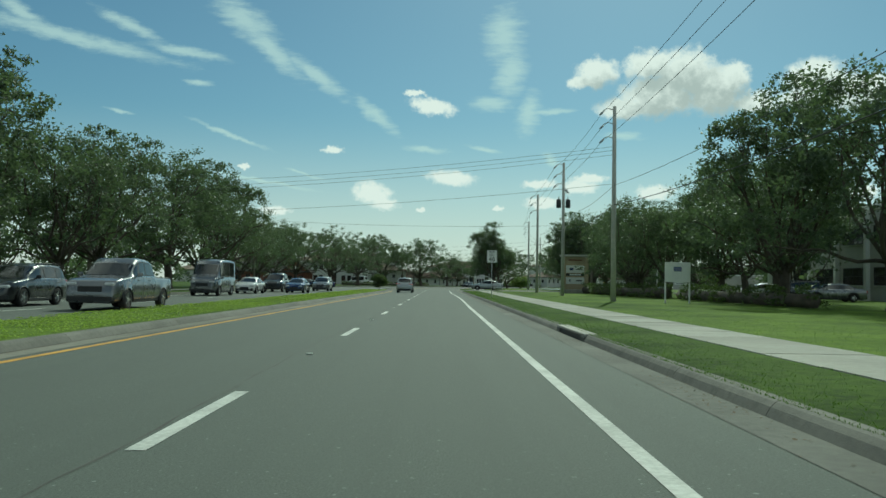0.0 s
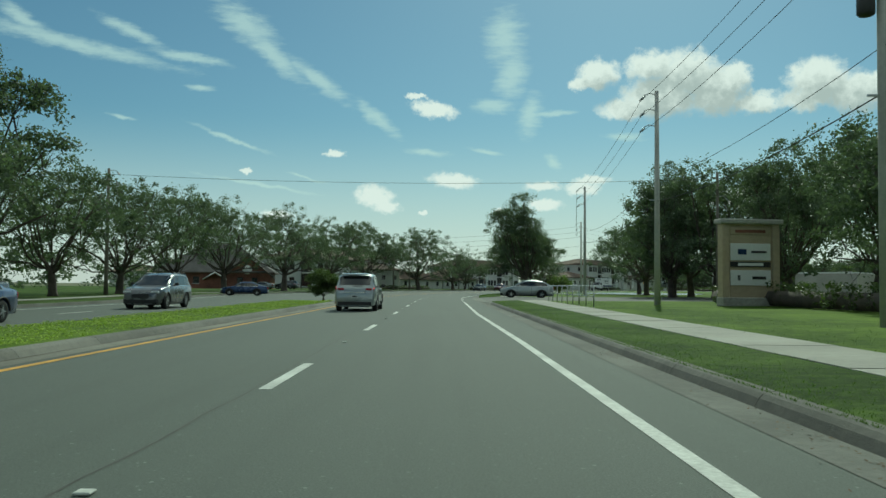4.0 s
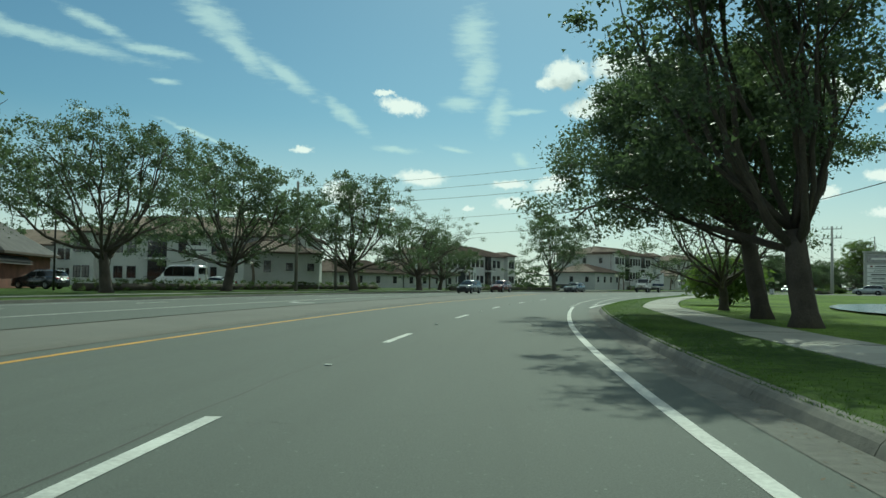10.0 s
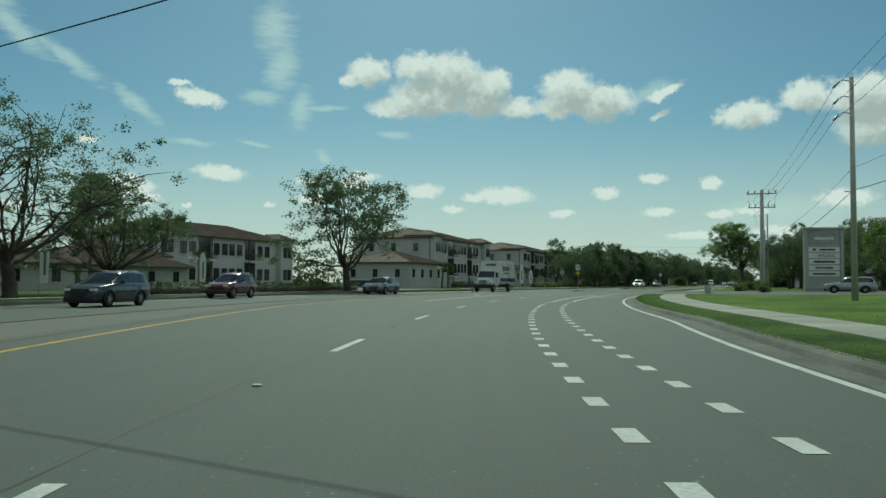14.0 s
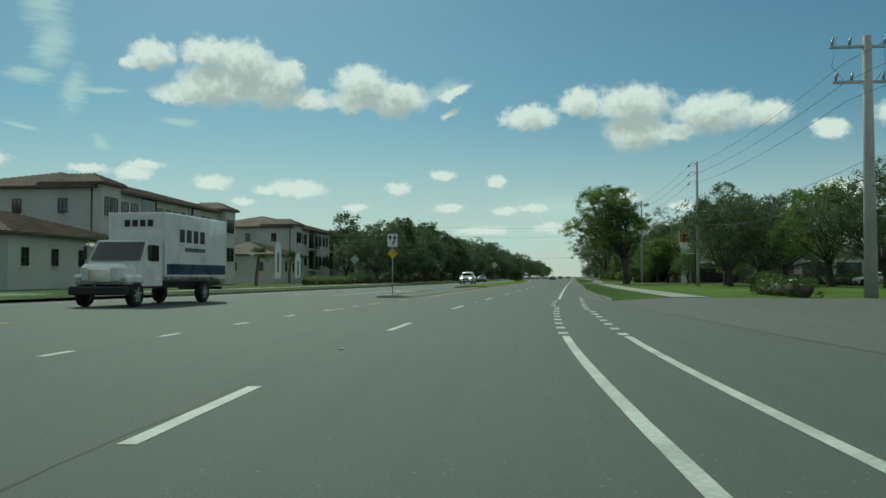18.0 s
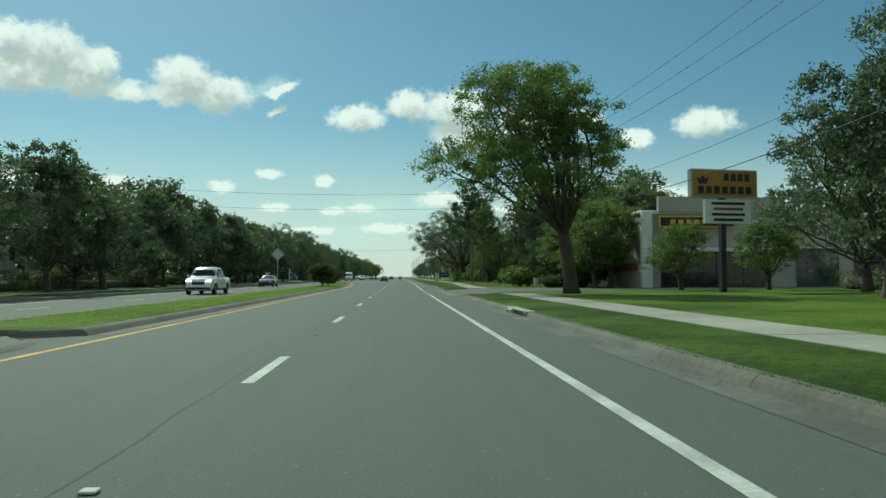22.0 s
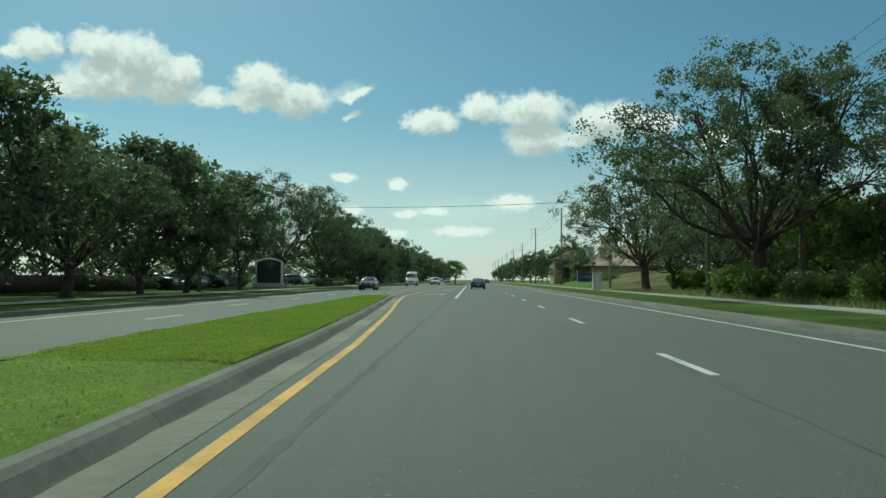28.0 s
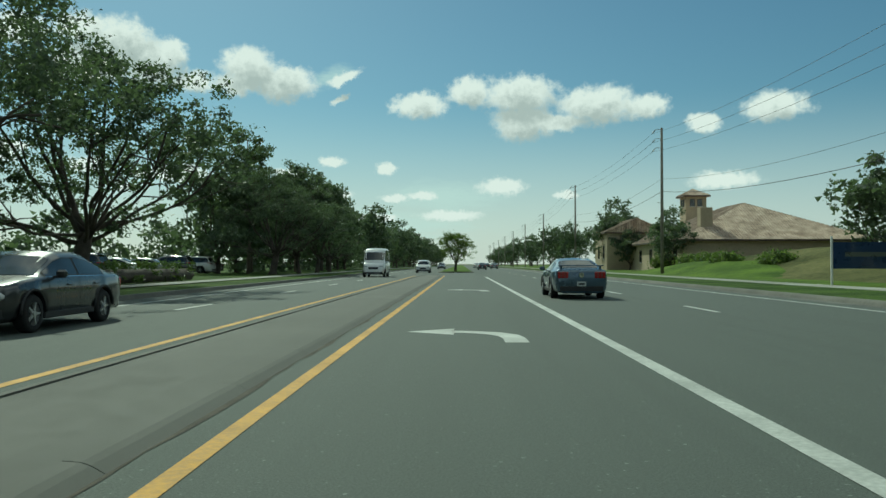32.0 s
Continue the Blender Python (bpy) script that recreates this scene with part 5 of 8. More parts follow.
for i in range(len(ext) - 1):
    a, b = ext[i], ext[i + 1]
    t_ = math.atan2(b[0] - a[0], b[1] - a[1])
    side = Vector((-math.cos(t_), math.sin(t_), 0))
    span = math.hypot(b[0] - a[0], b[1] - a[1])
    for k in range(3):
        za, zb = a[2] - 0.5 - 0.95 * k, b[2] - 0.5 - 0.95 * k
        tagged(new("power_line", cable(hang(Vector((a[0], a[1], za)) + side * 0.95, Vector((b[0], b[1], zb)) + side * 0.95, span * 0.012))), "thin black power line between the poles", "cable", "power lines")
    for k, (dz, r_) in enumerate(((5.2, 0.012), (6.5, 0.022))):
        tagged(new("telephone_line", cable(hang((a[0], a[1], a[2] - dz), (b[0], b[1], b[2] - dz), span * 0.016), r_)), "sagging black telephone cable between the poles", "cable", "telephone lines")

# The double-arm corner pole.
hp = thing("corner_pole", pose(76.6, 294.7, 0.1, 0, 0, -36), "tall concrete corner pole with two crossarms of switches", "utility pole", "utility poles")
part("shaft", tube_mesh("shaft", [([(0, 0, -0.2), (0, 0, 6), (0, 0, 12.6)], [0.32, 0.27, 0.2])], POLE_CONCRETE, 10), None, hp)
for z, half in ((12.1, 1.75), (10.4, 1.6)):
    arm = part("crossarm", box((2 * half, 0.13, 0.14), (0, 0, z), 0.02), STEEL, hp)
    for k in range(5):
        x = -half + 0.15 + k * (2 * half - 0.3) / 4
        part("insulator", tube_mesh("insulator", [([(x, 0, z + 0.06), (x, 0, z + 0.2), (x + 0.08, 0, z + 0.5)], [0.05, 0.085, 0.03])], INSULATOR, 8), None, arm)
for x0, z0, x1, z1 in ((-1.4, 12.2, -1.1, 10.5), (1.4, 12.2, 1.1, 10.5), (0.7, 12.2, 0.4, 10.5)):
    part("jumper", cable([Vector((x0, 0, z0 + 0.4)), Vector(((x0 + x1) / 2 + 0.35 * (1 if x0 > 0 else -1), 0.1, (z0 + z1) / 2 - 0.2)), Vector((x1, 0, z1))], 0.012), None, hp)

# Wires that cross the road.
CROSSINGS = [
    ((11.2, 54.1, 10.5), on(70, -28, 9.3)), ((11.2, 54.1, 10.25), on(70, -28, 8.8)), ((11.2, 54.1, 9.95), on(70, -28, 8.5)), ((11.2, 54.1, 8.0), on(70, -28, 6.8)), (on(129, 26, 10.8), on(127, -27, 10.6)),
    ((24.5, 210.6, 12.6), on(226, -28, 11.2)), ((24.5, 210.6, 11.6), on(226, -28, 10.2)), ((24.5, 210.6, 10.6), on(226, -28, 9.2)), ((24.5, 210.6, 8.9), on(238, -30, 8.4)), ((24.5, 210.6, 7.2), on(238, -30, 6.6)),
    (on(447.5, 18, 11.6), on(447, -26, 11.6)), (on(447.5, 18, 9.8), on(447, -26, 9.8)), (on(509.5, 12.5, 7.0), on(517, -24, 7.0)),
]
for a, b in CROSSINGS:
    tagged(new("crossing_line", cable(hang(a, b, 0.6), 0.011 if a[1] == 54.1 else 0.016)), "black cable crossing above the road", "cable", "crossing cables")
for s_, d_, h_ in ((70, -28, 9.8), (129, 26, 11.2), (127, -27, 11.0), (226, -28, 11.6), (238, -30, 8.8), (447.5, 18, 12.0), (447, -26, 12.0), (509.5, 12.5, 7.4), (517, -24, 7.4)):
    v = on(s_, d_)
    utility_pole(v.x, v.y, h_, -heading(s_) + 180, False, True, "weathered wooden utility pole among the trees")

# ---- buildings ----
def window_unit(parent, w_, h_, m, deep=0.06, mullion=True):
    """A framed window with glass panes and a sill, set on a wall whose outside looks along -y."""
    ring = []
    for y in (-deep / 2, deep / 2):
        for q in (0.0, 0.07):
            ring += [(a * (w_ / 2 - q), y, b * (h_ / 2 - q)) for a, b in ((-1, -1), (1, -1), (1, 1), (-1, 1))]
    faces = []
    for k in range(4):
        n = (k + 1) % 4
        faces += [(k, n, 4 + n, 4 + k), (8 + n, 8 + k, 12 + k, 12 + n), (n, k, 8 + k, 8 + n), (4 + k, 4 + n, 12 + n, 12 + k)]
    win = part("window", from_arrays("window", ring, faces, RAIL_DARK), None, parent)
    if mullion:
        part("mullion", box((0.045, deep * 0.8, h_ - 0.14), (0, 0, 0)), RAIL_DARK, win)
        part("glazing_bar", box((w_ - 0.14, deep * 0.7, 0.045), (0, 0, 0)), RAIL_DARK, win)
    win.matrix_basis = m
    part("pane", box((w_ - 0.12, 0.02, h_ - 0.12), (0, 0.015, 0)), WINDOW_GLASS, win)
    part("sill", box((w_ + 0.12, 0.12, 0.06), (0, -0.03, -h_ / 2 - 0.03)), TRIM_WHITE, win)
    return win


def hip_roof(parent, x0, x1, y0, y1, z0, rise, mat, over=0.6, gable=False, name="roof", rows=True):
    """A tiled hip roof over a rectangle, with a fascia and rows of barrel tiles."""
    x0, x1, y0, y1 = x0 - over, x1 + over, y0 - over, y1 + over
    w_, d_ = x1 - x0, y1 - y0
    if w_ >= d_:
        inset = 0.0 if gable else d_ / 2
        r0, r1 = (x0 + inset, (y0 + y1) / 2), (x1 - inset, (y0 + y1) / 2)
    else:
        inset = 0.0 if gable else w_ / 2
        r0, r1 = ((x0 + x1) / 2, y0 + inset), ((x0 + x1) / 2, y1 - inset)
    c = [(x0, y0, z0), (x1, y0, z0), (x1, y1, z0), (x0, y1, z0), (*r0, z0 + rise), (*r1, z0 + rise), (x0, y0, z0 - 0.22), (x1, y0, z0 - 0.22), (x1, y1, z0 - 0.22), (x0, y1, z0 - 0.22)]
    if w_ >= d_:
        faces = [(0, 1, 5, 4), (2, 3, 4, 5), (1, 2, 5), (3, 0, 4)]
    else:
        faces = [(1, 2, 5, 4), (3, 0, 4, 5), (0, 1, 4), (2, 3, 5)]
    roof = part(name, from_arrays(name, c, faces + [(9, 8, 7, 6)], mat), None, parent)
    part("fascia", from_arrays("fascia", c[:4] + c[6:], [(4, 5, 1, 0), (5, 6, 2, 1), (6, 7, 3, 2), (7, 4, 0, 3)], FASCIA), None, roof)
    if rows:
        ribs_v, ribs_f = [], []
        for f in faces:
            q = [Vector(c[i]) for i in f]
            eave0, eave1 = q[0], q[1]
            n = max(2, int((eave1 - eave0).length / 0.42))
            ridge = q[2:]
            nrm = (q[1] - q[0]).cross(q[2] - q[0]).normalized()
            for k in range(n + 1):
                t_ = k / n
                a = eave0.lerp(eave1, t_)
                if len(ridge) == 1:
                    up = (ridge[0] - eave0.lerp(eave1, 0.5))
                    b = a + up * (1 - abs(2 * t_ - 1))
                else:
                    along_eave = (eave1 - eave0).length
                    lo, hi = (ridge[1] - eave0).dot((eave1 - eave0).normalized()), (ridge[0] - eave0).dot((eave1 - eave0).normalized())
                    x = t_ * along_eave
                    up = ridge[1] - eave0 - (eave1 - eave0).normalized() * lo
                    f_ = min(1.0, x / lo if lo > 1e-3 else 1.0, (along_eave - x) / (along_eave - hi) if along_eave - hi > 1e-3 else 1.0)
                    b = a + up * max(0.0, f_)
                if (b - a).length < 0.2:
                    continue
                side = (eave1 - eave0).normalized() * 0.1
                base = len(ribs_v)
                ribs_v += [a - side, a + side, b + side, b - side, a + nrm * 0.09, b + nrm * 0.09]
                ribs_f += [(base, base + 4, base + 5, base + 3), (base + 4, base + 1, base + 2, base + 5), (base, base + 1, base + 4)]
        part("tiling", from_arrays("tiling", ribs_v, ribs_f, mat), None, roof)
    return roof


def balcony(parent, w_, deep, h_, m):
    slab = part("balcony", box((w_, deep, 0.18), (0, -deep / 2, 0), 0.02), TRIM_WHITE, parent)
    slab.matrix_basis = m
    rail = bmesh.new()
    cuboid(rail, (w_, 0.05, 0.06), (0, -deep + 0.04, 1.05))
    n = int(w_ / 0.16)
    for k in range(n + 1):
        cuboid(rail, (0.025, 0.025, 0.95), (-w_ / 2 + k * w_ / n, -deep + 0.04, 0.56))
    part("railing", rail, RAIL_DARK, slab)
    part("recess", box((w_ - 0.3, 0.04, h_ - 0.5), (0, -0.02, h_ / 2)), WINDOW_GLASS, slab, "dark sliding glass doors")
    return slab


def apartment_house(m, length, depth, eave, rise, floors, label, wing=0.0, wall=None, base=0.0, bays=6):
    """A stuccoed block of flats: y = 0 is the street front, x runs along it."""
    wall = wall or STUCCO
    h = thing("apartment_house", m, label, "apartment house", "apartment houses")
    shell = bmesh.new()
    cuboid(shell, (length, depth, eave), (length / 2, depth / 2, eave / 2))
    part("wall", shell, wall, h)
    for x in (0.9, length - 2.6):
        part("pavilion", box((3.4, 1.2, eave + 0.35), (x + 0.85, -0.4, (eave + 0.35) / 2)), wall, h)
    hip_roof(h, 0, length, 0, depth, eave, rise, ROOF_TILE)
    for x in (0.9, length - 2.6):
        hip_roof(h, x - 0.85, x + 2.55, -1.0, 4.5, eave + 0.35, 0.95, ROOF_TILE, 0.45, name="pavilion_roof")
    fh = (eave - base) / floors
    for f in range(floors):
        z = base + fh * (f + 0.5)
        for x in (1.0, length - 2.5):
            for k in (0.1, 1.35):
                window_unit(h, 1.05, 1.75, pose(x + k, -1.03, z))
        n = bays
        for k in range(n):
            x = 5.2 + (length - 10.4) * (k + 0.5) / n
            if k % 3 == 1:
                balcony(h, 3.0, 1.1, fh, pose(x, 0, base + fh * f + 0.15))
            else:
                window_unit(h, 1.3, 1.75, pose(x - 0.95, -0.03, z))
                window_unit(h, 1.3, 1.75, pose(x + 0.95, -0.03, z))
        for k in range(3):
            window_unit(h, 0.9, 1.4, pose(-0.03, depth * (k + 0.6) / 3.4, z, 0, 0, -90))
    for x in (0.05, length * 0.38, length * 0.66):
        part("downpipe", tube_mesh("downpipe", [([(x, -0.08, 0), (x, -0.08, eave)], [0.08, 0.08])], FASCIA, 6), None, h)
    if wing:
        low = part("wing", box((wing, depth * 0.8, 4.3), (-wing / 2 - 0.05, depth * 0.4 - 2.5, 2.15)), wall, h)
        hip_roof(h, -wing - 0.05, -0.05, -2.5, depth * 0.8 - 2.5, 4.3, 2.0, ROOF_TILE, 0.6, name="wing_roof")
        for k in range(4):
            window_unit(h, 0.9, 1.4, pose(-wing * (k + 0.5) / 4, -2.53, 2.5))
        for k in range(3):
            window_unit(h, 0.85, 1.3, pose(-wing - 0.08, -2.5 + depth * 0.8 * (k + 0.5) / 3, 2.5, 0, 0, -90))
    return h


def facing_road(s_, d_, z=0.15, turn=0.0):
    """A pose beyond the opposite lanes: x along the road, y away from it."""
    v = on(s_, d_, z)
    return pose(v.x, v.y, z, 0, 0, 90 - heading(s_) + turn)


apartment_house(pose(49.0, 350.4, 0.15, 0, 0, 90 - 36.6), 33, 15, 9.2, 2.2, 2, "white stucco flats of two tall storeys with brown tile roof", 15, base=2.0)
apartment_house(pose(84.5, 398.0, 0.15, 0, 0, 90 - 38.5), 36, 15, 9.2, 2.2, 2, "white stucco flats with balconies behind the trees", 14, base=2.0)
apartment_house(pose(-49.0, 266.0, 0.15, 0, 0, -2), 33.5, 15, 7.5, 3.2, 2, "white two-storey flats with dark windows and tile roof", 0, base=0.3, bays=5)
apartment_house(pose(-80.0, 279.0, 0.15, 0, 0, -2), 27, 13, 6.4, 2.7, 2, "white stucco flats with a low tiled wing", 12, base=0.3)
shed = thing("garage_wing", pose(-68.0, 263.0, 0.15, 0, 0, 0), "low white stucco wing with a small hip roof", "outbuilding")
part("wall", box((12.5, 9, 3.9), (6.25, 4.5, 1.95)), STUCCO, shed)
hip_roof(shed, 0, 12.5, 0, 9, 3.9, 1.7, ROOF_TILE, 0.6)
for k in range(3):
    window_unit(shed, 1.0, 1.3, pose(2.2 + 4.0 * k, -0.03, 2.2))
apartment_house(pose(4.0, 322.0, 0.15, 0, 0, 90 - 38), 32, 14, 7.6, 2.4, 2, "pale stucco flats with brown hip roofs", 10, base=0.3)
apartment_house(pose(113.0, 432.0, 0.15, 0, 0, 90 - 39), 34, 14, 8.6, 2.2, 2, "white stucco flats half hidden by trees", 10, base=1.0)
# Low white wing at the end of the first flats.
low = thing("garage_wing", pose(-21.2, 249.6, 0.15, 0, 0, 28), "low white stucco wing with a brown hip roof", "outbuilding")
part("wall", box((10, 13, 4.8), (5, 6.5, 2.4)), STUCCO, low)
hip_roof(low, 0, 10, 0, 13, 4.8, 1.9, ROOF_TILE, 0.6)
for k in range(3):
    window_unit(low, 0.9, 1.5 if k < 1 else 1.0, pose(3.0 + 2.9 * k, -0.03, 2.9))
for k in range(2):
    window_unit(low, 0.95, 1.35, pose(-0.03, 3 + 4.5 * k, 2.7, 0, 0, -90))

# Long low houses with dark hip roofs behind a fence, between the flats.
for x, y, l_ in ((-14.0, 286.0, 20), (-2.0, 304.0, 18)):
    hs = thing("bungalow", pose(x, y, 0.15, 0, 0, 90 - 36), "low bungalow with a grey-brown hip roof", "house", "bungalows")
    part("wall", box((l_, 10, 2.9), (l_ / 2, 5, 1.45)), STUCCO_GREY, hs)
    hip_roof(hs, 0, l_, 0, 10, 2.9, 2.3, ROOF_TILE, 0.7)
    for k in range(4):
        window_unit(hs, 1.1, 1.3, pose(l_ * (k + 0.5) / 4, -0.03, 1.6))

# Hall with a steep dark roof and a round plate on its gable.
hall = thing("church_hall", pose(-57.0, 215.5, 0.15, 0, 0, 9), "low brick hall with a steep dark roof and round plate", "church hall")
part("wall", box((21.5, 16, 3.4), (10.75, 8, 1.7)), BRICK, hall)
hip_roof(hall, 0, 21.5, 0, 16, 3.4, 6.2, ROOF_DARK, 0.8, rows=False)
gv = [(12.4, -0.4, 2.6), (21.6, -0.4, 2.6), (17.0, -0.4, 6.4)]
part("gable", from_arrays("gable", gv + [(x, 0.4, z) for x, y, z in gv], [(0, 1, 2), (5, 4, 3)], BRICK), None, hall)
ga, gb, gt = 11.9, 22.1, 17.0
part("gable_roof", from_arrays("gable_roof", [(ga, -1.1, 2.3), (gt, -1.1, 6.6), (gt, 8, 6.6), (ga, 8, 2.3), (gb, -1.1, 2.3), (gb, 8, 2.3), (ga, -1.1, 2.55), (gt, -1.1, 6.85), (gt, 8, 6.85), (ga, 8, 2.55), (gb, -1.1, 2.55), (gb, 8, 2.55)], [(0, 3, 2, 1), (1, 2, 5, 4), (6, 7, 8, 9), (7, 10, 11, 8), (0, 1, 7, 6), (1, 4, 10, 7)], ROOF_DARK), None, hall)
part("barge_board", tube_mesh("barge_board", [([(ga, -1.16, 2.4), (gt, -1.16, 6.72)], [0.1, 0.1]), ([(gt, -1.16, 6.72), (gb, -1.16, 2.4)], [0.1, 0.1])], FASCIA, 4), None, hall)
part("round_plate", tube_mesh("round_plate", [([(gt, -0.62, 3.9), (gt, -0.42, 3.9)], [0.9, 0.9])], TRIM_WHITE, 24), None, hall, "white round plate on the gable")
part("porch_gable", tube_mesh("porch_gable", [([(8.6, -1.3, 1.9), (10.9, -1.3, 3.3)], [0.12, 0.12]), ([(10.9, -1.3, 3.3), (13.2, -1.3, 1.9)], [0.12, 0.12])], TRIM_WHITE, 4), None, hall, "white edge of a small porch gable")
part("porch_roof", from_arrays("porch_roof", [(8.6, -1.2, 1.95), (10.9, -1.2, 3.35), (13.2, -1.2, 1.95), (8.6, 0.4, 1.95), (10.9, 0.4, 3.35), (13.2, 0.4, 1.95)], [(0, 1, 4, 3), (1, 2, 5, 4)], ROOF_DARK), None, hall)
for k in range(3):
    window_unit(hall, 1.2, 1.4, pose(2.0 + 2.6 * k, -0.03, 1.8))
for k in range(2):
    window_unit(hall, 1.1, 1.3, pose(15.6 + 2.8 * k, -0.45, 1.7))

# Tyre shop: its bay front looks back along the road, a red band runs down its roadside wall.
shop = thing("tyre_shop", along(416.5, 21.8, 0.2, 3), "cream flat-roofed tyre shop with dark service bays", "shop")
part("wall", box((52, 17, 6.2), (26, 8.5, 3.1), 0.04), STUCCO_CREAM_SHADED, shop)
part("parapet", box((52.3, 17.3, 0.3), (26, 8.5, 6.3), 0.05), TRIM_WHITE, shop)
part("raised_front", box((10.5, 0.5, 1.3), (6.6, -0.1, 6.95), 0.04), STUCCO_CREAM_SHADED, shop)
part("stripe", box((0.05, 15.0, 0.7), (-0.03, 8.4, 1.75)), BRICK, shop, "red painted band along the wall")
part("pilaster", box((0.9, 0.5, 6.3), (0.3, -0.2, 3.15), 0.04), TRIM_WHITE, shop)
front = part("shop_window", box((9.6, 0.08, 2.9), (6.4, -0.04, 1.5)), WINDOW_GLASS, shop, "dark wide shop window")
for k in range(5):
    part("mullion", box((0.08, 0.1, 2.9), (1.7 + 2.35 * k, -0.06, 1.5)), RAIL_DARK, front)
part("canopy", box((10.6, 1.2, 0.3), (6.4, -0.6, 3.15), 0.03), TRIM_WHITE, shop)
# Dark sheets on the wall stand for the shade inside the open bays.
for k in range(7):
    bay = part("bay_door", box((3.8, 0.08, 3.3), (15.4 + 5.2 * k, -0.04, 1.65)), WINDOW_GLASS, shop, "dark panel for the shade in an open bay")
    part("lintel", box((4.1, 0.14, 0.2), (15.4 + 5.2 * k, -0.07, 3.4)), TRIM_WHITE, bay)
    part("rails", box((3.8, 0.1, 0.06), (15.4 + 5.2 * k, -0.09, 1.6)), RAIL_DARK, bay)
nameplate = part("name_board", box((6.6, 0.12, 0.95), (4.6, -0.42, 5.5), 0.02), SIGN_YELLOW, shop, "yellow-framed name board")
part("name_panel", box((6.3, 0.04, 0.72), (4.6, -0.49, 5.5)), SIGN_BLACK, nameplate)
for k in range(7):
    part("letter_bar", box((0.42, 0.03, 0.34), (2.5 + 0.68 * k, -0.52, 5.5)), SIGN_YELLOW, nameplate)

annexe = thing("shop_annexe", along(326.0, 40.0, 0.2, -3), "long white flat-roofed workshop with dark bays", "workshop")
part("wall", box((16, 52, 5.2), (8, 26, 2.6), 0.04), STUCCO_CREAM_SHADED, annexe)
part("parapet", box((16.3, 52.3, 0.35), (8, 26, 5.3), 0.05), TRIM_WHITE, annexe)
# The workshop's bays are dark sheets too, in place of shaded openings.
for k in range(10):
    bay = part("bay_door", box((0.08, 3.5, 3.0), (-0.04, 3.2 + 5.1 * k, 1.5)), WINDOW_GLASS, annexe, "dark panel for the shade in an open bay")
    part("lintel", box((0.14, 3.8, 0.2), (-0.07, 3.2 + 5.1 * k, 3.1)), TRIM_WHITE, bay)

# Two-storey office behind the hedge, near side.
off = thing("office_block", along(60.0, 40.0, 0.2, 0), "grey two-storey office with dark window bands", "office")
part("wall", box((16, 34, 8.2), (8, 17, 4.1), 0.05), STUCCO_GREY, off)
part("parapet", box((16.4, 34.4, 0.5), (8, 17, 8.3), 0.05), TRIM_WHITE, off)
for f in range(2):
    for k in range(6):
        window_unit(off, 3.6, 1.6, pose(-0.04, 3.6 + 5.4 * k, 2.2 + 3.7 * f, 0, 0, -90))
        if f == 0:
            part("column", box((0.4, 0.4, 8.0), (-0.25, 0.6 + 5.5 * k, 4.0)), TRIM_WHITE, off)

# Restaurant with a buff tile roof, tower and arched porch.
res = thing("restaurant", along(636.0, 20.5, 0.2, 0), "tan stucco restaurant with buff tile roof and tower", "restaurant")
part("wall", box((24, 34, 4.2), (14, 18, 2.1)), STUCCO_TAN, res)
hip_roof(res, 2, 26, 1, 35, 4.2, 5.6, ROOF_TILE_LIGHT, 0.8)
part("tower", box((3.4, 3.4, 12.2), (11.5, 30.0, 6.1)), STUCCO_TAN, res)
hip_roof(res, 9.8, 13.2, 28.3, 31.7, 12.2, 1.2, ROOF_TILE_LIGHT, 0.55, name="tower_roof")
for k, (x, y, a) in enumerate(((11.5, 28.27, 0), (9.77, 30, -90))):
    window_unit(res, 0.8, 1.2, pose(x - 0.6 if a == 0 else x, y if a == 0 else y - 0.6, 11.0, 0, 0, a))
    window_unit(res, 0.8, 1.2, pose(x + 0.6 if a == 0 else x, y if a == 0 else y + 0.6, 11.0, 0, 0, a))
part("chimney", box((1.6, 1.6, 8.6), (6.0, 5.0, 4.3), 0.05), STUCCO_TAN, res)
part("gable_wing", box((10, 12, 6.4), (3.0, 40, 3.2)), STUCCO_TAN, res)
hip_roof(res, -2, 8, 34, 46, 6.4, 2.4, ROOF_TILE_LIGHT, 0.5, gable=True, name="gable_roof")
for k in range(4):
    window_unit(res, 1.5, 2.0, pose(1.96, 5 + 7 * k, 2.2, 0, 0, -90))
for k in range(2):
    window_unit(res, 1.3, 2.2, pose(-2.03, 37 + 5 * k, 3.0, 0, 0, -90))
mound = tagged(new("ground_bank", sweep_mesh("ground_bank", 590, 640, [(14, 0.12), (19, lambda s: 0.2 + 1.3 * max(0.0, math.sin((s - 590) / 50 * math.pi))), (30, lambda s: 0.2 + 1.5 * max(0.0, math.sin((s - 590) / 50 * math.pi))), (44, 0.12)], GRASS, 3, caps=False)), "gently raised green bank", "lawn", kind="structure")

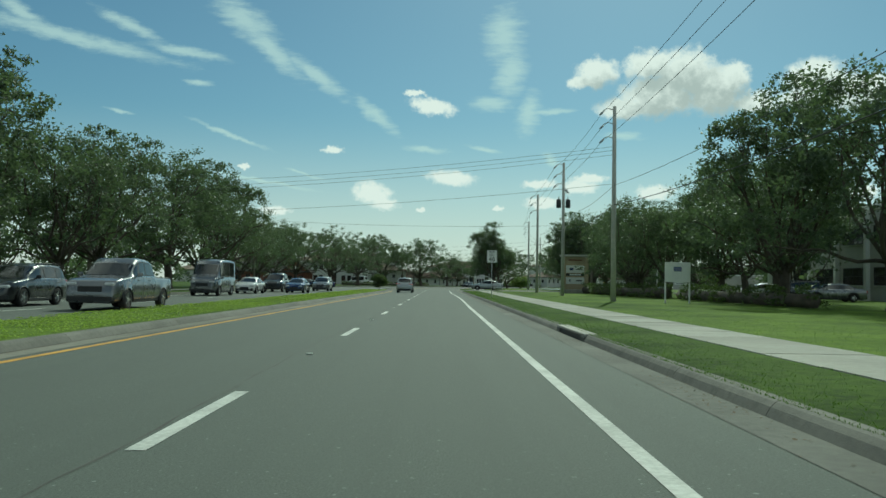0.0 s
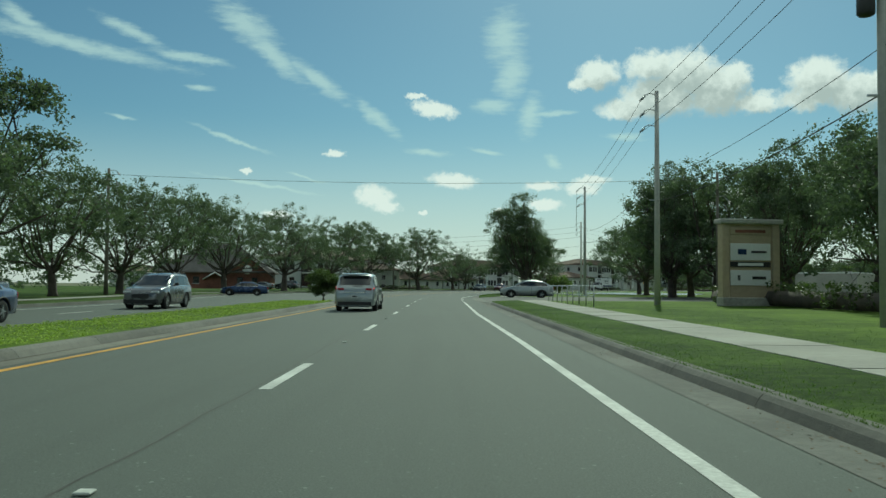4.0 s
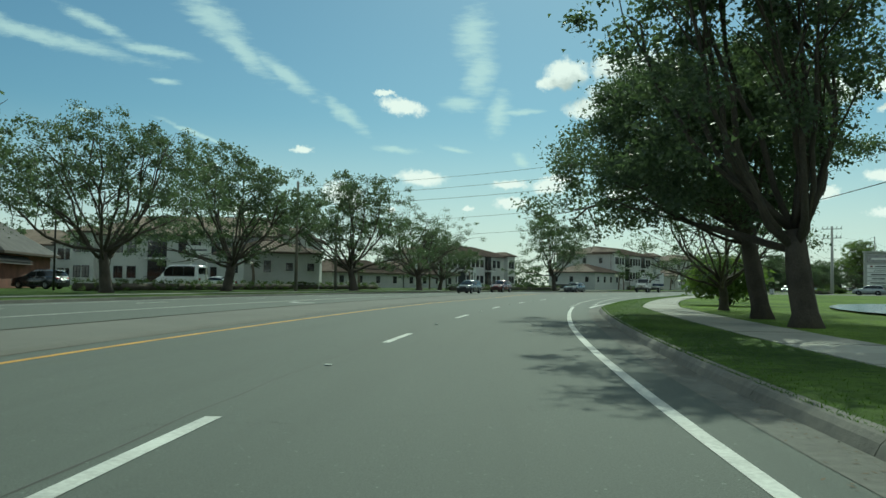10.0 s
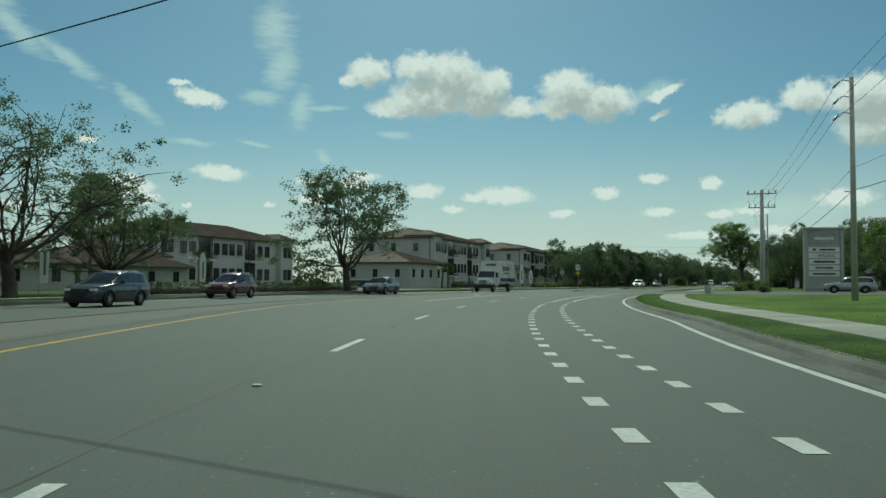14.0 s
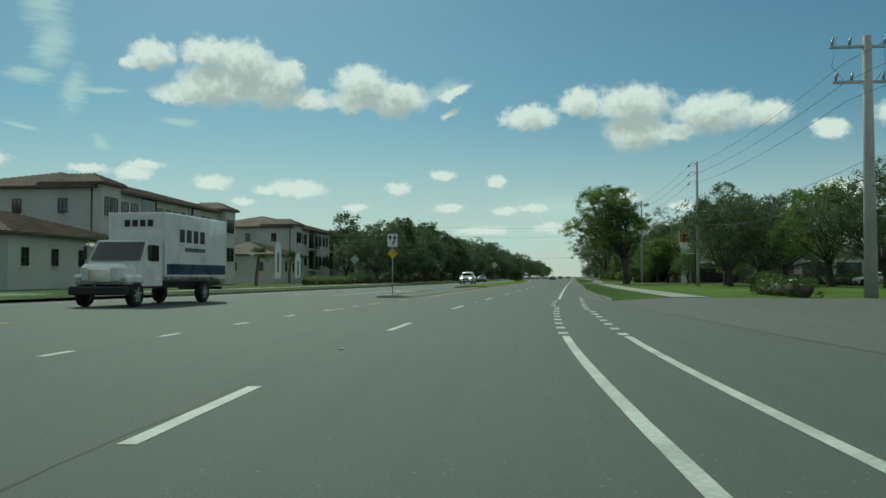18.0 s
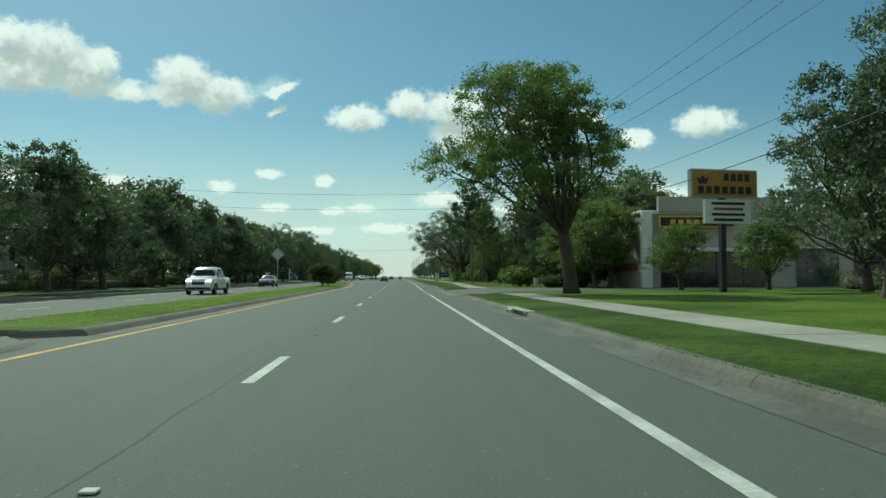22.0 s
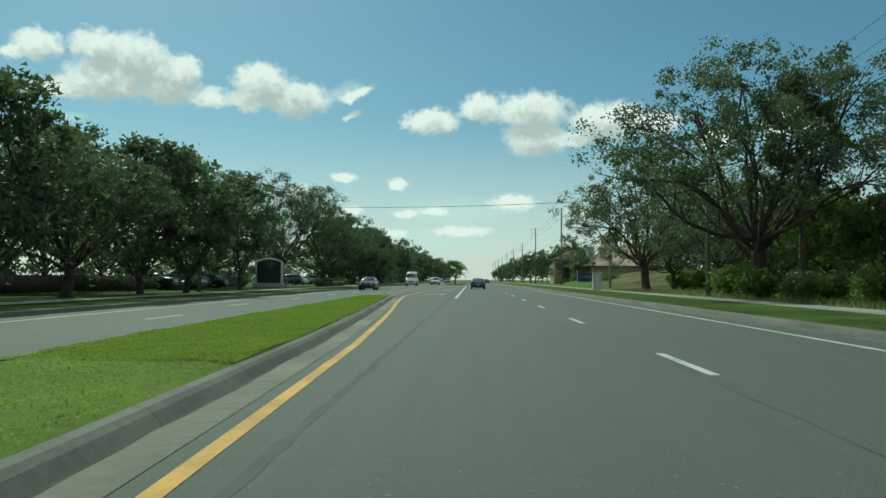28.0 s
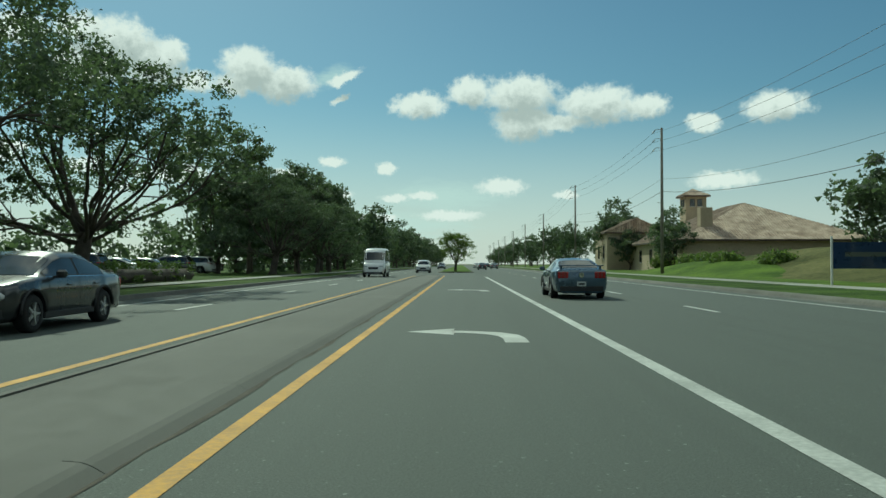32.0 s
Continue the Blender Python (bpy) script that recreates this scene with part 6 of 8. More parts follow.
# ---- vehicles ----
def wheel(parent, x, y, r, width, spokes=5, rim_mat=None, rim_part=0.68):
    """A tyre with rounded shoulders, and a spoked rim inside it."""
    side = 1 if x > 0 else -1
    seg = 28
    ring = [(0.62, -0.5), (0.8, -0.52), (0.95, -0.46), (1.0, -0.3), (1.0, 0.3), (0.95, 0.46), (0.8, 0.52), (0.62, 0.5)]
    verts, faces = [], []
    for k in range(seg):
        a = 2 * math.pi * k / seg
        for f, o in ring:
            verts.append((x + o * width, y + r * f * math.cos(a), r + r * f * math.sin(a)))
    n = len(ring)
    for k in range(seg):
        for j in range(n - 1):
            a, b = k * n + j, ((k + 1) % seg) * n + j
            faces.append((a, b, b + 1, a + 1))
    wh = part("wheel", from_arrays("wheel", verts, faces, TYRE, True), None, parent)
    bm = bmesh.new()
    out = x + side * width * 0.42
    rr = r * rim_part
    bmesh.ops.create_cone(bm, cap_ends=False, segments=28, radius1=rr, radius2=rr * 0.97, depth=width * 0.8, matrix=Matrix.Translation((x, y, r)) @ Matrix.Rotation(math.pi / 2, 4, "Y"))
    for k in range(spokes):
        for off in (-0.13, 0.13):
            a = 2 * math.pi * k / spokes + 0.3
            turn = Matrix.Rotation(a + off * 0.6, 4, "X")
            cuboid(bm, (0.035, rr * 0.1, rr * 0.92), (out, y, r), 0.0, turn @ Matrix.Translation((0, off * rr * 0.55, rr * 0.5)))
    bmesh.ops.create_cone(bm, cap_ends=True, segments=14, radius1=rr * 0.2, radius2=rr * 0.16, depth=0.07, matrix=Matrix.Translation((out, y, r)) @ Matrix.Rotation(math.pi / 2, 4, "Y"))
    part("rim", bm, rim_mat or RIM, wh)
    disc = bmesh.new()
    bmesh.ops.create_cone(disc, cap_ends=True, segments=24, radius1=rr * 0.98, radius2=rr * 0.98, depth=0.02, matrix=Matrix.Translation((x - side * width * 0.1, y, r)) @ Matrix.Rotation(math.pi / 2, 4, "Y"))
    part("brake_disc", disc, DARK_METAL, wh)
    return wh


def shell(name, stations, mat, arches, base, parent, half_ring, label=""):
    """A body shell lofted along y: stations give (y, half width, top); wheel arches are cut into its lower edge."""
    ys = sorted(set([round(q, 3) for q in np.arange(stations[0][0], stations[-1][0] + 1e-6, 0.075)] + [stations[-1][0]]))
    sy, sw, st = ([q[i] for q in stations] for i in range(3))
    verts, faces = [], []
    n = 2 * len(half_ring)
    for y in ys:
        w_, top = float(np.interp(y, sy, sw)), float(np.interp(y, sy, st))
        low = base
        for yw, rad in arches:
            if abs(y - yw) < rad:
                low = max(low, 0.34 + math.sqrt(rad * rad - (y - yw) ** 2) * 0.98)
        low = min(low, top - 0.12)
        right = []
        for fx, fz in half_ring:
            z = base + fz * (top - base)
            right.append((fx * w_, y, max(z, low + 0.02 * fz)))
        verts += [(-x, yy, z) for x, yy, z in right] + right[::-1]
    for i in range(len(ys) - 1):
        for k in range(n - 1):
            a = i * n + k
            faces.append((a, a + 1, a + n + 1, a + n))
    faces.append(tuple(range(n))[::-1])
    faces.append(tuple(range((len(ys) - 1) * n, len(ys) * n)))
    me = from_arrays(name, verts, [f[::-1] for f in faces], mat, True)
    return part(name, me, None, parent, label)


RING = [(0.9, 0.0), (0.97, 0.12), (1.0, 0.34), (0.985, 0.6), (0.965, 0.78), (0.93, 0.92), (0.84, 0.985), (0.5, 1.03), (0.0, 1.045)]


# Side views of the bodies: roof line and half width by distance along the car, for a base length, height and width.
PROFILES = {
    "suv": (4.86, 1.76, 0.96, [(-2.43, 0.66), (-2.41, 0.8), (-2.37, 0.96), (-2.32, 1.08), (-2.26, 1.14), (-1.98, 1.64), (-1.75, 1.715), (-1.2, 1.75), (-0.5, 1.76), (0.0, 1.72), (0.35, 1.64), (0.75, 1.4), (1.18, 1.12), (1.6, 1.07), (2.1, 0.99), (2.3, 0.9), (2.4, 0.74), (2.43, 0.6)],
            [(-2.43, 0.8), (-2.36, 0.87), (-2.2, 0.92), (-1.8, 0.95), (-1.2, 0.96), (1.2, 0.96), (1.8, 0.94), (2.15, 0.87), (2.35, 0.76), (2.43, 0.62)], (0.7, 1.1), [(-2.02, -1.32, 0.0), (-1.26, -0.28, 0.0), (-0.2, 0.98, 0.0)], (-2.23, -2.0), (0.4, 1.14)),
    "sedan": (4.75, 1.45, 0.915, [(-2.375, 0.62), (-2.36, 0.86), (-2.3, 0.98), (-2.2, 1.02), (-1.7, 1.06), (-1.35, 1.22), (-0.98, 1.38), (-0.5, 1.45), (0.15, 1.44), (0.45, 1.37), (0.85, 1.16), (1.22, 0.98), (1.7, 0.93), (2.15, 0.85), (2.32, 0.72), (2.375, 0.56)],
              [(-2.375, 0.7), (-2.3, 0.8), (-2.0, 0.87), (-1.4, 0.905), (1.4, 0.915), (1.9, 0.88), (2.2, 0.78), (2.375, 0.6)], (0.6, 0.95), [(-1.35, -0.3, 0.0), (-0.22, 0.98, 0.0)], (-1.64, -1.02), (0.5, 1.18)),
    "crossover": (4.77, 1.66, 0.95, [(-2.385, 0.66), (-2.37, 0.88), (-2.3, 1.06), (-2.1, 1.2), (-1.75, 1.42), (-1.35, 1.56), (-0.7, 1.65), (-0.15, 1.66), (0.25, 1.6), (0.7, 1.4), (1.2, 1.09), (1.7, 1.02), (2.1, 0.93), (2.29, 0.82), (2.37, 0.68), (2.385, 0.54)],
                  [(-2.385, 0.74), (-2.3, 0.85), (-2.0, 0.92), (-1.4, 0.95), (1.3, 0.95), (1.8, 0.92), (2.15, 0.84), (2.33, 0.72), (2.385, 0.58)], (0.66, 1.07), [(-1.72, -1.12, 0.0), (-1.06, -0.2, 0.0), (-0.13, 0.98, 0.0)], (-2.06, -1.4), (0.32, 1.14)),
    "pickup": (5.8, 1.95, 1.01, [(-2.9, 0.66), (-2.88, 1.08), (-2.8, 1.2), (-1.4, 1.21), (-1.02, 1.22), (-0.95, 1.3), (-0.84, 1.82), (-0.5, 1.92), (0.2, 1.95), (0.62, 1.92), (0.9, 1.78), (1.42, 1.28), (1.7, 1.22), (2.4, 1.16), (2.72, 1.08), (2.86, 0.9), (2.9, 0.6)],
               [(-2.9, 0.94), (-2.7, 0.99), (-1.5, 1.0), (1.6, 1.01), (2.3, 0.98), (2.65, 0.92), (2.9, 0.82)], (0.74, 1.22), [(-0.8, 0.05, 0.0), (0.11, 1.18, 0.0)], (-0.93, -0.86), (0.95, 1.4)),
    "van": (5.6, 2.65, 1.0, [(-2.8, 0.6), (-2.78, 1.4), (-2.74, 2.45), (-2.55, 2.6), (-1.5, 2.65), (0.6, 2.64), (1.05, 2.52), (1.35, 2.3), (1.98, 1.5), (2.12, 1.34), (2.5, 1.2), (2.72, 1.02), (2.79, 0.8), (2.8, 0.56)],
            [(-2.8, 0.95), (-2.6, 1.0), (1.4, 1.0), (2.1, 0.95), (2.55, 0.86), (2.8, 0.72)], (0.84, 1.35), [(-2.3, -1.0, 0.0), (-0.9, 0.35, 0.0), (0.45, 1.5, 0.0)], (-2.772, -2.745), (1.38, 1.95)),
    "coupe": (4.77, 1.41, 0.94, [(-2.385, 0.66), (-2.37, 0.9), (-2.32, 1.0), (-2.2, 1.03), (-1.72, 1.05), (-1.4, 1.18), (-0.95, 1.34), (-0.45, 1.41), (0.0, 1.4), (0.3, 1.32), (0.65, 1.14), (0.98, 1.0), (1.6, 0.97), (2.1, 0.89), (2.32, 0.74), (2.385, 0.55)],
              [(-2.385, 0.78), (-2.3, 0.86), (-2.0, 0.92), (-1.4, 0.94), (0.0, 0.92), (1.4, 0.935), (1.9, 0.9), (2.2, 0.82), (2.385, 0.64)], (0.6, 0.97), [(-1.2, -0.72, 0.0), (-0.6, 0.78, 0.0)], (-1.66, -1.0), (0.35, 0.94)),
}


def lofted_body(v, prof, length, width, height, paint, arches, clear):
    """Body and cabin in one loft, with windows set a few millimetres proud of it."""
    l0, h0, w0, roof, wide, (cab, belt), sides, rear, front = PROFILES[prof]
    ky, kz, kx = length / l0, height / h0, width / 2 / w0
    ry_, rz_ = [a for a, _ in roof], [b for _, b in roof]
    wy_, wx_ = [a for a, _ in wide], [b for _, b in wide]

    def ring(y):
        top, w_ = float(np.interp(y, ry_, rz_)), float(np.interp(y, wy_, wx_))
        c = min(1.0, max(0.0, (top - belt - 0.02) / 0.4))
        b = min(belt, top - 0.03)
        pts = [(0.8 * w_, clear), (0.94 * w_, clear + 0.07), (w_, min(0.52, b - 0.12)), (0.995 * w_, min(0.74, b - 0.08)), (0.975 * w_, b - 0.05), (0.94 * w_, b),
               (0.86 * w_ + c * (cab + 0.06 - 0.86 * w_), top - 0.015 - 0.09 * c), (0.55 * w_ + c * (cab * 0.9 - 0.55 * w_), top - 0.004 - 0.02 * c), (0.0, top)]
        low = clear
        for yw, rad in arches:
            if abs(y * ky - yw) < rad:
                low = max(low, 0.34 + math.sqrt(rad * rad - (y * ky - yw) ** 2) * 0.98)
        return [Vector((x * kx, y * ky, max(z * kz if i > 1 else z, min(low, b - 0.1) + 0.01 * i))) for i, (x, z) in enumerate(pts)]

    ys = sorted(set([round(a, 3) for a in np.arange(ry_[0], ry_[-1], 0.07)] + ry_))
    verts, n = [], 17
    for y in ys:
        r = ring(y)
        verts += [Vector((-q.x, q.y, q.z)) for q in r] + r[-2::-1]
    faces = [(i * n + k, (i + 1) * n + k, (i + 1) * n + k + 1, i * n + k + 1) for i in range(len(ys) - 1) for k in range(n - 1)]
    faces += [tuple(range(n)), tuple(range((len(ys) - 1) * n, len(ys) * n))[::-1]]
    part("body", from_arrays("body", verts, faces, paint, True), None, v)

    def spot(y, u):
        r = ring(y)
        k = min(7, int(u))
        return r[k].lerp(r[k + 1], u - k)

    def panel(name_, y0, y1, u0, u1, mat, label="", sign=1, both=False, ny=9, nu=4, skew=0.0, out=0.007):
        us = [u0 + (u1 - u0) * j / nu for j in range(nu + 1)]
        rows = []
        for i in range(ny + 1):
            row = []
            for u in us:
                y = y0 + (y1 - y0) * i / ny + skew * (u - u0) / (u1 - u0)
                q = spot(y, u)
                e = 0.02
                nrm = (spot(y + e, u) - spot(y - e, u)).cross(spot(y, min(7.999, u + 0.05)) - spot(y, u - 0.05))
                nrm.normalize()
                if nrm.x * 1.0 + nrm.z * 0.6 < 0:
                    nrm = -nrm
                row.append(q + nrm * out)
            if both:
                row = row + [Vector((-q.x, q.y, q.z)) for q in row[::-1]]
            rows.append([Vector((sign * q.x, q.y, q.z)) for q in row])
        m_ = len(rows[0])
        f_ = [(i * m_ + j, i * m_ + j + 1, (i + 1) * m_ + j + 1, (i + 1) * m_ + j) for i in range(ny) for j in range(m_ - 1)]
        return part(name_, from_arrays(name_, [q for row in rows for q in row], f_, mat, True), None, v, label)

    panel("rear_window", rear[0], rear[1], 6.45, 7.99, CAR_GLASS, "dark tinted rear window", both=True)
    panel("windscreen", front[0], front[1], 6.25, 7.99, CAR_GLASS, "dark tinted windscreen", both=True)
    for sgn in (-1, 1):
        panel("window_surround", sides[0][0] - 0.05, sides[-1][1] + 0.05, 5.03, 5.93, CAR_TRIM, "black window surround", sgn, ny=24, out=0.004)
        panel("belt_strip", sides[0][0] - 0.05, sides[-1][1] + 0.05, 4.96, 5.05, CHROME, "bright strip under the windows", sgn, ny=24, nu=1, out=0.008)
        for y0, y1, _ in sides:
            panel("side_window", y0, y1, 5.1, 5.88, CAR_GLASS, "dark tinted side window", sgn, skew=0.0)
    return panel


def vehicle(m, label, category, paint, length, width, height, belt, wheelbase, wheel_r, hood, cabin, name="car", deck=None, rails=False, group="", lit_tail=False, lit_head=False, clear=0.22, spokes=5, tail="block", front_drop=0.14, rear_drop=0.04, arch=None, rim_mat=None, rear_spoiler=False, trim=True, profile=""):
    """A car: hood and deck heights, and cabin = (base rear, base front, roof rear, roof front) along y; the front looks along +y."""
    v = thing(name, m, label, category, group)
    half, hl = width / 2, length / 2
    br, bf, rr, rf = cabin
    deck = belt if deck is None else deck
    fy, ry = hl - (length - wheelbase) * 0.46, -hl + (length - wheelbase) * 0.54
    arch = arch or wheel_r + 0.075
    st = [(-hl, half * 0.86, deck - 0.3 - rear_drop), (-hl + 0.05, half * 0.92, deck - 0.1 - rear_drop), (-hl + 0.22, half * 0.97, deck - rear_drop), (br, half, deck if deck < belt else belt), (br + 0.15, half, belt), (bf - 0.5, half, belt - 0.01), (bf, half * 0.99, hood + 0.02), (hl - 0.5, half * 0.95, hood - front_drop * 0.45), (hl - 0.18, half * 0.88, hood - front_drop), (hl - 0.04, half * 0.8, hood - front_drop - 0.16), (hl, half * 0.74, hood - front_drop - 0.32)]
    part("underbody", box((width * 0.62, length * 0.9, 0.3), (0, 0, clear + 0.12)), CAR_TRIM, v)
    wb, wr = half * 0.93, half * 0.74
    prof = profile or ("coupe" if name == "coupe" else tail)
    panel = None
    if name in ("suv", "sedan", "coupe", "pickup", "van"):
        panel = lofted_body(v, prof, length, width, height, paint, [(fy, arch), (ry, arch)], clear)
    else:
        shell("body", st, paint, [(fy, arch), (ry, arch)], clear, v, RING)
        # cabin
        wb, wr = half * 0.93, half * 0.74
        base = [(-wb, br, belt - 0.03), (wb, br, belt - 0.03), (wb, bf, belt - 0.05), (-wb, bf, belt - 0.05)]
        top = [(-wr, rr, height - 0.1), (wr, rr, height - 0.1), (wr, rf, height - 0.09), (-wr, rf, height - 0.09)]
        part("cabin", from_arrays("cabin", base + top, [(0, 1, 5, 4), (1, 2, 6, 5), (2, 3, 7, 6), (3, 0, 4, 7)], paint), None, v)
        q = [Vector(p_) for p_ in base + top]

        def pane(name_, quad, u0, u1, v0, v1):
            """A window set 5 mm proud on one face of the cabin: u along its lower edge, v up."""
            lo0, lo1, hi1, hi0 = quad
            nrm = (lo1 - lo0).cross(hi0 - lo0).normalized() * 0.006
            spot = lambda u, w2: (lo0.lerp(lo1, u)).lerp(hi0.lerp(hi1, u), w2) + nrm
            cs = [spot(u0, v0), spot(u1, v0), spot(u1, v0 + (v1 - v0) * 0.8), spot(u1 + (u0 - u1) * 0.08, v1), spot(u0 + (u1 - u0) * 0.08, v1), spot(u0, v0 + (v1 - v0) * 0.8)]
            part(name_, from_arrays(name_, cs, [tuple(range(6))], CAR_GLASS), None, v, "dark tinted glass")

        pane("rear_window", (q[0], q[1], q[5], q[4]), 0.07, 0.93, 0.14, 0.93)
        pane("windscreen", (q[2], q[3], q[7], q[6]), 0.05, 0.95, 0.06, 0.95)
        long_ = rf - rr > 1.2
        cuts = ((0.07, 0.29), (0.33, 0.6), (0.63, 0.93)) if tail == "suv" and long_ else ((0.1, 0.48), (0.52, 0.92)) if long_ else ((0.2, 0.92),)
        for u0, u1 in cuts:
            pane("side_window", (q[1], q[2], q[6], q[5]), u0, u1, 0.14, 0.93)
            pane("side_window", (q[3], q[0], q[4], q[7]), 1 - u1, 1 - u0, 0.14, 0.93)
        rows = []
        for k in range(9):
            t_ = k / 8
            y = rr + (rf - rr) * t_
            crown = math.sin(math.pi * (0.12 + 0.76 * t_)) ** 0.6
            rows.append([(-wr * 1.02, y, height - 0.115), (-wr * 0.98, y, height - 0.06 - 0.02 * (1 - crown)), (-wr * 0.7, y, height - 0.02 - 0.04 * (1 - crown)), (0, y, height - 0.04 * (1 - crown)), (wr * 0.7, y, height - 0.02 - 0.04 * (1 - crown)), (wr * 0.98, y, height - 0.06 - 0.02 * (1 - crown)), (wr * 1.02, y, height - 0.115)])
        rv = [q for row in rows for q in row]
        rfaces = [(i * 7 + j, i * 7 + j + 1, i * 7 + j + 8, i * 7 + j + 7) for i in range(8) for j in range(6)]
        part("roof", from_arrays("roof", rv, rfaces, paint, True), None, v)
    # lower trim and bumpers
    if trim:
        for yy, nm in ((hl - 0.16, "front_bumper"), (-hl + 0.16, "rear_bumper")):
            part(nm, box((width * 0.82, 0.34, 0.24), (0, yy, clear + 0.14), 0.05), CAR_TRIM, v)
        for sgn in (-1, 1):
            part("sill", box((0.06, wheelbase - 2 * arch, 0.13), (sgn * half * 0.93, (fy + ry) / 2, clear + 0.07), 0.02), CAR_TRIM, v)
    for yw in (fy, ry):
        for sgn in (-1, 1):
            pts = [(sgn * half * 0.975, yw + (arch + 0.01) * math.cos(a), 0.34 + (arch + 0.01) * 0.98 * math.sin(a)) for a in [math.pi * k / 14 for k in range(15)]]
            part("arch_trim", tube_mesh("arch_trim", [(pts, [0.03] * 15)], CAR_TRIM if trim else paint, 5), None, v)
            wheel(v, sgn * (half - 0.13), yw, wheel_r, 0.23, spokes, rim_mat)
            part("wheel_well", box((0.34, arch * 1.9, arch * 0.9), (sgn * (half - 0.32), yw, 0.34 + arch * 0.42)), SIGN_BLACK, v)
    # lamps, grille, plate, mirrors, handles
    lamp_z = deck - 0.17 if tail == "suv" else deck - 0.2
    for sgn in (-1, 1):
        part("head_lamp", box((0.36, 0.3, 0.13), (sgn * half * 0.66, hl - 0.17, hood - front_drop - 0.13), 0.04), HEAD_LIT if lit_head else LAMP_CLEAR, v)
        if tail == "suv":
            if panel:
                lamp = panel("tail_lamp", -2.35, -2.02, 3.95, 4.9, LAMP_RED, "red wrap-round tail lamp", sgn, out=0.012)
                rear_lamp = panel("rear_lamp", -2.368, -2.33, 5.75, 6.95, LAMP_RED, "red tailgate lamp", sgn, out=0.012, ny=3)
                panel("reverse_lamp", -2.402, -2.38, 5.9, 6.85, LAMP_CLEAR, "clear reversing lamp", sgn, out=0.012, ny=2)
                if lit_tail:
                    lit = panel("brake_light", -2.33, -2.23, 4.4, 4.72, LAMP_LIT, "lit red brake light", sgn, out=0.016, ny=3)
            else:
                lamp = part("tail_lamp", box((0.5, 0.22, 0.17), (sgn * half * 0.73, -hl + 0.13, lamp_z), 0.04), LAMP_RED, v, "red wrap-round tail lamp")
        else:
            lamp = part("tail_lamp", box((0.36, 0.1, 0.22), (sgn * half * 0.66, -hl + 0.035, lamp_z), 0.02), LAMP_RED, v, "red three-bar tail lamp")
            for k in (-1, 1):
                part("lamp_bar", box((0.015, 0.11, 0.22), (sgn * half * 0.66 + k * 0.065, -hl + 0.032, lamp_z)), CAR_TRIM, lamp)
        mir = part("mirror", box((0.2, 0.11, 0.15), (sgn * (half + 0.1), bf - 0.42, belt + 0.06), 0.04), paint if tail != "suv" else CAR_TRIM, v)
        part("mirror_arm", box((0.12, 0.05, 0.04), (sgn * (half + 0.0), bf - 0.42, belt + 0.0)), CAR_TRIM, mir)
        for yy in ((br + bf) / 2 - 0.62, (br + bf) / 2 + 0.5)[(0 if rf - rr > 1.2 else 1):]:
            part("door_handle", box((0.05, 0.19, 0.035), (sgn * half * 0.985, yy, belt - 0.14), 0.012), CHROME if tail == "suv" else paint, v)
        for yy in ((br + bf) / 2 + 0.08, (br + bf) / 2 - 0.95, bf - 0.2)[:(3 if rf - rr > 1.2 else 1)]:
            if panel:
                panel("door_gap", yy / length * PROFILES[prof][0] - 0.007, yy / length * PROFILES[prof][0] + 0.007, 1.2, 4.9, SIGN_BLACK, "", sgn, ny=1, out=0.004)
            else:
                part("door_gap", box((0.012, 0.014, belt - clear - 0.25), (sgn * half * 0.99, yy, (belt + clear) / 2 + 0.06)), SIGN_BLACK, v)
    part("grille", box((width * 0.42, 0.08, 0.2), (0, hl - 0.03, hood - front_drop - 0.3), 0.02), CAR_TRIM, v)
    plate = part("number_plate", box((0.31, 0.02, 0.16), (0, -hl - 0.01, deck - 0.42 if tail == "suv" else deck - 0.5), 0.005), PLATE, v, "pale number plate with a dark bar")
    part("plate_bar", box((0.2, 0.008, 0.06), (0, -hl - 0.022, deck - 0.42 if tail == "suv" else deck - 0.5)), SIGN_BLACK, plate)
    if rails:
        for sgn in (-1, 1):
            pts = [(sgn * wr * 0.93, rr + 0.12, height - 0.05), (sgn * wr * 0.93, rr + 0.25, height - 0.005), (sgn * wr * 0.93, rf - 0.35, height - 0.01), (sgn * wr * 0.93, rf - 0.15, height - 0.05)]
            part("roof_rail", tube_mesh("roof_rail", [(pts, [0.022] * 4)], CAR_TRIM, 6), None, v)
    if rear_spoiler:
        part("spoiler", box((width * 0.82, 0.2, 0.035), (0, -hl + 0.22, deck + 0.12), 0.015), paint, v)
        for sgn in (-1, 1):
            part("spoiler_foot", box((0.08, 0.12, 0.14), (sgn * half * 0.7, -hl + 0.24, deck + 0.04), 0.01), paint, v)
        badge = bmesh.new()
        bmesh.ops.create_cone(badge, cap_ends=True, segments=20, radius1=0.1, radius2=0.09, depth=0.03, matrix=Matrix.Translation((0, -hl - 0.005, deck - 0.2)) @ Matrix.Rotation(math.pi / 2, 4, "X"))
        part("badge", badge, CHROME, v, "round metal boot badge")
    if tail == "suv":
        part("rear_window_spoiler", box((wr * 1.75, 0.3, 0.045), (0, -hl * 0.845, height - 0.075), 0.02, Matrix.Rotation(radians(6), 4, "X")), paint, v)
        part("tailgate_strip", box((width * 0.5, 0.03, 0.04), (0, -hl + 0.03, 0.86), 0.01), CHROME, v)
        part("wiper", box((0.5, 0.03, 0.025), (0.1, -hl + 0.15, belt + 0.1)), CAR_TRIM, v)
    return v


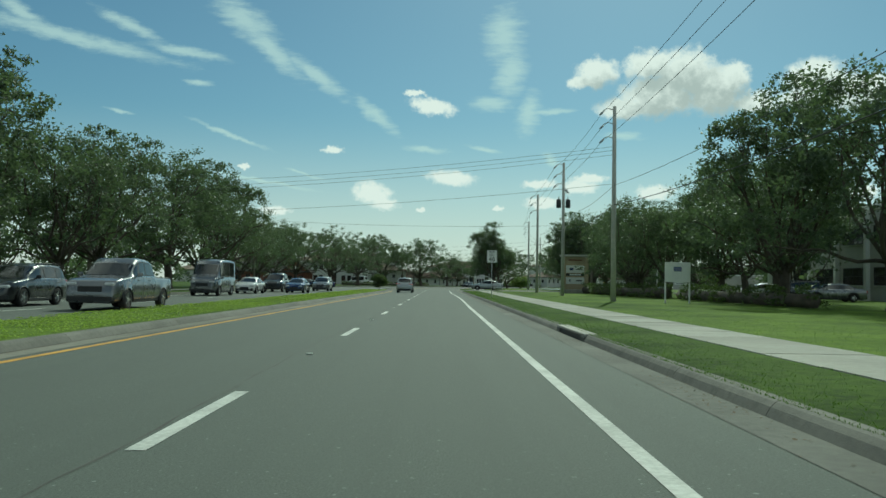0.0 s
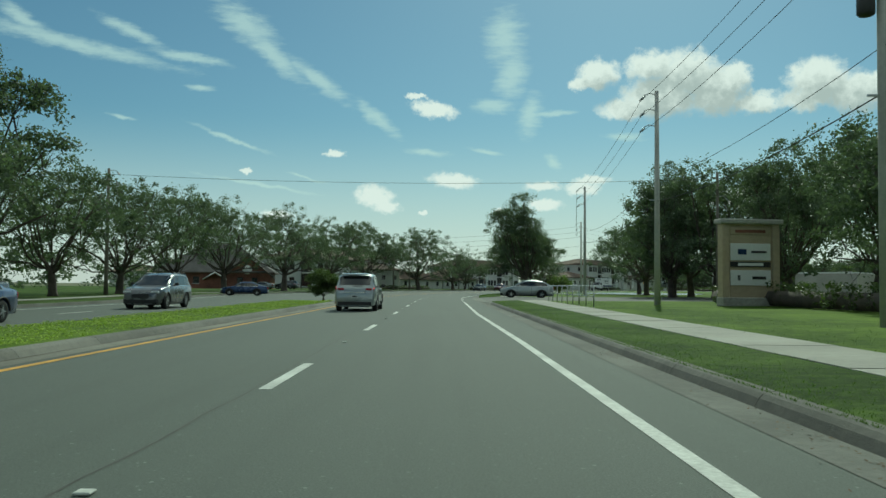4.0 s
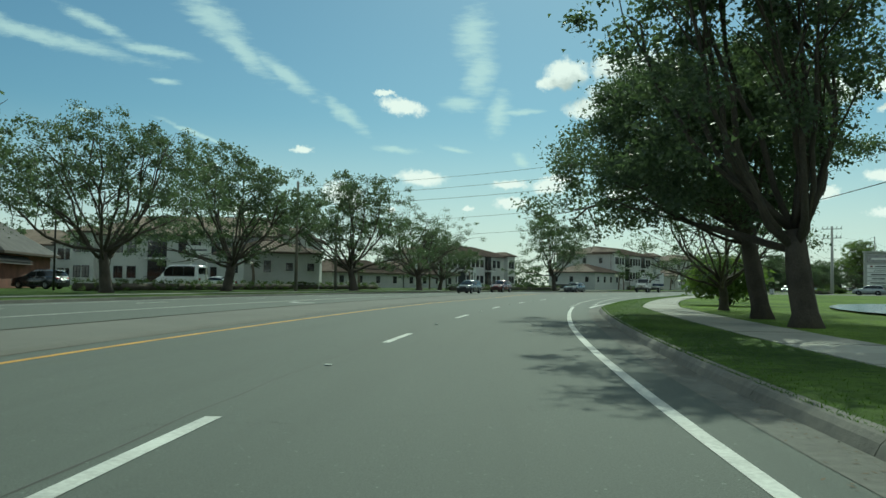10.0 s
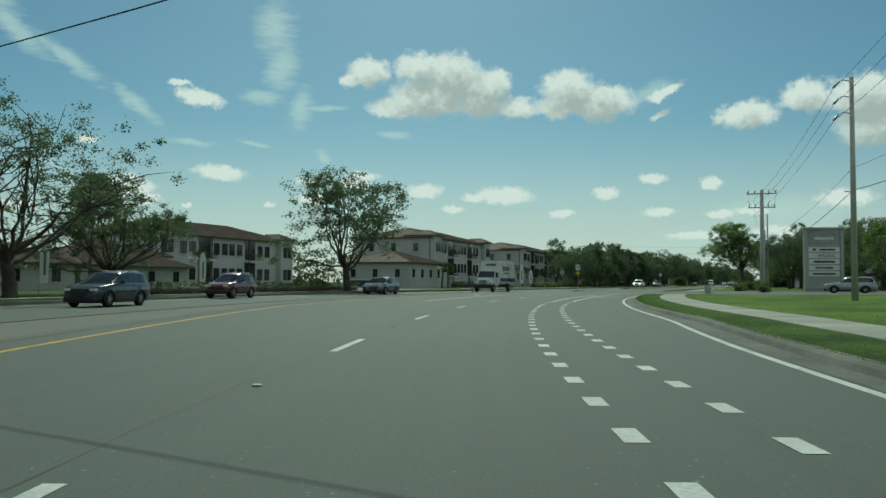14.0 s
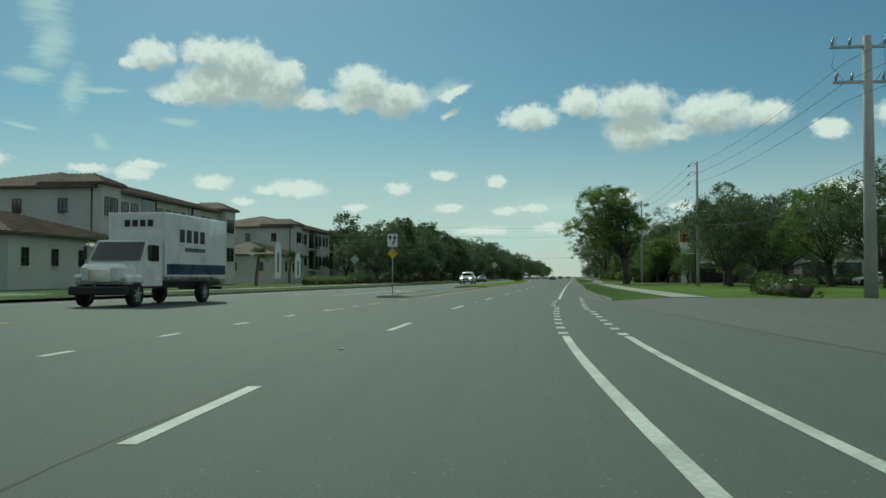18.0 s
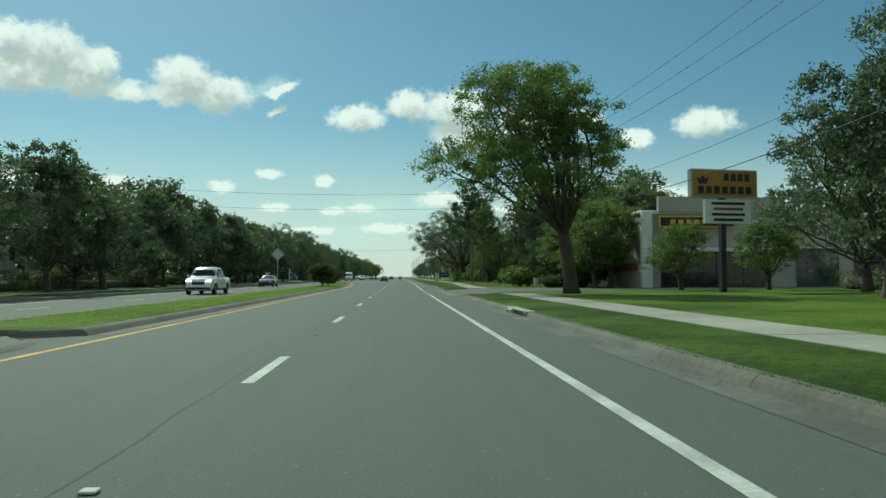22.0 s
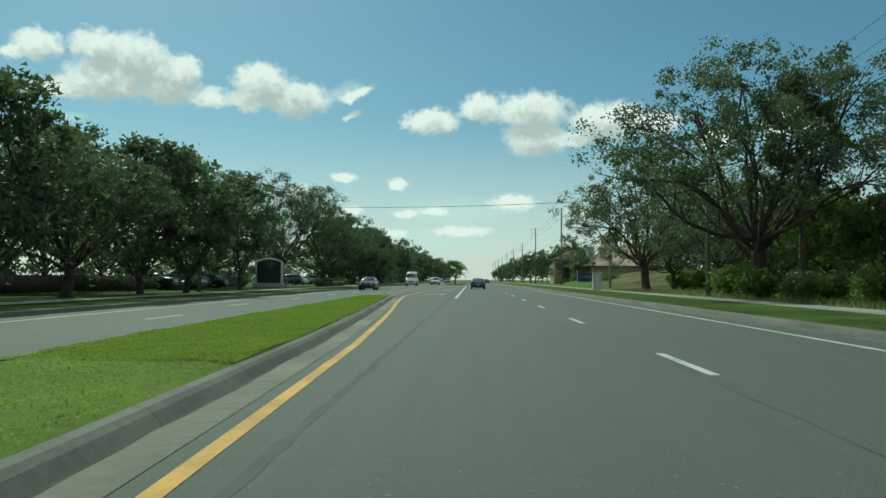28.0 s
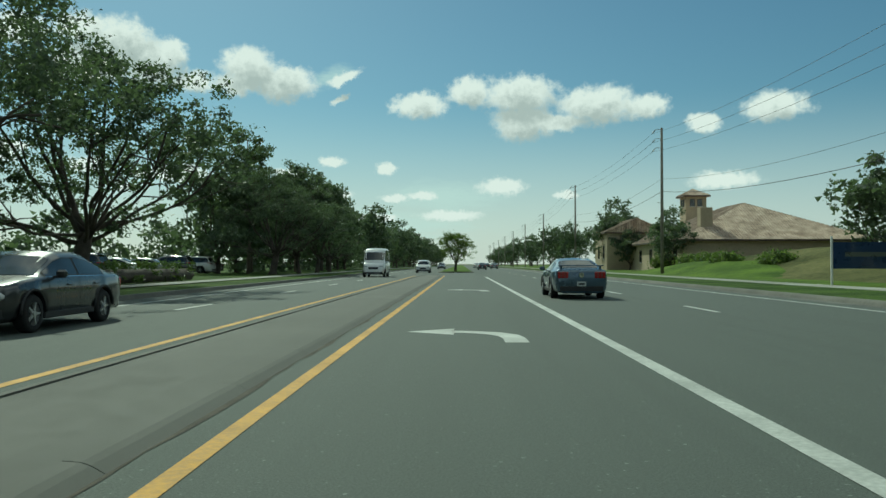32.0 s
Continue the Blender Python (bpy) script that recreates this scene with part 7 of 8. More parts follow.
def suv(m, label, paint, group="", **kw):
    opts = dict(length=4.86, width=1.92, height=1.72, belt=1.1, wheelbase=2.79, wheel_r=0.37, hood=1.05, cabin=(-2.3, 1.0, -2.02, 0.2), name="suv", tail="suv", rails=True)
    opts.update(kw)
    return vehicle(m, label, "suv", paint, group=group, **opts)


def sedan(m, label, paint, group="", **kw):
    opts = dict(length=4.75, width=1.83, height=1.45, belt=0.95, wheelbase=2.75, wheel_r=0.33, hood=0.92, deck=1.0, cabin=(-1.75, 1.15, -0.95, 0.35), name="sedan", tail="sedan")
    opts.update(kw)
    return vehicle(m, label, "car", paint, group=group, **opts)


def pickup(m, label, paint, group="", **kw):
    opts = dict(length=5.8, width=2.02, height=1.95, belt=1.25, wheelbase=3.7, wheel_r=0.4, hood=1.22, deck=1.18, cabin=(-0.75, 1.55, -0.6, 0.8), name="pickup", tail="sedan", clear=0.3, profile="pickup")
    opts.update(kw)
    p_ = vehicle(m, label, "pickup truck", paint, group=group, **opts)
    # The bed is solid; a flat dark plate stands for its hollow.
    part("bed_cover", box((1.7, 1.8, 0.03), (0, -1.95, 1.215), 0.01), CAR_TRIM, p_, "flat dark cover on the solid load bed")
    return p_


def van(m, label, paint, group=""):
    return vehicle(m, label, "van", paint, 5.6, 2.05, 2.65, 1.25, 3.4, 0.36, 1.25, (-2.7, 2.0, -2.65, 1.25), "van", 1.25, False, group, tail="sedan", clear=0.25, profile="van")


silver = suv(along(96.4, -1.94, 0.0), "silver three-row suv with roof rails and lit brake lamp", PAINT_SILVER, lit_tail=True, height=1.76)
v = on(131.6, 9.5, 0.12)
suv(pose(v.x, v.y, 0.12, 0, 0, 90 - heading(131.6)), "silver crossover waiting at the driveway mouth", PAINT_SILVER, length=4.77, height=1.66, cabin=(-2.0, 1.1, -1.75, 0.1), wheelbase=2.74, profile="crossover", tail="sedan", rails=False, deck=1.12)
coupe = vehicle(along(560.5, -2.3, 0.0), "slate-blue two-door coupe with a boot spoiler", "coupe", PAINT_BLUE, 4.77, 1.88, 1.41, 0.97, 2.72, 0.345, 0.96, (-1.65, 0.85, -0.85, 0.05), "coupe", 1.02, lit_tail=False, rear_spoiler=True, tail="sedan", trim=True)

# Oncoming traffic.
ONCOMING = [
    ("pickup", 31.3, -10.1, PAINT_GREY, "grey pickup truck in the oncoming queue"), ("suv", 33.0, -14.9, PAINT_DARK, "black suv in the oncoming queue"),
    ("suv", 20.5, -14.8, PAINT_CARWHITE, "white suv in the oncoming queue"), ("sedan", 45.0, -14.8, PAINT_DARK, "dark sedan in the oncoming queue"),
    ("van", 60.0, -14.6, PAINT_GREY, "grey high-roof delivery van"), ("sedan", 72.0, -14.6, PAINT_CARWHITE, "white sedan in the oncoming queue"),
    ("pickup", 84.0, -14.6, PAINT_DARK, "dark pickup truck in the oncoming queue"), ("sedan", 80.0, -11.8, PAINT_DEEPBLUE, "blue sedan in the oncoming queue"), ("suv", 97.0, -11.8, PAINT_GREY, "grey suv in the oncoming queue"),
    ("suv", 247.8, -16.6, PAINT_DARK, "charcoal large suv coming the other way"), ("jeep", 266.0, -19.6, PAINT_RED, "dark red boxy off-roader with black roof"),
    ("suv", 287.0, -16.2, PAINT_GREY, "grey suv coming the other way"), ("suv", 293.0, -19.4, PAINT_DARK, "dark suv coming the other way"),
    ("pickup", 409.0, -12.0, PAINT_CARWHITE, "white pickup with lit lamps in the opposite lane"), ("sedan", 452.0, -14.6, PAINT_GREY, "grey sedan in the opposite lane"),
    ("sedan", 546.0, -14.6, PAINT_DARK, "dark sedan in the opposite lane"), ("van", 606.0, -14.2, PAINT_CARWHITE, "white passenger van far up the road"), ("suv", 640.0, -11.4, PAINT_CARWHITE, "white suv far up the road"),
]
for kind, s_, d_, paint, label in ONCOMING:
    m = along(s_, d_, 0.0, 180)
    if kind == "pickup":
        pickup(m, label, paint, "oncoming traffic", lit_head=s_ > 400)
    elif kind == "van":
        van(m, label, paint, "oncoming traffic")
    elif kind == "suv":
        suv(m, label, paint, "oncoming traffic")
    elif kind == "jeep":
        suv(m, label, paint, "oncoming traffic", height=1.85, hood=1.15, belt=1.2, length=4.5, cabin=(-2.2, 0.75, -2.15, 0.45), wheel_r=0.41, clear=0.35)
    else:
        sedan(m, label, paint, "oncoming traffic")
v = on(141, -19.0)
sedan(pose(v.x, v.y, 0.0, 0, 0, 100 - heading(141)), "dark blue sedan crossing the median opening", PAINT_DEEPBLUE)
v = on(306, 27)
suv(pose(v.x, v.y, 0.2, 0, 0, 90 - heading(306)), "silver suv waiting in the side road", PAINT_SILVER)
# Far traffic ahead.
for s_, d_, paint in ((700, -2.0, PAINT_DARK), (735, 1.9, PAINT_GREY), (760, -2.0, PAINT_CARWHITE), (790, 1.9, PAINT_DARK), (690, -14.2, PAINT_DARK), (720, -10.9, PAINT_GREY)):
    sedan(along(s_, d_, 0.0, 0 if d_ > -5 else 180), "distant car small on the straight road", paint, "far traffic")

# Box truck coming the other way.
def box_truck(m):
    t_ = thing("box_truck", m, "white box truck with a blue band on its body", "truck")
    bodyb = part("cargo_box", box((2.45, 5.6, 2.55), (0, -1.3, 2.35), 0.04), PAINT_CARWHITE, t_)
    part("blue_band", box((2.47, 5.5, 0.42), (0, -1.3, 1.4)), PAINT_DEEPBLUE, bodyb)
    for k in range(4):
        part("letter_bar", box((2.475, 0.42, 0.52), (0, 0.2 - 0.62 * k, 2.75)), SIGN_BLACK, bodyb)
    part("small_bar", box((2.474, 1.9, 0.16), (0, -1.0, 2.2)), PAINT_GREY, bodyb)
    for k in range(4):
        part("front_letter_bar", box((0.22, 0.02, 0.26), (-0.55 + 0.32 * k, 1.515, 3.2)), SIGN_BLACK, bodyb)
    cab = bmesh.new()
    cv = [(-1.1, 1.55, 0.75), (1.1, 1.55, 0.75), (1.1, 3.1, 0.75), (-1.1, 3.1, 0.75), (-1.1, 1.55, 2.55), (1.1, 1.55, 2.55), (1.0, 2.55, 2.5), (-1.0, 2.55, 2.5), (1.08, 3.05, 1.65), (-1.08, 3.05, 1.65)]
    part("cab", from_arrays("cab", cv, [(0, 3, 2, 1), (4, 5, 6, 7), (0, 1, 5, 4), (1, 2, 8, 6, 5), (3, 0, 4, 7, 9), (6, 8, 9, 7), (2, 3, 9, 8)], PAINT_CARWHITE), None, t_)
    part("windscreen", from_arrays("windscreen", [(-0.95, 2.6, 2.42), (0.95, 2.6, 2.42), (1.0, 3.07, 1.72), (-1.0, 3.07, 1.72)], [(0, 3, 2, 1)], CAR_GLASS), None, t_)
    for sgn in (-1, 1):
        part("side_window", box((0.02, 0.75, 0.6), (sgn * 1.085, 2.2, 2.0)), CAR_GLASS, t_)
        part("mirror", box((0.12, 0.1, 0.5), (sgn * 1.3, 2.9, 2.0), 0.02), CAR_TRIM, t_)
    part("bonnet", box((1.7, 1.1, 0.75), (0, 3.5, 1.2), 0.15), PAINT_CARWHITE, t_)
    part("grille", box((0.9, 0.06, 0.5), (0, 4.06, 1.15), 0.02), CHROME, t_)
    for sgn in (-1, 1):
        part("fender", box((0.42, 1.1, 0.4), (sgn * 0.93, 3.45, 1.0), 0.12), PAINT_CARWHITE, t_)
        part("head_lamp", box((0.24, 0.1, 0.16), (sgn * 0.9, 4.0, 1.05), 0.04), LAMP_CLEAR, t_)
        wheel(t_, sgn * 0.98, 3.4, 0.46, 0.28, 6)
        for k in range(2):
            wheel(t_, sgn * 0.98, -2.2 + 0.02 * k, 0.46, 0.3, 6) if k == 0 else None
    part("front_bumper", box((2.3, 0.2, 0.32), (0, 4.12, 0.6), 0.05), CAR_TRIM, t_)
    part("chassis", box((1.3, 7.0, 0.25), (0, -0.3, 0.78)), CAR_TRIM, t_)
    part("rear_guard", box((2.1, 0.1, 0.15), (0, -4.1, 0.6)), CAR_TRIM, t_)
    return t_


box_truck(along(314.0, -13.6, 0.0, 180) @ Matrix.Scale(1.07, 4))
# Parked cars.
PARKED = [(226, -42, PAINT_CARWHITE, "van"), (233, -43, PAINT_CARWHITE, "sedan"), (239, -43, PAINT_GREY, "sedan"), (210, -44, PAINT_DARK, "suv"), (246, -44, PAINT_CARWHITE, "suv"), (203, -45, PAINT_GREY, "sedan"),
          (372, 36, PAINT_CARWHITE, "sedan"), (364, 36, PAINT_GREY, "suv"), (356, 36, PAINT_CARWHITE, "sedan"), (348, 36, PAINT_DARK, "suv"),
          (586, -33, PAINT_DARK, "suv"), (592, -33, PAINT_CARWHITE, "sedan"), (598, -33, PAINT_GREY, "sedan"), (604, -33, PAINT_DARK, "suv"), (610, -33, PAINT_CARWHITE, "suv"), (580, -34, PAINT_GREY, "sedan"), (616, -34, PAINT_DARK, "sedan"),
          (522, -30, PAINT_DARK, "sedan"), (529, -30, PAINT_GREY, "suv"), (536, -30, PAINT_DARK, "sedan"), (64, 33, PAINT_GREY, "sedan"), (71, 33, PAINT_DARK, "suv"), (78, 33, PAINT_CARWHITE, "sedan")]
TONE = {id(PAINT_CARWHITE): "white", id(PAINT_GREY): "grey", id(PAINT_DARK): "charcoal"}
for s_, d_, paint, kind in PARKED:
    m = along(s_, d_, 0.24, 90 if d_ < 0 else 84)
    label = TONE[id(paint)] + " " + kind + " parked off the road"
    {"van": van, "sedan": sedan, "suv": suv}[kind](m, label, paint, "parked cars")

# ---- signs, fences, boxes ----
def text_mesh(body, size, mat, wide=1.0):
    """Letters in the built-in font as a mesh, standing in the x-z plane and read from -y."""
    cu = bpy.data.curves.new("text", "FONT")
    cu.body, cu.size, cu.align_x, cu.align_y, cu.extrude = body, size, "CENTER", "CENTER", 0.004
    tmp = bpy.data.objects.new("text", cu)
    me = bpy.data.meshes.new_from_object(tmp)
    bpy.data.objects.remove(tmp)
    bpy.data.curves.remove(cu)
    me.transform(Matrix.Rotation(math.pi / 2, 4, "X") @ Matrix.Diagonal((wide, 1, 1, 1)))
    me.materials.clear()
    me.materials.append(mat)
    return me


def plate(name, w_, h_, mat, parent, at, deep=0.012, round_=0.04):
    bm = bmesh.new()
    made = bmesh.ops.create_cube(bm, size=1.0)["verts"]
    bmesh.ops.scale(bm, vec=(w_, deep, h_), verts=made)
    edges = [e for e in bm.edges if abs((e.verts[0].co - e.verts[1].co).normalized().y) > 0.9]
    bmesh.ops.bevel(bm, geom=edges, offset=round_, segments=3, affect="EDGES")
    bmesh.ops.translate(bm, vec=at, verts=bm.verts)
    return part(name, bm, mat, parent)


def writing(parent, body, size, mat, at, wide=1.0):
    ob = part("lettering", text_mesh(body, size, mat, wide), None, parent)
    ob.matrix_basis = Matrix.Translation(at)
    return ob


def speed_sign(s_, d_, top, lean=0.0):
    sg = thing("speed_limit_sign", along(s_, d_, 0.15) @ pose(0, 0, 0, 0, lean, 0), "white speed limit 40 sign on a steel post", "road sign", "speed limit signs")
    part("post", tube_mesh("post", [([(0, 0.03, -0.2), (0, 0.03, top)], [0.03, 0.03])], STEEL, 6), None, sg)
    pl = plate("plate", 0.76, 0.92, SIGN_WHITE, sg, (0, 0, top - 0.46))
    rim = bmesh.new()
    for sx in (-1, 1):
        cuboid(rim, (0.014, 0.004, 0.82), (sx * 0.35, -0.009, top - 0.46))
    for sz in (-1, 1):
        cuboid(rim, (0.69, 0.004, 0.014), (0, -0.009, top - 0.46 + sz * 0.42))
    part("border", rim, SIGN_BLACK, pl)
    writing(pl, "SPEED", 0.2, SIGN_BLACK, (0, -0.012, top - 0.16), 0.95)
    writing(pl, "LIMIT", 0.2, SIGN_BLACK, (0, -0.012, top - 0.37), 0.95)
    writing(pl, "40", 0.44, SIGN_BLACK, (0, -0.012, top - 0.69), 1.05)
    return sg


speed_sign(60.8, 5.98, 3.55)
speed_sign(530.0, 8.2, 4.15, -7)

# Curved-arrow sign with a yellow diamond on the median nose.
keep = thing("median_sign", along(327.3, -6.0, 0.12), "white curved-arrow traffic sign above a yellow diamond", "road sign")
part("post", tube_mesh("post", [([(0, 0.03, -0.1), (0, 0.03, 3.6)], [0.03, 0.03])], STEEL, 6), None, keep)
pl = plate("plate", 0.61, 0.76, SIGN_WHITE, keep, (0, 0, 3.2))
bend = [(0.02, -0.3), (0.03, -0.15), (0.13, 0.0), (0.13, 0.12)]
part("arrow_shaft", tube_mesh("arrow_shaft", [([(x, -0.012, 3.2 + z) for x, z in bend], [0.035] * 4)], SIGN_BLACK, 4), None, pl)
part("arrow_head", from_arrays("arrow_head", [(0.02, -0.014, 3.3), (0.24, -0.014, 3.3), (0.13, -0.014, 3.48)], [(0, 1, 2)], SIGN_BLACK), None, pl)
part("island", from_arrays("island", [(-0.22, -0.014, 3.45), (-0.06, -0.014, 3.45), (-0.06, -0.014, 3.33), (-0.14, -0.014, 3.2), (-0.22, -0.014, 3.33)], [(0, 4, 3, 2, 1)], SIGN_BLACK), None, pl)
dm = part("diamond", box((0.44, 0.012, 0.44), (0, 0, 2.42), 0.0, Matrix.Rotation(math.pi / 4, 4, "Y")), SIGN_YELLOW, keep, "yellow diamond marker plate")
nose = part("nose_pad", tube_mesh("nose_pad", [([(0.1, -1.3, -0.12), (0.1, -1.3, 0.03)], [0.75, 0.7])], CONCRETE, 18), None, keep, "pale concrete nose of the median")
for s_, d_ in ((422.0, -9.0), (374, -21.0)):
    ds = thing("diamond_sign", along(s_, d_, 0.15), "grey back of a diamond warning sign on a post", "road sign", "diamond signs")
    part("post", tube_mesh("post", [([(0, 0.03, -0.1), (0, 0.03, 3.6)], [0.03, 0.03])], STEEL, 6), None, ds)
    part("plate", box((0.78, 0.012, 0.78), (0, 0, 3.05), 0.0, Matrix.Rotation(math.pi / 4, 4, "Y")), STEEL, ds)
post = thing("marker_post", along(300.0, -11.4, 0.12), "dark slim post on the median nose with weeds", "post")
part("post", box((0.1, 0.1, 1.25), (0, 0, 0.6), 0.01), POLE_WOOD, post)

# Pedestrian railing before the driveway.
rail = thing("railing", along(112, 9.5, 0.17), "galvanised pipe railing beside the sidewalk", "railing")
r_pts = [on(99 + 2.35 * k, 9.75 + 0.02 * k, 0) for k in range(9)]
rail.matrix_basis = Matrix.Identity(4)
for q in r_pts:
    part("post", tube_mesh("post", [([(q.x, q.y, 0.1), (q.x, q.y, 1.27)], [0.03, 0.03])], STEEL, 8), None, rail)
for z in (1.25, 0.72):
    part("rail_pipe", tube_mesh("rail_pipe", [([(q.x, q.y, z) for q in r_pts], [0.028] * len(r_pts))], STEEL, 8), None, rail)


def monument(m, w_, h_, label, panels, name="monument_sign", cap=True, mat=None):
    g = thing(name, m, label, "sign", "roadside signs")
    part("base", box((w_ + 0.5, 0.8, 0.5), (0, 0, 0.25), 0.04), CONCRETE, g)
    for sgn in (-1, 1):
        part("pier", box((0.42, 0.6, h_), (sgn * (w_ / 2), 0, h_ / 2), 0.03), mat or STUCCO_TAN, g)
    part("backing", box((w_ - 0.4, 0.3, h_ - 0.5), (0, 0, 0.5 + (h_ - 0.5) / 2)), mat or STUCCO_TAN, g)
    if cap:
        part("cap", box((w_ + 0.75, 0.9, 0.28), (0, 0, h_ + 0.14), 0.05), mat or CONCRETE, g)
    for z, ph, pm, bars in panels:
        pan = part("panel", box((w_ - 0.6, 0.05, ph), (0, -0.18, z), 0.01), pm, g)
        for k, (x, bw, bh, bm_) in enumerate(bars):
            part("letter_bar", box((bw, 0.02, bh), (x, -0.215, z), 0.0), bm_, pan)
    return g


monument(along(103.0, 19.2, 0.17, 8), 3.0, 4.6, "beige monument sign with white tenant panels", [(4.2, 0.35, STUCCO_TAN, [(0, 1.8, 0.16, BRICK)]), (3.05, 0.95, SIGN_WHITE, [(0.5, 0.9, 0.12, SIGN_BLACK), (-0.5, 0.5, 0.3, PAINT_DEEPBLUE)]), (2.35, 0.3, SIGN_BLACK, [(0, 1.5, 0.16, SIGN_WHITE)]), (1.6, 0.85, SIGN_WHITE, [(0.5, 0.8, 0.16, SIGN_BLACK), (-0.7, 0.16, 0.3, PAINT_GREY)])])
board = monument(pose(84.6, 293.6, 0.17, 0, 0, -17), 4.4, 7.7, "tall grey tenant board with white panels", [(6.6, 1.3, PAINT_GREY, [(0, 2.4, 0.3, SIGN_WHITE)]), (5.2, 0.6, SIGN_WHITE, [(-1.2, 0.4, 0.3, PAINT_RED), (0.4, 1.9, 0.2, SIGN_BLACK)]), (4.45, 0.6, SIGN_WHITE, []), (3.7, 0.6, SIGN_WHITE, [(0, 2.6, 0.22, SIGN_BLACK)]), (2.95, 0.6, SIGN_WHITE, [(0, 2.2, 0.22, PAINT_GREY)]), (2.2, 0.6, SIGN_WHITE, [(0, 2.8, 0.2, SIGN_BLACK)])], mat=STUCCO_GREY)
writing(board, "IMAGING", 0.5, SIGN_BLACK, (0.3, -0.225, 4.43))
bill = thing("sign_board", pose(-23.6, 237.5, 0.2, 0, 0, -8), "white leasing board on two posts by the trees", "sign", "roadside signs")
for x in (-0.9, 0.9):
    part("post", box((0.12, 0.12, 4.4), (x, 0.1, 2.2)), TRIM_WHITE, bill)
part("panel", box((2.9, 0.08, 1.6), (0, 0, 4.0), 0.02), SIGN_WHITE, bill)
part("letter_bar", box((1.9, 0.02, 0.2), (0, -0.05, 4.3)), PAINT_GREY, bill)
part("letter_bar", box((2.3, 0.02, 0.14), (0, -0.05, 3.7)), PAINT_GREY, bill)
small = thing("sign_board", along(51.3, 17.1, 0.17, -4), "small white yard sign before the hedge", "sign", "roadside signs")
for x in (-0.75, 0.75):
    part("post", box((0.09, 0.09, 1.3), (x, 0.05, 0.65)), TRIM_WHITE, small)
part("panel", box((1.6, 0.06, 1.25), (0, 0, 1.95), 0.02), SIGN_WHITE, small)
part("mark_bar", box((0.5, 0.02, 0.3), (0, -0.04, 2.15)), PAINT_DEEPBLUE, small)

# The tyre shop's orange sign on its column.
ts = thing("shop_sign", along(398.2, 21.3, 0.17, 12), "orange shop sign over a white letter board on a column", "sign", "roadside signs")
part("column", box((0.34, 0.34, 6.2), (0, 0.1, 3.1), 0.02), RAIL_DARK, ts)
face = part("cabinet", box((4.6, 0.4, 1.75), (0, 0, 6.6), 0.04), STEEL, ts)
part("face", box((4.4, 0.02, 1.55), (0, -0.21, 6.6)), material("sign_orange", (0.36, 0.18, 0.03), 0.45, vary=0.12, scale=3), face, "orange sign face")
crown_pts = [(-1.75, 6.55), (-1.95, 7.0), (-1.7, 6.85), (-1.5, 7.05), (-1.3, 6.85), (-1.05, 7.0), (-1.25, 6.55)]
part("crown_mark", from_arrays("crown_mark", [(x, -0.226, z) for x, z in crown_pts], [tuple(range(7))[::-1]], SIGN_BLACK), None, face)
for k in range(4):
    part("letter_bar", box((0.34, 0.02, 0.45), (0.1 + 0.48 * k, -0.225, 6.98)), SIGN_BLACK, face)
for k in range(7):
    part("letter_bar", box((0.38, 0.02, 0.45), (-1.65 + 0.55 * k, -0.225, 6.2)), SIGN_BLACK, face)
lb = part("letter_board", box((3.2, 0.25, 1.45), (0.3, 0.02, 4.9), 0.03), SIGN_WHITE, ts, "white changeable letter board")
for k in range(4):
    part("letter_bar", box((2.3 - 0.25 * (k % 2), 0.02, 0.16), (0.3, -0.115, 5.4 - 0.33 * k)), SIGN_BLACK if k != 1 else BRICK, lb)

# Feather flags by the flats.
for s_, d_, ln in ((262, -32, 4.2), (272, -34, 4.4), (283, -34, 3.9), (353, -23.0, 4.3), (360, -23.5, 3.4), (343, -24, 3.6)):
    fl = thing("feather_flag", along(s_, d_, 0.17, 15), "white feather banner on a bent pole", "flag", "feather flags")
    part("pole", tube_mesh("pole", [([(0, 0, 0), (0.02, 0, ln * 0.8), (0.15, 0, ln), (0.45, 0, ln + 0.1)], [0.02, 0.018, 0.012, 0.01])], STEEL, 5), None, fl)
    fv = [(0.03, 0, 0.8), (0.6, 0.03, 0.9), (0.66, 0.06, ln * 0.6), (0.62, 0.04, ln * 0.85), (0.45, 0.0, ln + 0.05), (0.12, 0, ln * 0.96), (0.03, 0, ln * 0.7)]
    part("banner", from_arrays("banner", fv + [(x, y + 0.012, z) for x, y, z in fv], [tuple(range(7)), tuple(range(7, 14))[::-1]], SIGN_WHITE), None, fl)
    part("letter_bar", box((0.16, 0.03, ln * 0.42), (0.36, 0.02, ln * 0.55)), PAINT_GREY, fl)

# Green utility cabinets, a hydrant, a yard sign and small clutter.
for s_, d_, w_, h_, mat_, label in ((297.6, 13.8, 0.6, 0.8, STEEL, "grey roadside utility cabinet"), (545.0, 10.6, 0.9, 1.8, SIGN_WHITE, "white roadside cabinet under the tree"), (430, 15.2, 0.4, 0.8, SIGN_WHITE, "small pale utility pedestal")):
    cb = thing("utility_cabinet", along(s_, d_, 0.17), label, "utility cabinet", "utility cabinets")
    part("housing", box((w_, 0.5, h_), (0, 0, h_ / 2), 0.04), mat_, cb)
    part("lid", box((w_ + 0.06, 0.56, 0.06), (0, 0, h_ + 0.03), 0.015), mat_, cb)
    part("latch", box((0.05, 0.03, 0.14), (w_ * 0.3, -0.26, h_ * 0.55)), DARK_METAL, cb)
hy = thing("hydrant", along(459.5, 17.6, 0.17), "pale fire hydrant in tall weeds", "hydrant")
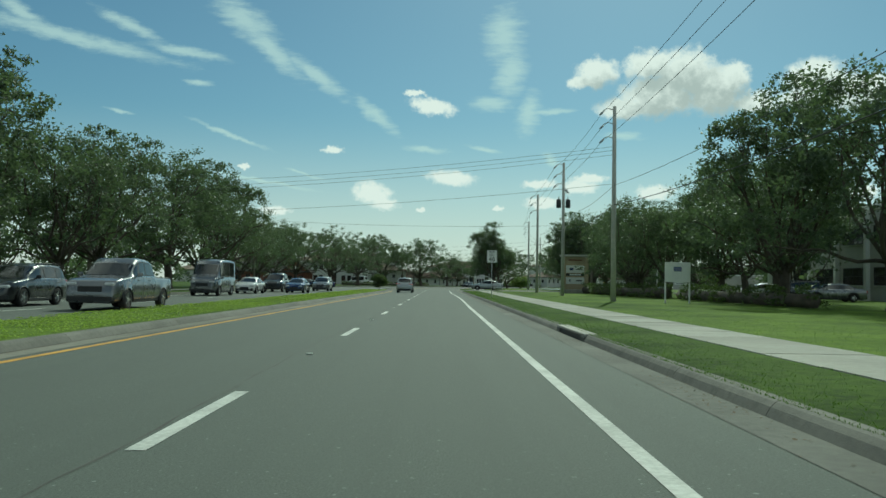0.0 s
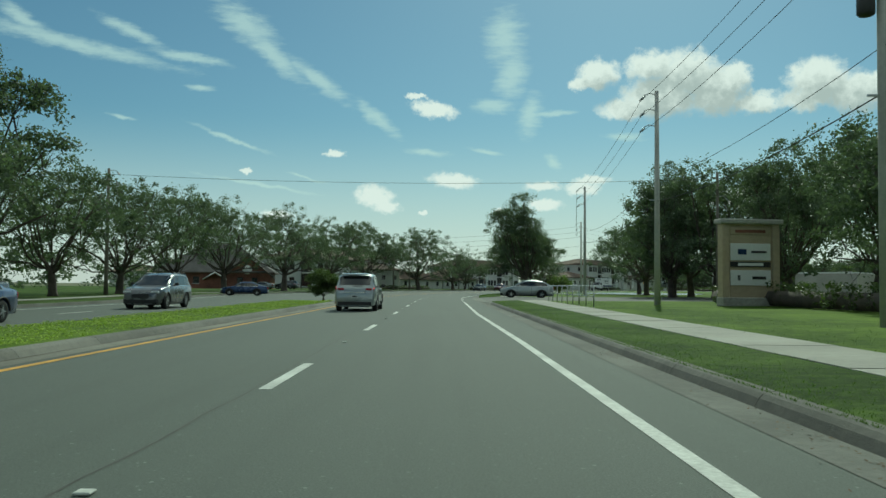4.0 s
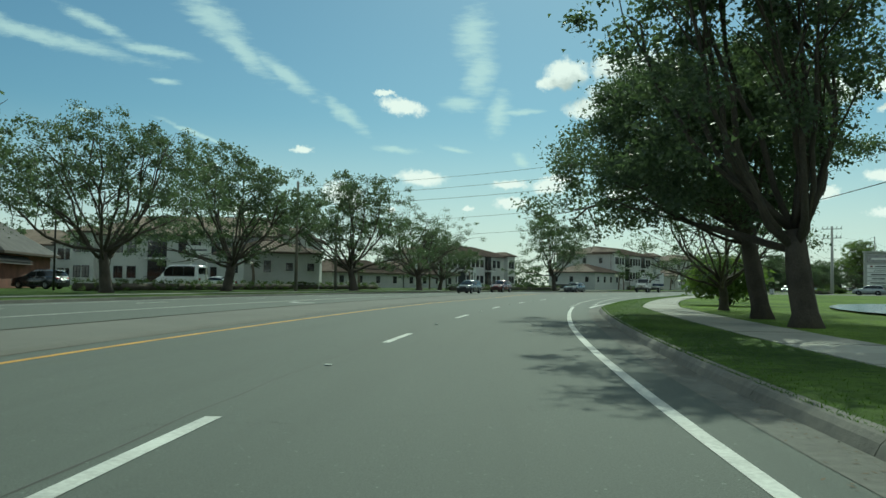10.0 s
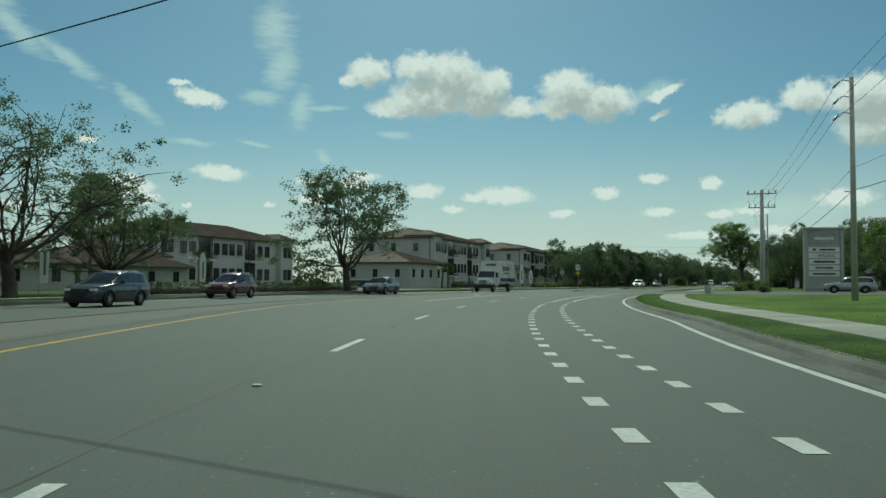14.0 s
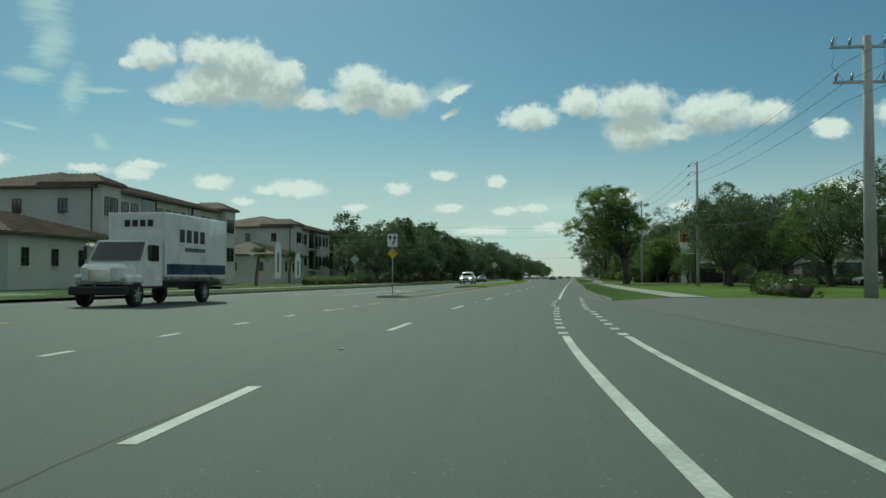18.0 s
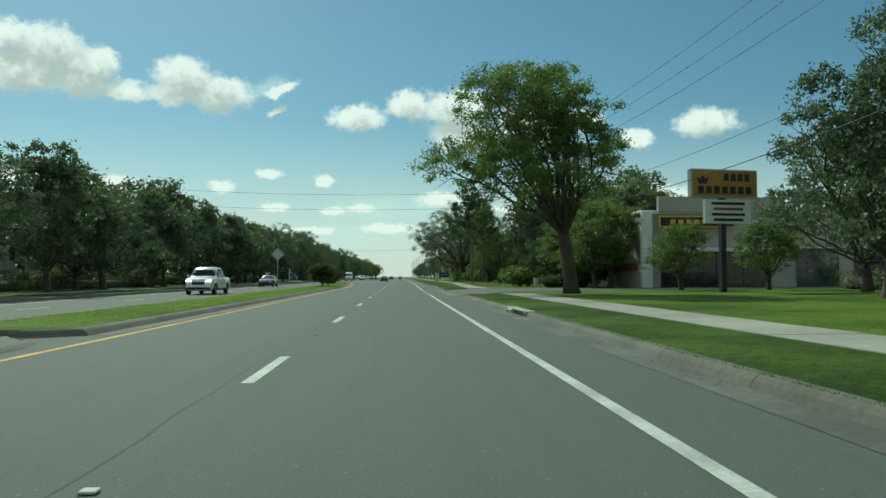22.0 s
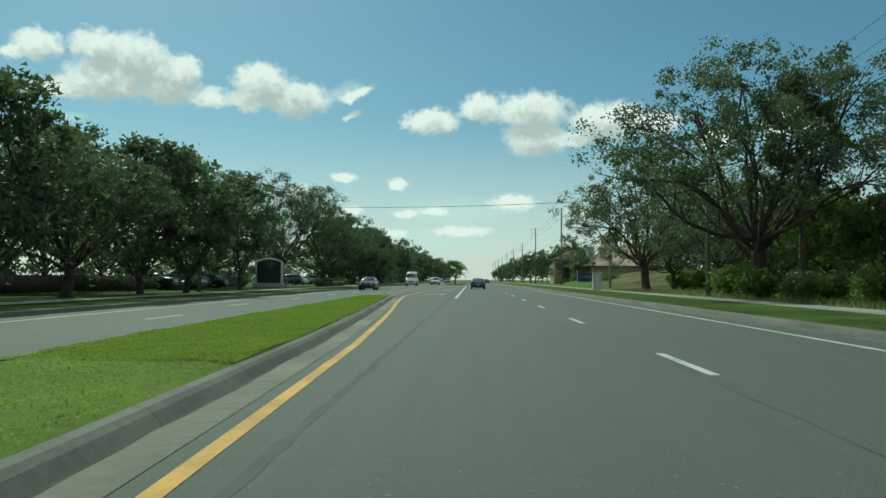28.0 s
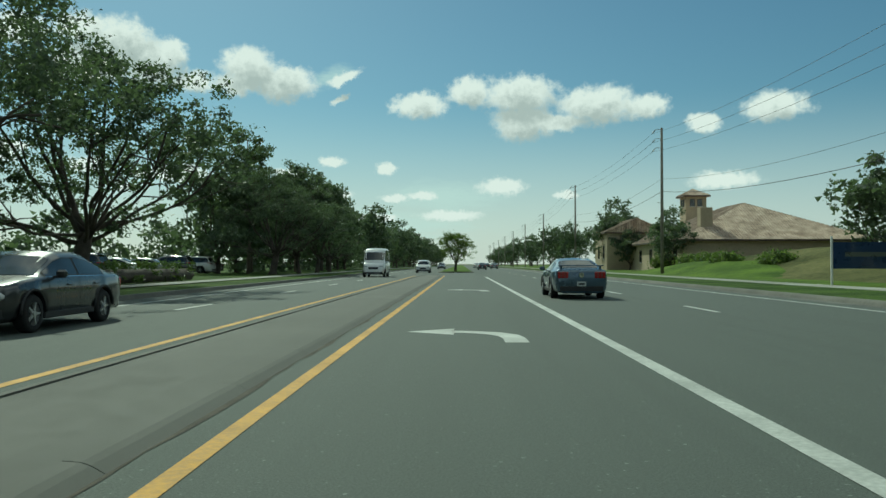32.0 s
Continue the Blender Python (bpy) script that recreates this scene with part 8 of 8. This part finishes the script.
part("barrel", tube_mesh("barrel", [([(0, 0, 0), (0, 0, 0.08), (0, 0, 0.1), (0, 0, 0.6), (0, 0, 0.68), (0, 0, 0.78)], [0.16, 0.16, 0.11, 0.11, 0.13, 0.04])], TRIM_WHITE, 12), None, hy)
for sgn in (-1, 1):
    part("nozzle", tube_mesh("nozzle", [([(0, 0, 0.48), (sgn * 0.2, 0, 0.48)], [0.055, 0.055])], TRIM_WHITE, 8), None, hy)
ys = thing("yard_sign", along(457.6, 19.2, 0.17, -6), "small white yard sign among weeds", "sign", "roadside signs")
for x in (-0.42, 0.42):
    part("stake", box((0.04, 0.03, 1.0), (x, 0, 0.5)), STEEL, ys)
part("panel", box((0.95, 0.02, 0.65), (0, -0.02, 0.95), 0.005), SIGN_WHITE, ys)
for k in range(3):
    part("letter_bar", box((0.7, 0.01, 0.09), (0, -0.035, 1.12 - 0.17 * k)), PAINT_GREY, ys)
bot = thing("plastic_bottle", along(376.2, 5.28, 0.1, 70), "empty plastic bottle lying in the drain slot", "bottle")
part("bottle", tube_mesh("bottle", [([(0, -0.14, 0), (0, -0.13, 0), (0, 0.06, 0), (0, 0.12, 0), (0, 0.17, 0)], [0.03, 0.055, 0.055, 0.02, 0.018])], LAMP_CLEAR, 10), None, bot)
part("wrapper", tube_mesh("wrapper", [([(0, -0.1, 0), (0, 0.02, 0)], [0.057, 0.057])], SIGN_WHITE, 10), None, bot)
bs = thing("banner_sign", along(570.7, 13.5, 0.17, -8), "dark blue banner stretched between two posts", "sign", "roadside signs")
for x in (-1.7, 1.7):
    part("post", box((0.09, 0.09, 2.4), (x, 0.05, 1.2)), TRIM_WHITE, bs)
part("banner", box((3.3, 0.03, 1.3), (0, 0, 1.45)), PAINT_DEEPBLUE, bs)
part("letter_bar", box((2.2, 0.01, 0.22), (0, -0.02, 1.5)), PAINT_GREY, bs)
arch = thing("entrance_sign", along(548.0, -26.4, 0.2, 180), "tall light-framed entrance sign with an arched dark panel", "sign", "roadside signs")
part("plinth", box((3.7, 0.6, 0.5), (0, 0, 0.25), 0.04), STUCCO, arch)
for sgn in (-1, 1):
    part("post", box((0.22, 0.4, 2.7), (sgn * 1.5, 0, 1.6), 0.03), TRIM_WHITE, arch)
bow = [(-1.5 + 3.0 * k / 12, 2.95 + 0.32 * math.sin(math.pi * k / 12)) for k in range(13)]
part("arched_rail", tube_mesh("arched_rail", [([(x, 0, z) for x, z in bow], [0.13] * 13)], TRIM_WHITE, 8), None, arch)
face = bmesh.new()
ring = [face.verts.new((x * 0.95, y, z)) for y in (-0.06, 0.06) for x, z in [(-1.46, 0.5)] + bow + [(1.46, 0.5)]]
face.faces.new(ring[:15][::-1])
face.faces.new(ring[15:])
for k in range(15):
    face.faces.new((ring[k], ring[(k + 1) % 15], ring[15 + (k + 1) % 15], ring[15 + k]))
bmesh.ops.recalc_face_normals(face, faces=face.faces)
part("panel", face, DARK_METAL, arch)
ent = thing("entrance_sign", along(327.0, -40.5, 0.2, 215), "low stone entrance wall with a dark name panel", "sign", "roadside signs")
part("wall", box((4.8, 0.6, 1.45), (0, 0, 0.72), 0.05), STUCCO, ent)
part("panel", box((3.6, 0.05, 0.95), (0, 0.32, 0.75)), DARK_METAL, ent)
for sgn in (-1, 1):
    part("pier", box((0.5, 0.8, 1.7), (sgn * 2.5, 0, 0.85), 0.04), STUCCO, ent)

# Hedges: clipped rows, one mesh each.
def hedge(s0, s1, d_, w_, h_, label, seed, mat=None, step=0.5):
    rng = np.random.default_rng(seed)
    pts, sizes = [], []
    s_ = s0
    while s_ < s1:
        for k in range(3):
            v = on(s_ + rng.uniform(-0.2, 0.2), d_ + rng.uniform(-0.5, 0.5) * w_, 0.15 + h_ * (0.25 + 0.28 * k) + rng.normal(0, 0.05))
            pts.append(tuple(v))
            sizes.append(rng.uniform(0.3, 0.5) * max(0.6, h_ * 0.45))
        s_ += step
    hg = thing("hedge", Matrix.Identity(4), label, "hedge", "hedges")
    part("foliage", grid_mesh("foliage", leaf_cards(rng, pts, sizes, 34, 0.085), mat or LEAF_HEDGE), None, hg)
    v0, v1 = on(s0, d_, 0.1), on(s1, d_, 0.1)
    n = max(2, int((s1 - s0) / 4))
    core = [on(s0 + (s1 - s0) * k / n, d_, 0.15 + h_ * 0.35) for k in range(n + 1)]
    part("stem", tube_mesh("stem", [(core, [min(w_, h_) * 0.33] * (n + 1))], BARK, 6), None, hg)
    return hg


hedge(40, 62, 20.5, 1.2, 1.3, "dark clipped hedge behind the lawn", 1)
hedge(66, 112, 20.5, 1.4, 1.4, "dark clipped hedge behind the lawn", 2)
hedge(262, 300, -26, 1.2, 1.0, "low hedge before the flats", 3)
hedge(332, 352, -38, 1.4, 1.5, "shrubby hedge before the low wing", 31)
hedge(352, 368, -35.5, 1.4, 1.2, "shrubby hedge before the low wing", 32, LEAF_GREEN)
hedge(372, 398, -26.5, 1.3, 1.1, "low hedge before the flats", 4, LEAF_GREEN)
hedge(392, 406, 33.5, 2.2, 1.5, "low rounded hedge before the shop", 5)
hedge(376, 391, 35.5, 2.2, 1.5, "low rounded hedge before the shop", 15)
hedge(309, 317, 18.8, 1.5, 1.1, "clipped hedge at the side road corner", 16)
hedge(322, 332, 15.5, 1.4, 1.0, "clipped hedge at the side road corner", 6)
hedge(400, 440, -26, 1.6, 1.3, "dense hedge under the trees", 7)
hedge(405, 470, -29.5, 2.2, 1.9, "rough hedge behind the roadside trees", 17, LEAF)
hedge(470, 548, -29.5, 2.2, 1.9, "rough hedge behind the roadside trees", 18, LEAF)
hedge(205, 258, -36, 1.5, 1.1, "low hedge along the parking lot", 8)
hedge(560, 580, -23, 1.5, 1.2, "low hedge by the parking lot entrance", 9)
for s_, d_, sc in ((423.5, 15.5, 1.0), (425.5, 16.2, 1.2), (428.0, 16.8, 1.1), (421.0, 17.5, 1.1), (332, 16, 1.3), (336, 17, 1.2)):
    plant("shrub", s_, d_, sc, s_ * 11, "", "rounded shrubs by the lawn")
for s_, d_ in ((236, -40), (262, -42), (288, -38), (344, -33), (339, -32), (366, -30), (385, -33)):
    plant("palm", s_, d_, 1.0, s_ * 13, "", "cabbage palms")
for s_, d_, h_ in ((205, -38, 8.5), (232, -40, 8.5), (268, -30, 7.0), (73, 34, 8.0)):
    lp = thing("street_lamp", along(s_, d_, 0.17), "dark slim parking lot lamp post", "street lamp", "lamp posts")
    part("post", tube_mesh("post", [([(0, 0, 0), (0, 0, h_)], [0.09, 0.06])], RAIL_DARK, 8), None, lp)
    part("arm", box((1.5, 0.07, 0.07), (0, 0, h_)), RAIL_DARK, lp)
    for sgn in (-1, 1):
        part("lamp_head", box((0.5, 0.3, 0.12), (sgn * 0.85, 0, h_ - 0.02), 0.03), RAIL_DARK, lp)

# ---- grass blades and litter ----
def place(s, d, z):
    """Many places at once: arrays of s, d and z."""
    h = np.interp(s, LINE_S, LINE_H)
    return np.stack([np.interp(s, LINE_S, LINE_X) + d * np.cos(h), np.interp(s, LINE_S, LINE_Y) - d * np.sin(h), z], 1)


def blades(name, seed, s, d, z, tall, mat, label):
    rng = np.random.default_rng(seed)
    n = len(s)
    foot = place(s, d, z)
    a = rng.uniform(0, 6.283, n)
    side = np.stack([np.cos(a), np.sin(a), np.zeros(n)], 1) * rng.uniform(0.006, 0.014, (n, 1)) * np.clip(tall[:, None] / 0.05, 0.6, 1.6)
    tip = foot + np.stack([rng.normal(0, 0.5, n), rng.normal(0, 0.5, n), rng.uniform(0.6, 1.1, n)], 1) * tall[:, None]
    ob = new(name, grid_mesh(name, np.stack([foot - side, foot + side, tip], 1), mat))
    return tagged(ob, label, "grass", kind="stuff")


GR = np.random.default_rng(77)


def clover(name, seed, s, d, z, size, mat, label):
    """Small leaves that lie nearly flat, in uneven tufts."""
    rng = np.random.default_rng(seed)
    n = len(s)
    tuft = 0.5 + 0.25 * np.sin(s * 3.1 + 2.0 * np.sin(d * 2.7)) + 0.25 * np.sin(d * 4.3 + 1.7 * np.sin(s * 1.9))
    foot = place(s, d, z + 0.035 * tuft * rng.uniform(0.3, 1.0, n))
    a = rng.uniform(0, 6.283, n)
    ln = size * rng.uniform(0.6, 1.3, n)[:, None]
    u = np.stack([np.cos(a), np.sin(a), rng.normal(0, 0.4, n)], 1) * ln
    v = np.stack([-np.sin(a), np.cos(a), rng.normal(0, 0.4, n)], 1) * ln * 0.6
    return tagged(new(name, grid_mesh(name, np.stack([foot - u, foot + v, foot + u, foot - v], 1), mat)), label, "grass", kind="stuff")



def vec_of(f, s):
    return np.interp(s, np.linspace(-30, 700, 1461), [f(v) for v in np.linspace(-30, 700, 1461)])


def verge_grass(s0, s1, count, seed):
    s = GR.uniform(s0, s1, count)
    lo, hi = vec_of(right_in, s) + 0.14, vec_of(walk_near, s) + 0.03
    f = GR.uniform(0, 1, count)
    f = np.where(GR.uniform(0, 1, count) < 0.3, f ** 6 * 0.2, f)
    far = np.min([np.abs(s - e) for g in GAPS for e in g], 0)
    z = 0.14 + 0.03 * np.minimum(f * 6, 1) - 0.11 * np.clip(1 - far / 2, 0, 1) * (1 - f)
    blades("grass", seed, s, lo + (hi - lo) * f, z, GR.uniform(0.018, 0.045, count), BLADE, "short mown grass blades on the verge")


for i, (a, b) in enumerate(((1, 116), (138.6, 291), (321.5, 399), (419, 540))):
    verge_grass(a, b, int((b - a) * 420), 100 + i)
for i, (a, b, r_, l_) in enumerate(((-4, 109, lambda s: -4.6, lambda s: -8.3), (368, 507, median_d, median_d_far))):
    n = int((b - a) * (500 if a < 0 else 3400))
    s = GR.uniform(a, b, n)
    if a > 0:
        s = np.where(GR.uniform(0, 1, n) < 0.7, GR.uniform(465, b, n), s)
    hi, lo = vec_of(r_, s) - 0.26, vec_of(l_, s) + 0.26
    d = GR.uniform(lo, hi)
    tuft = np.sin(s * 0.83 + 2.1 * np.sin(d * 1.3)) + np.sin(s * 2.3 + d * 1.9) * 0.7 + np.sin(s * 5.7 - d * 4.3) * 0.5
    keep = tuft > GR.uniform(-2.1, 0.1, n)
    s, d, hi, lo, tuft, n = s[keep], d[keep], hi[keep], lo[keep], tuft[keep], int(keep.sum())
    clover("clover", 200 + i, s, d, 0.178 + 0.014 * np.clip(tuft, 0, 2), 0.016 if a > 0 else 0.03, CLOVER, "short green grass and clover on the raised median")
    k = GR.uniform(0, 1, n) < 0.12
    blades("grass", 210 + i, s[k], GR.uniform(lo, hi)[k], np.full(k.sum(), 0.178), GR.uniform(0.02, 0.05, k.sum()), CLOVER, "green grass blades on the raised median")
n = 26000
s = GR.uniform(8, 420, n)
blades("grass", 300, s, vec_of(walk_near, s) + 1.88 + GR.uniform(0, 1, n) ** 2 * 4.0, np.full(n, 0.16), GR.uniform(0.02, 0.05, n), BLADE, "mown lawn edge beside the sidewalk")
n = 5000
s = GR.uniform(432, 540, n)
blades("weeds", 301, s, vec_of(walk_near, s) + 1.95 + GR.uniform(0, 1, n) ** 1.5 * 3.0, np.full(n, 0.16), GR.uniform(0.1, 0.55, n), DRY_BLADE, "tall weeds and dry stalks behind the sidewalk")

# Fallen leaves and grit along the gutter.
n = 9000
s = GR.uniform(2, 480, n)
s = np.where(GR.uniform(0, 1, n) < 0.5, s, s // 9 * 9 + GR.normal(0, 0.8, n))
foot = place(s, vec_of(right_kerb, s) - np.abs(GR.normal(0, 0.22, n)) - 0.02, np.full(n, 0.009))
turn_ = GR.uniform(0, 6.283, n)
ln_ = GR.uniform(0.01, 0.03, n)[:, None]
u_ = np.stack([np.cos(turn_), np.sin(turn_), GR.uniform(0, 0.3, n)], 1)
v_ = np.stack([-np.sin(turn_), np.cos(turn_), np.zeros(n)], 1)
LITTER = material("leaf_litter", (0.1, 0.07, 0.04), 0.9, vary=0.5, scale=30)
tagged(new("leaf_litter", grid_mesh("leaf_litter", np.stack([foot - u_ * ln_, foot + v_ * ln_ * 0.5, foot + u_ * ln_, foot - v_ * ln_ * 0.5], 1), LITTER)), "dry leaves and grit along the gutter", "leaf litter", kind="stuff")
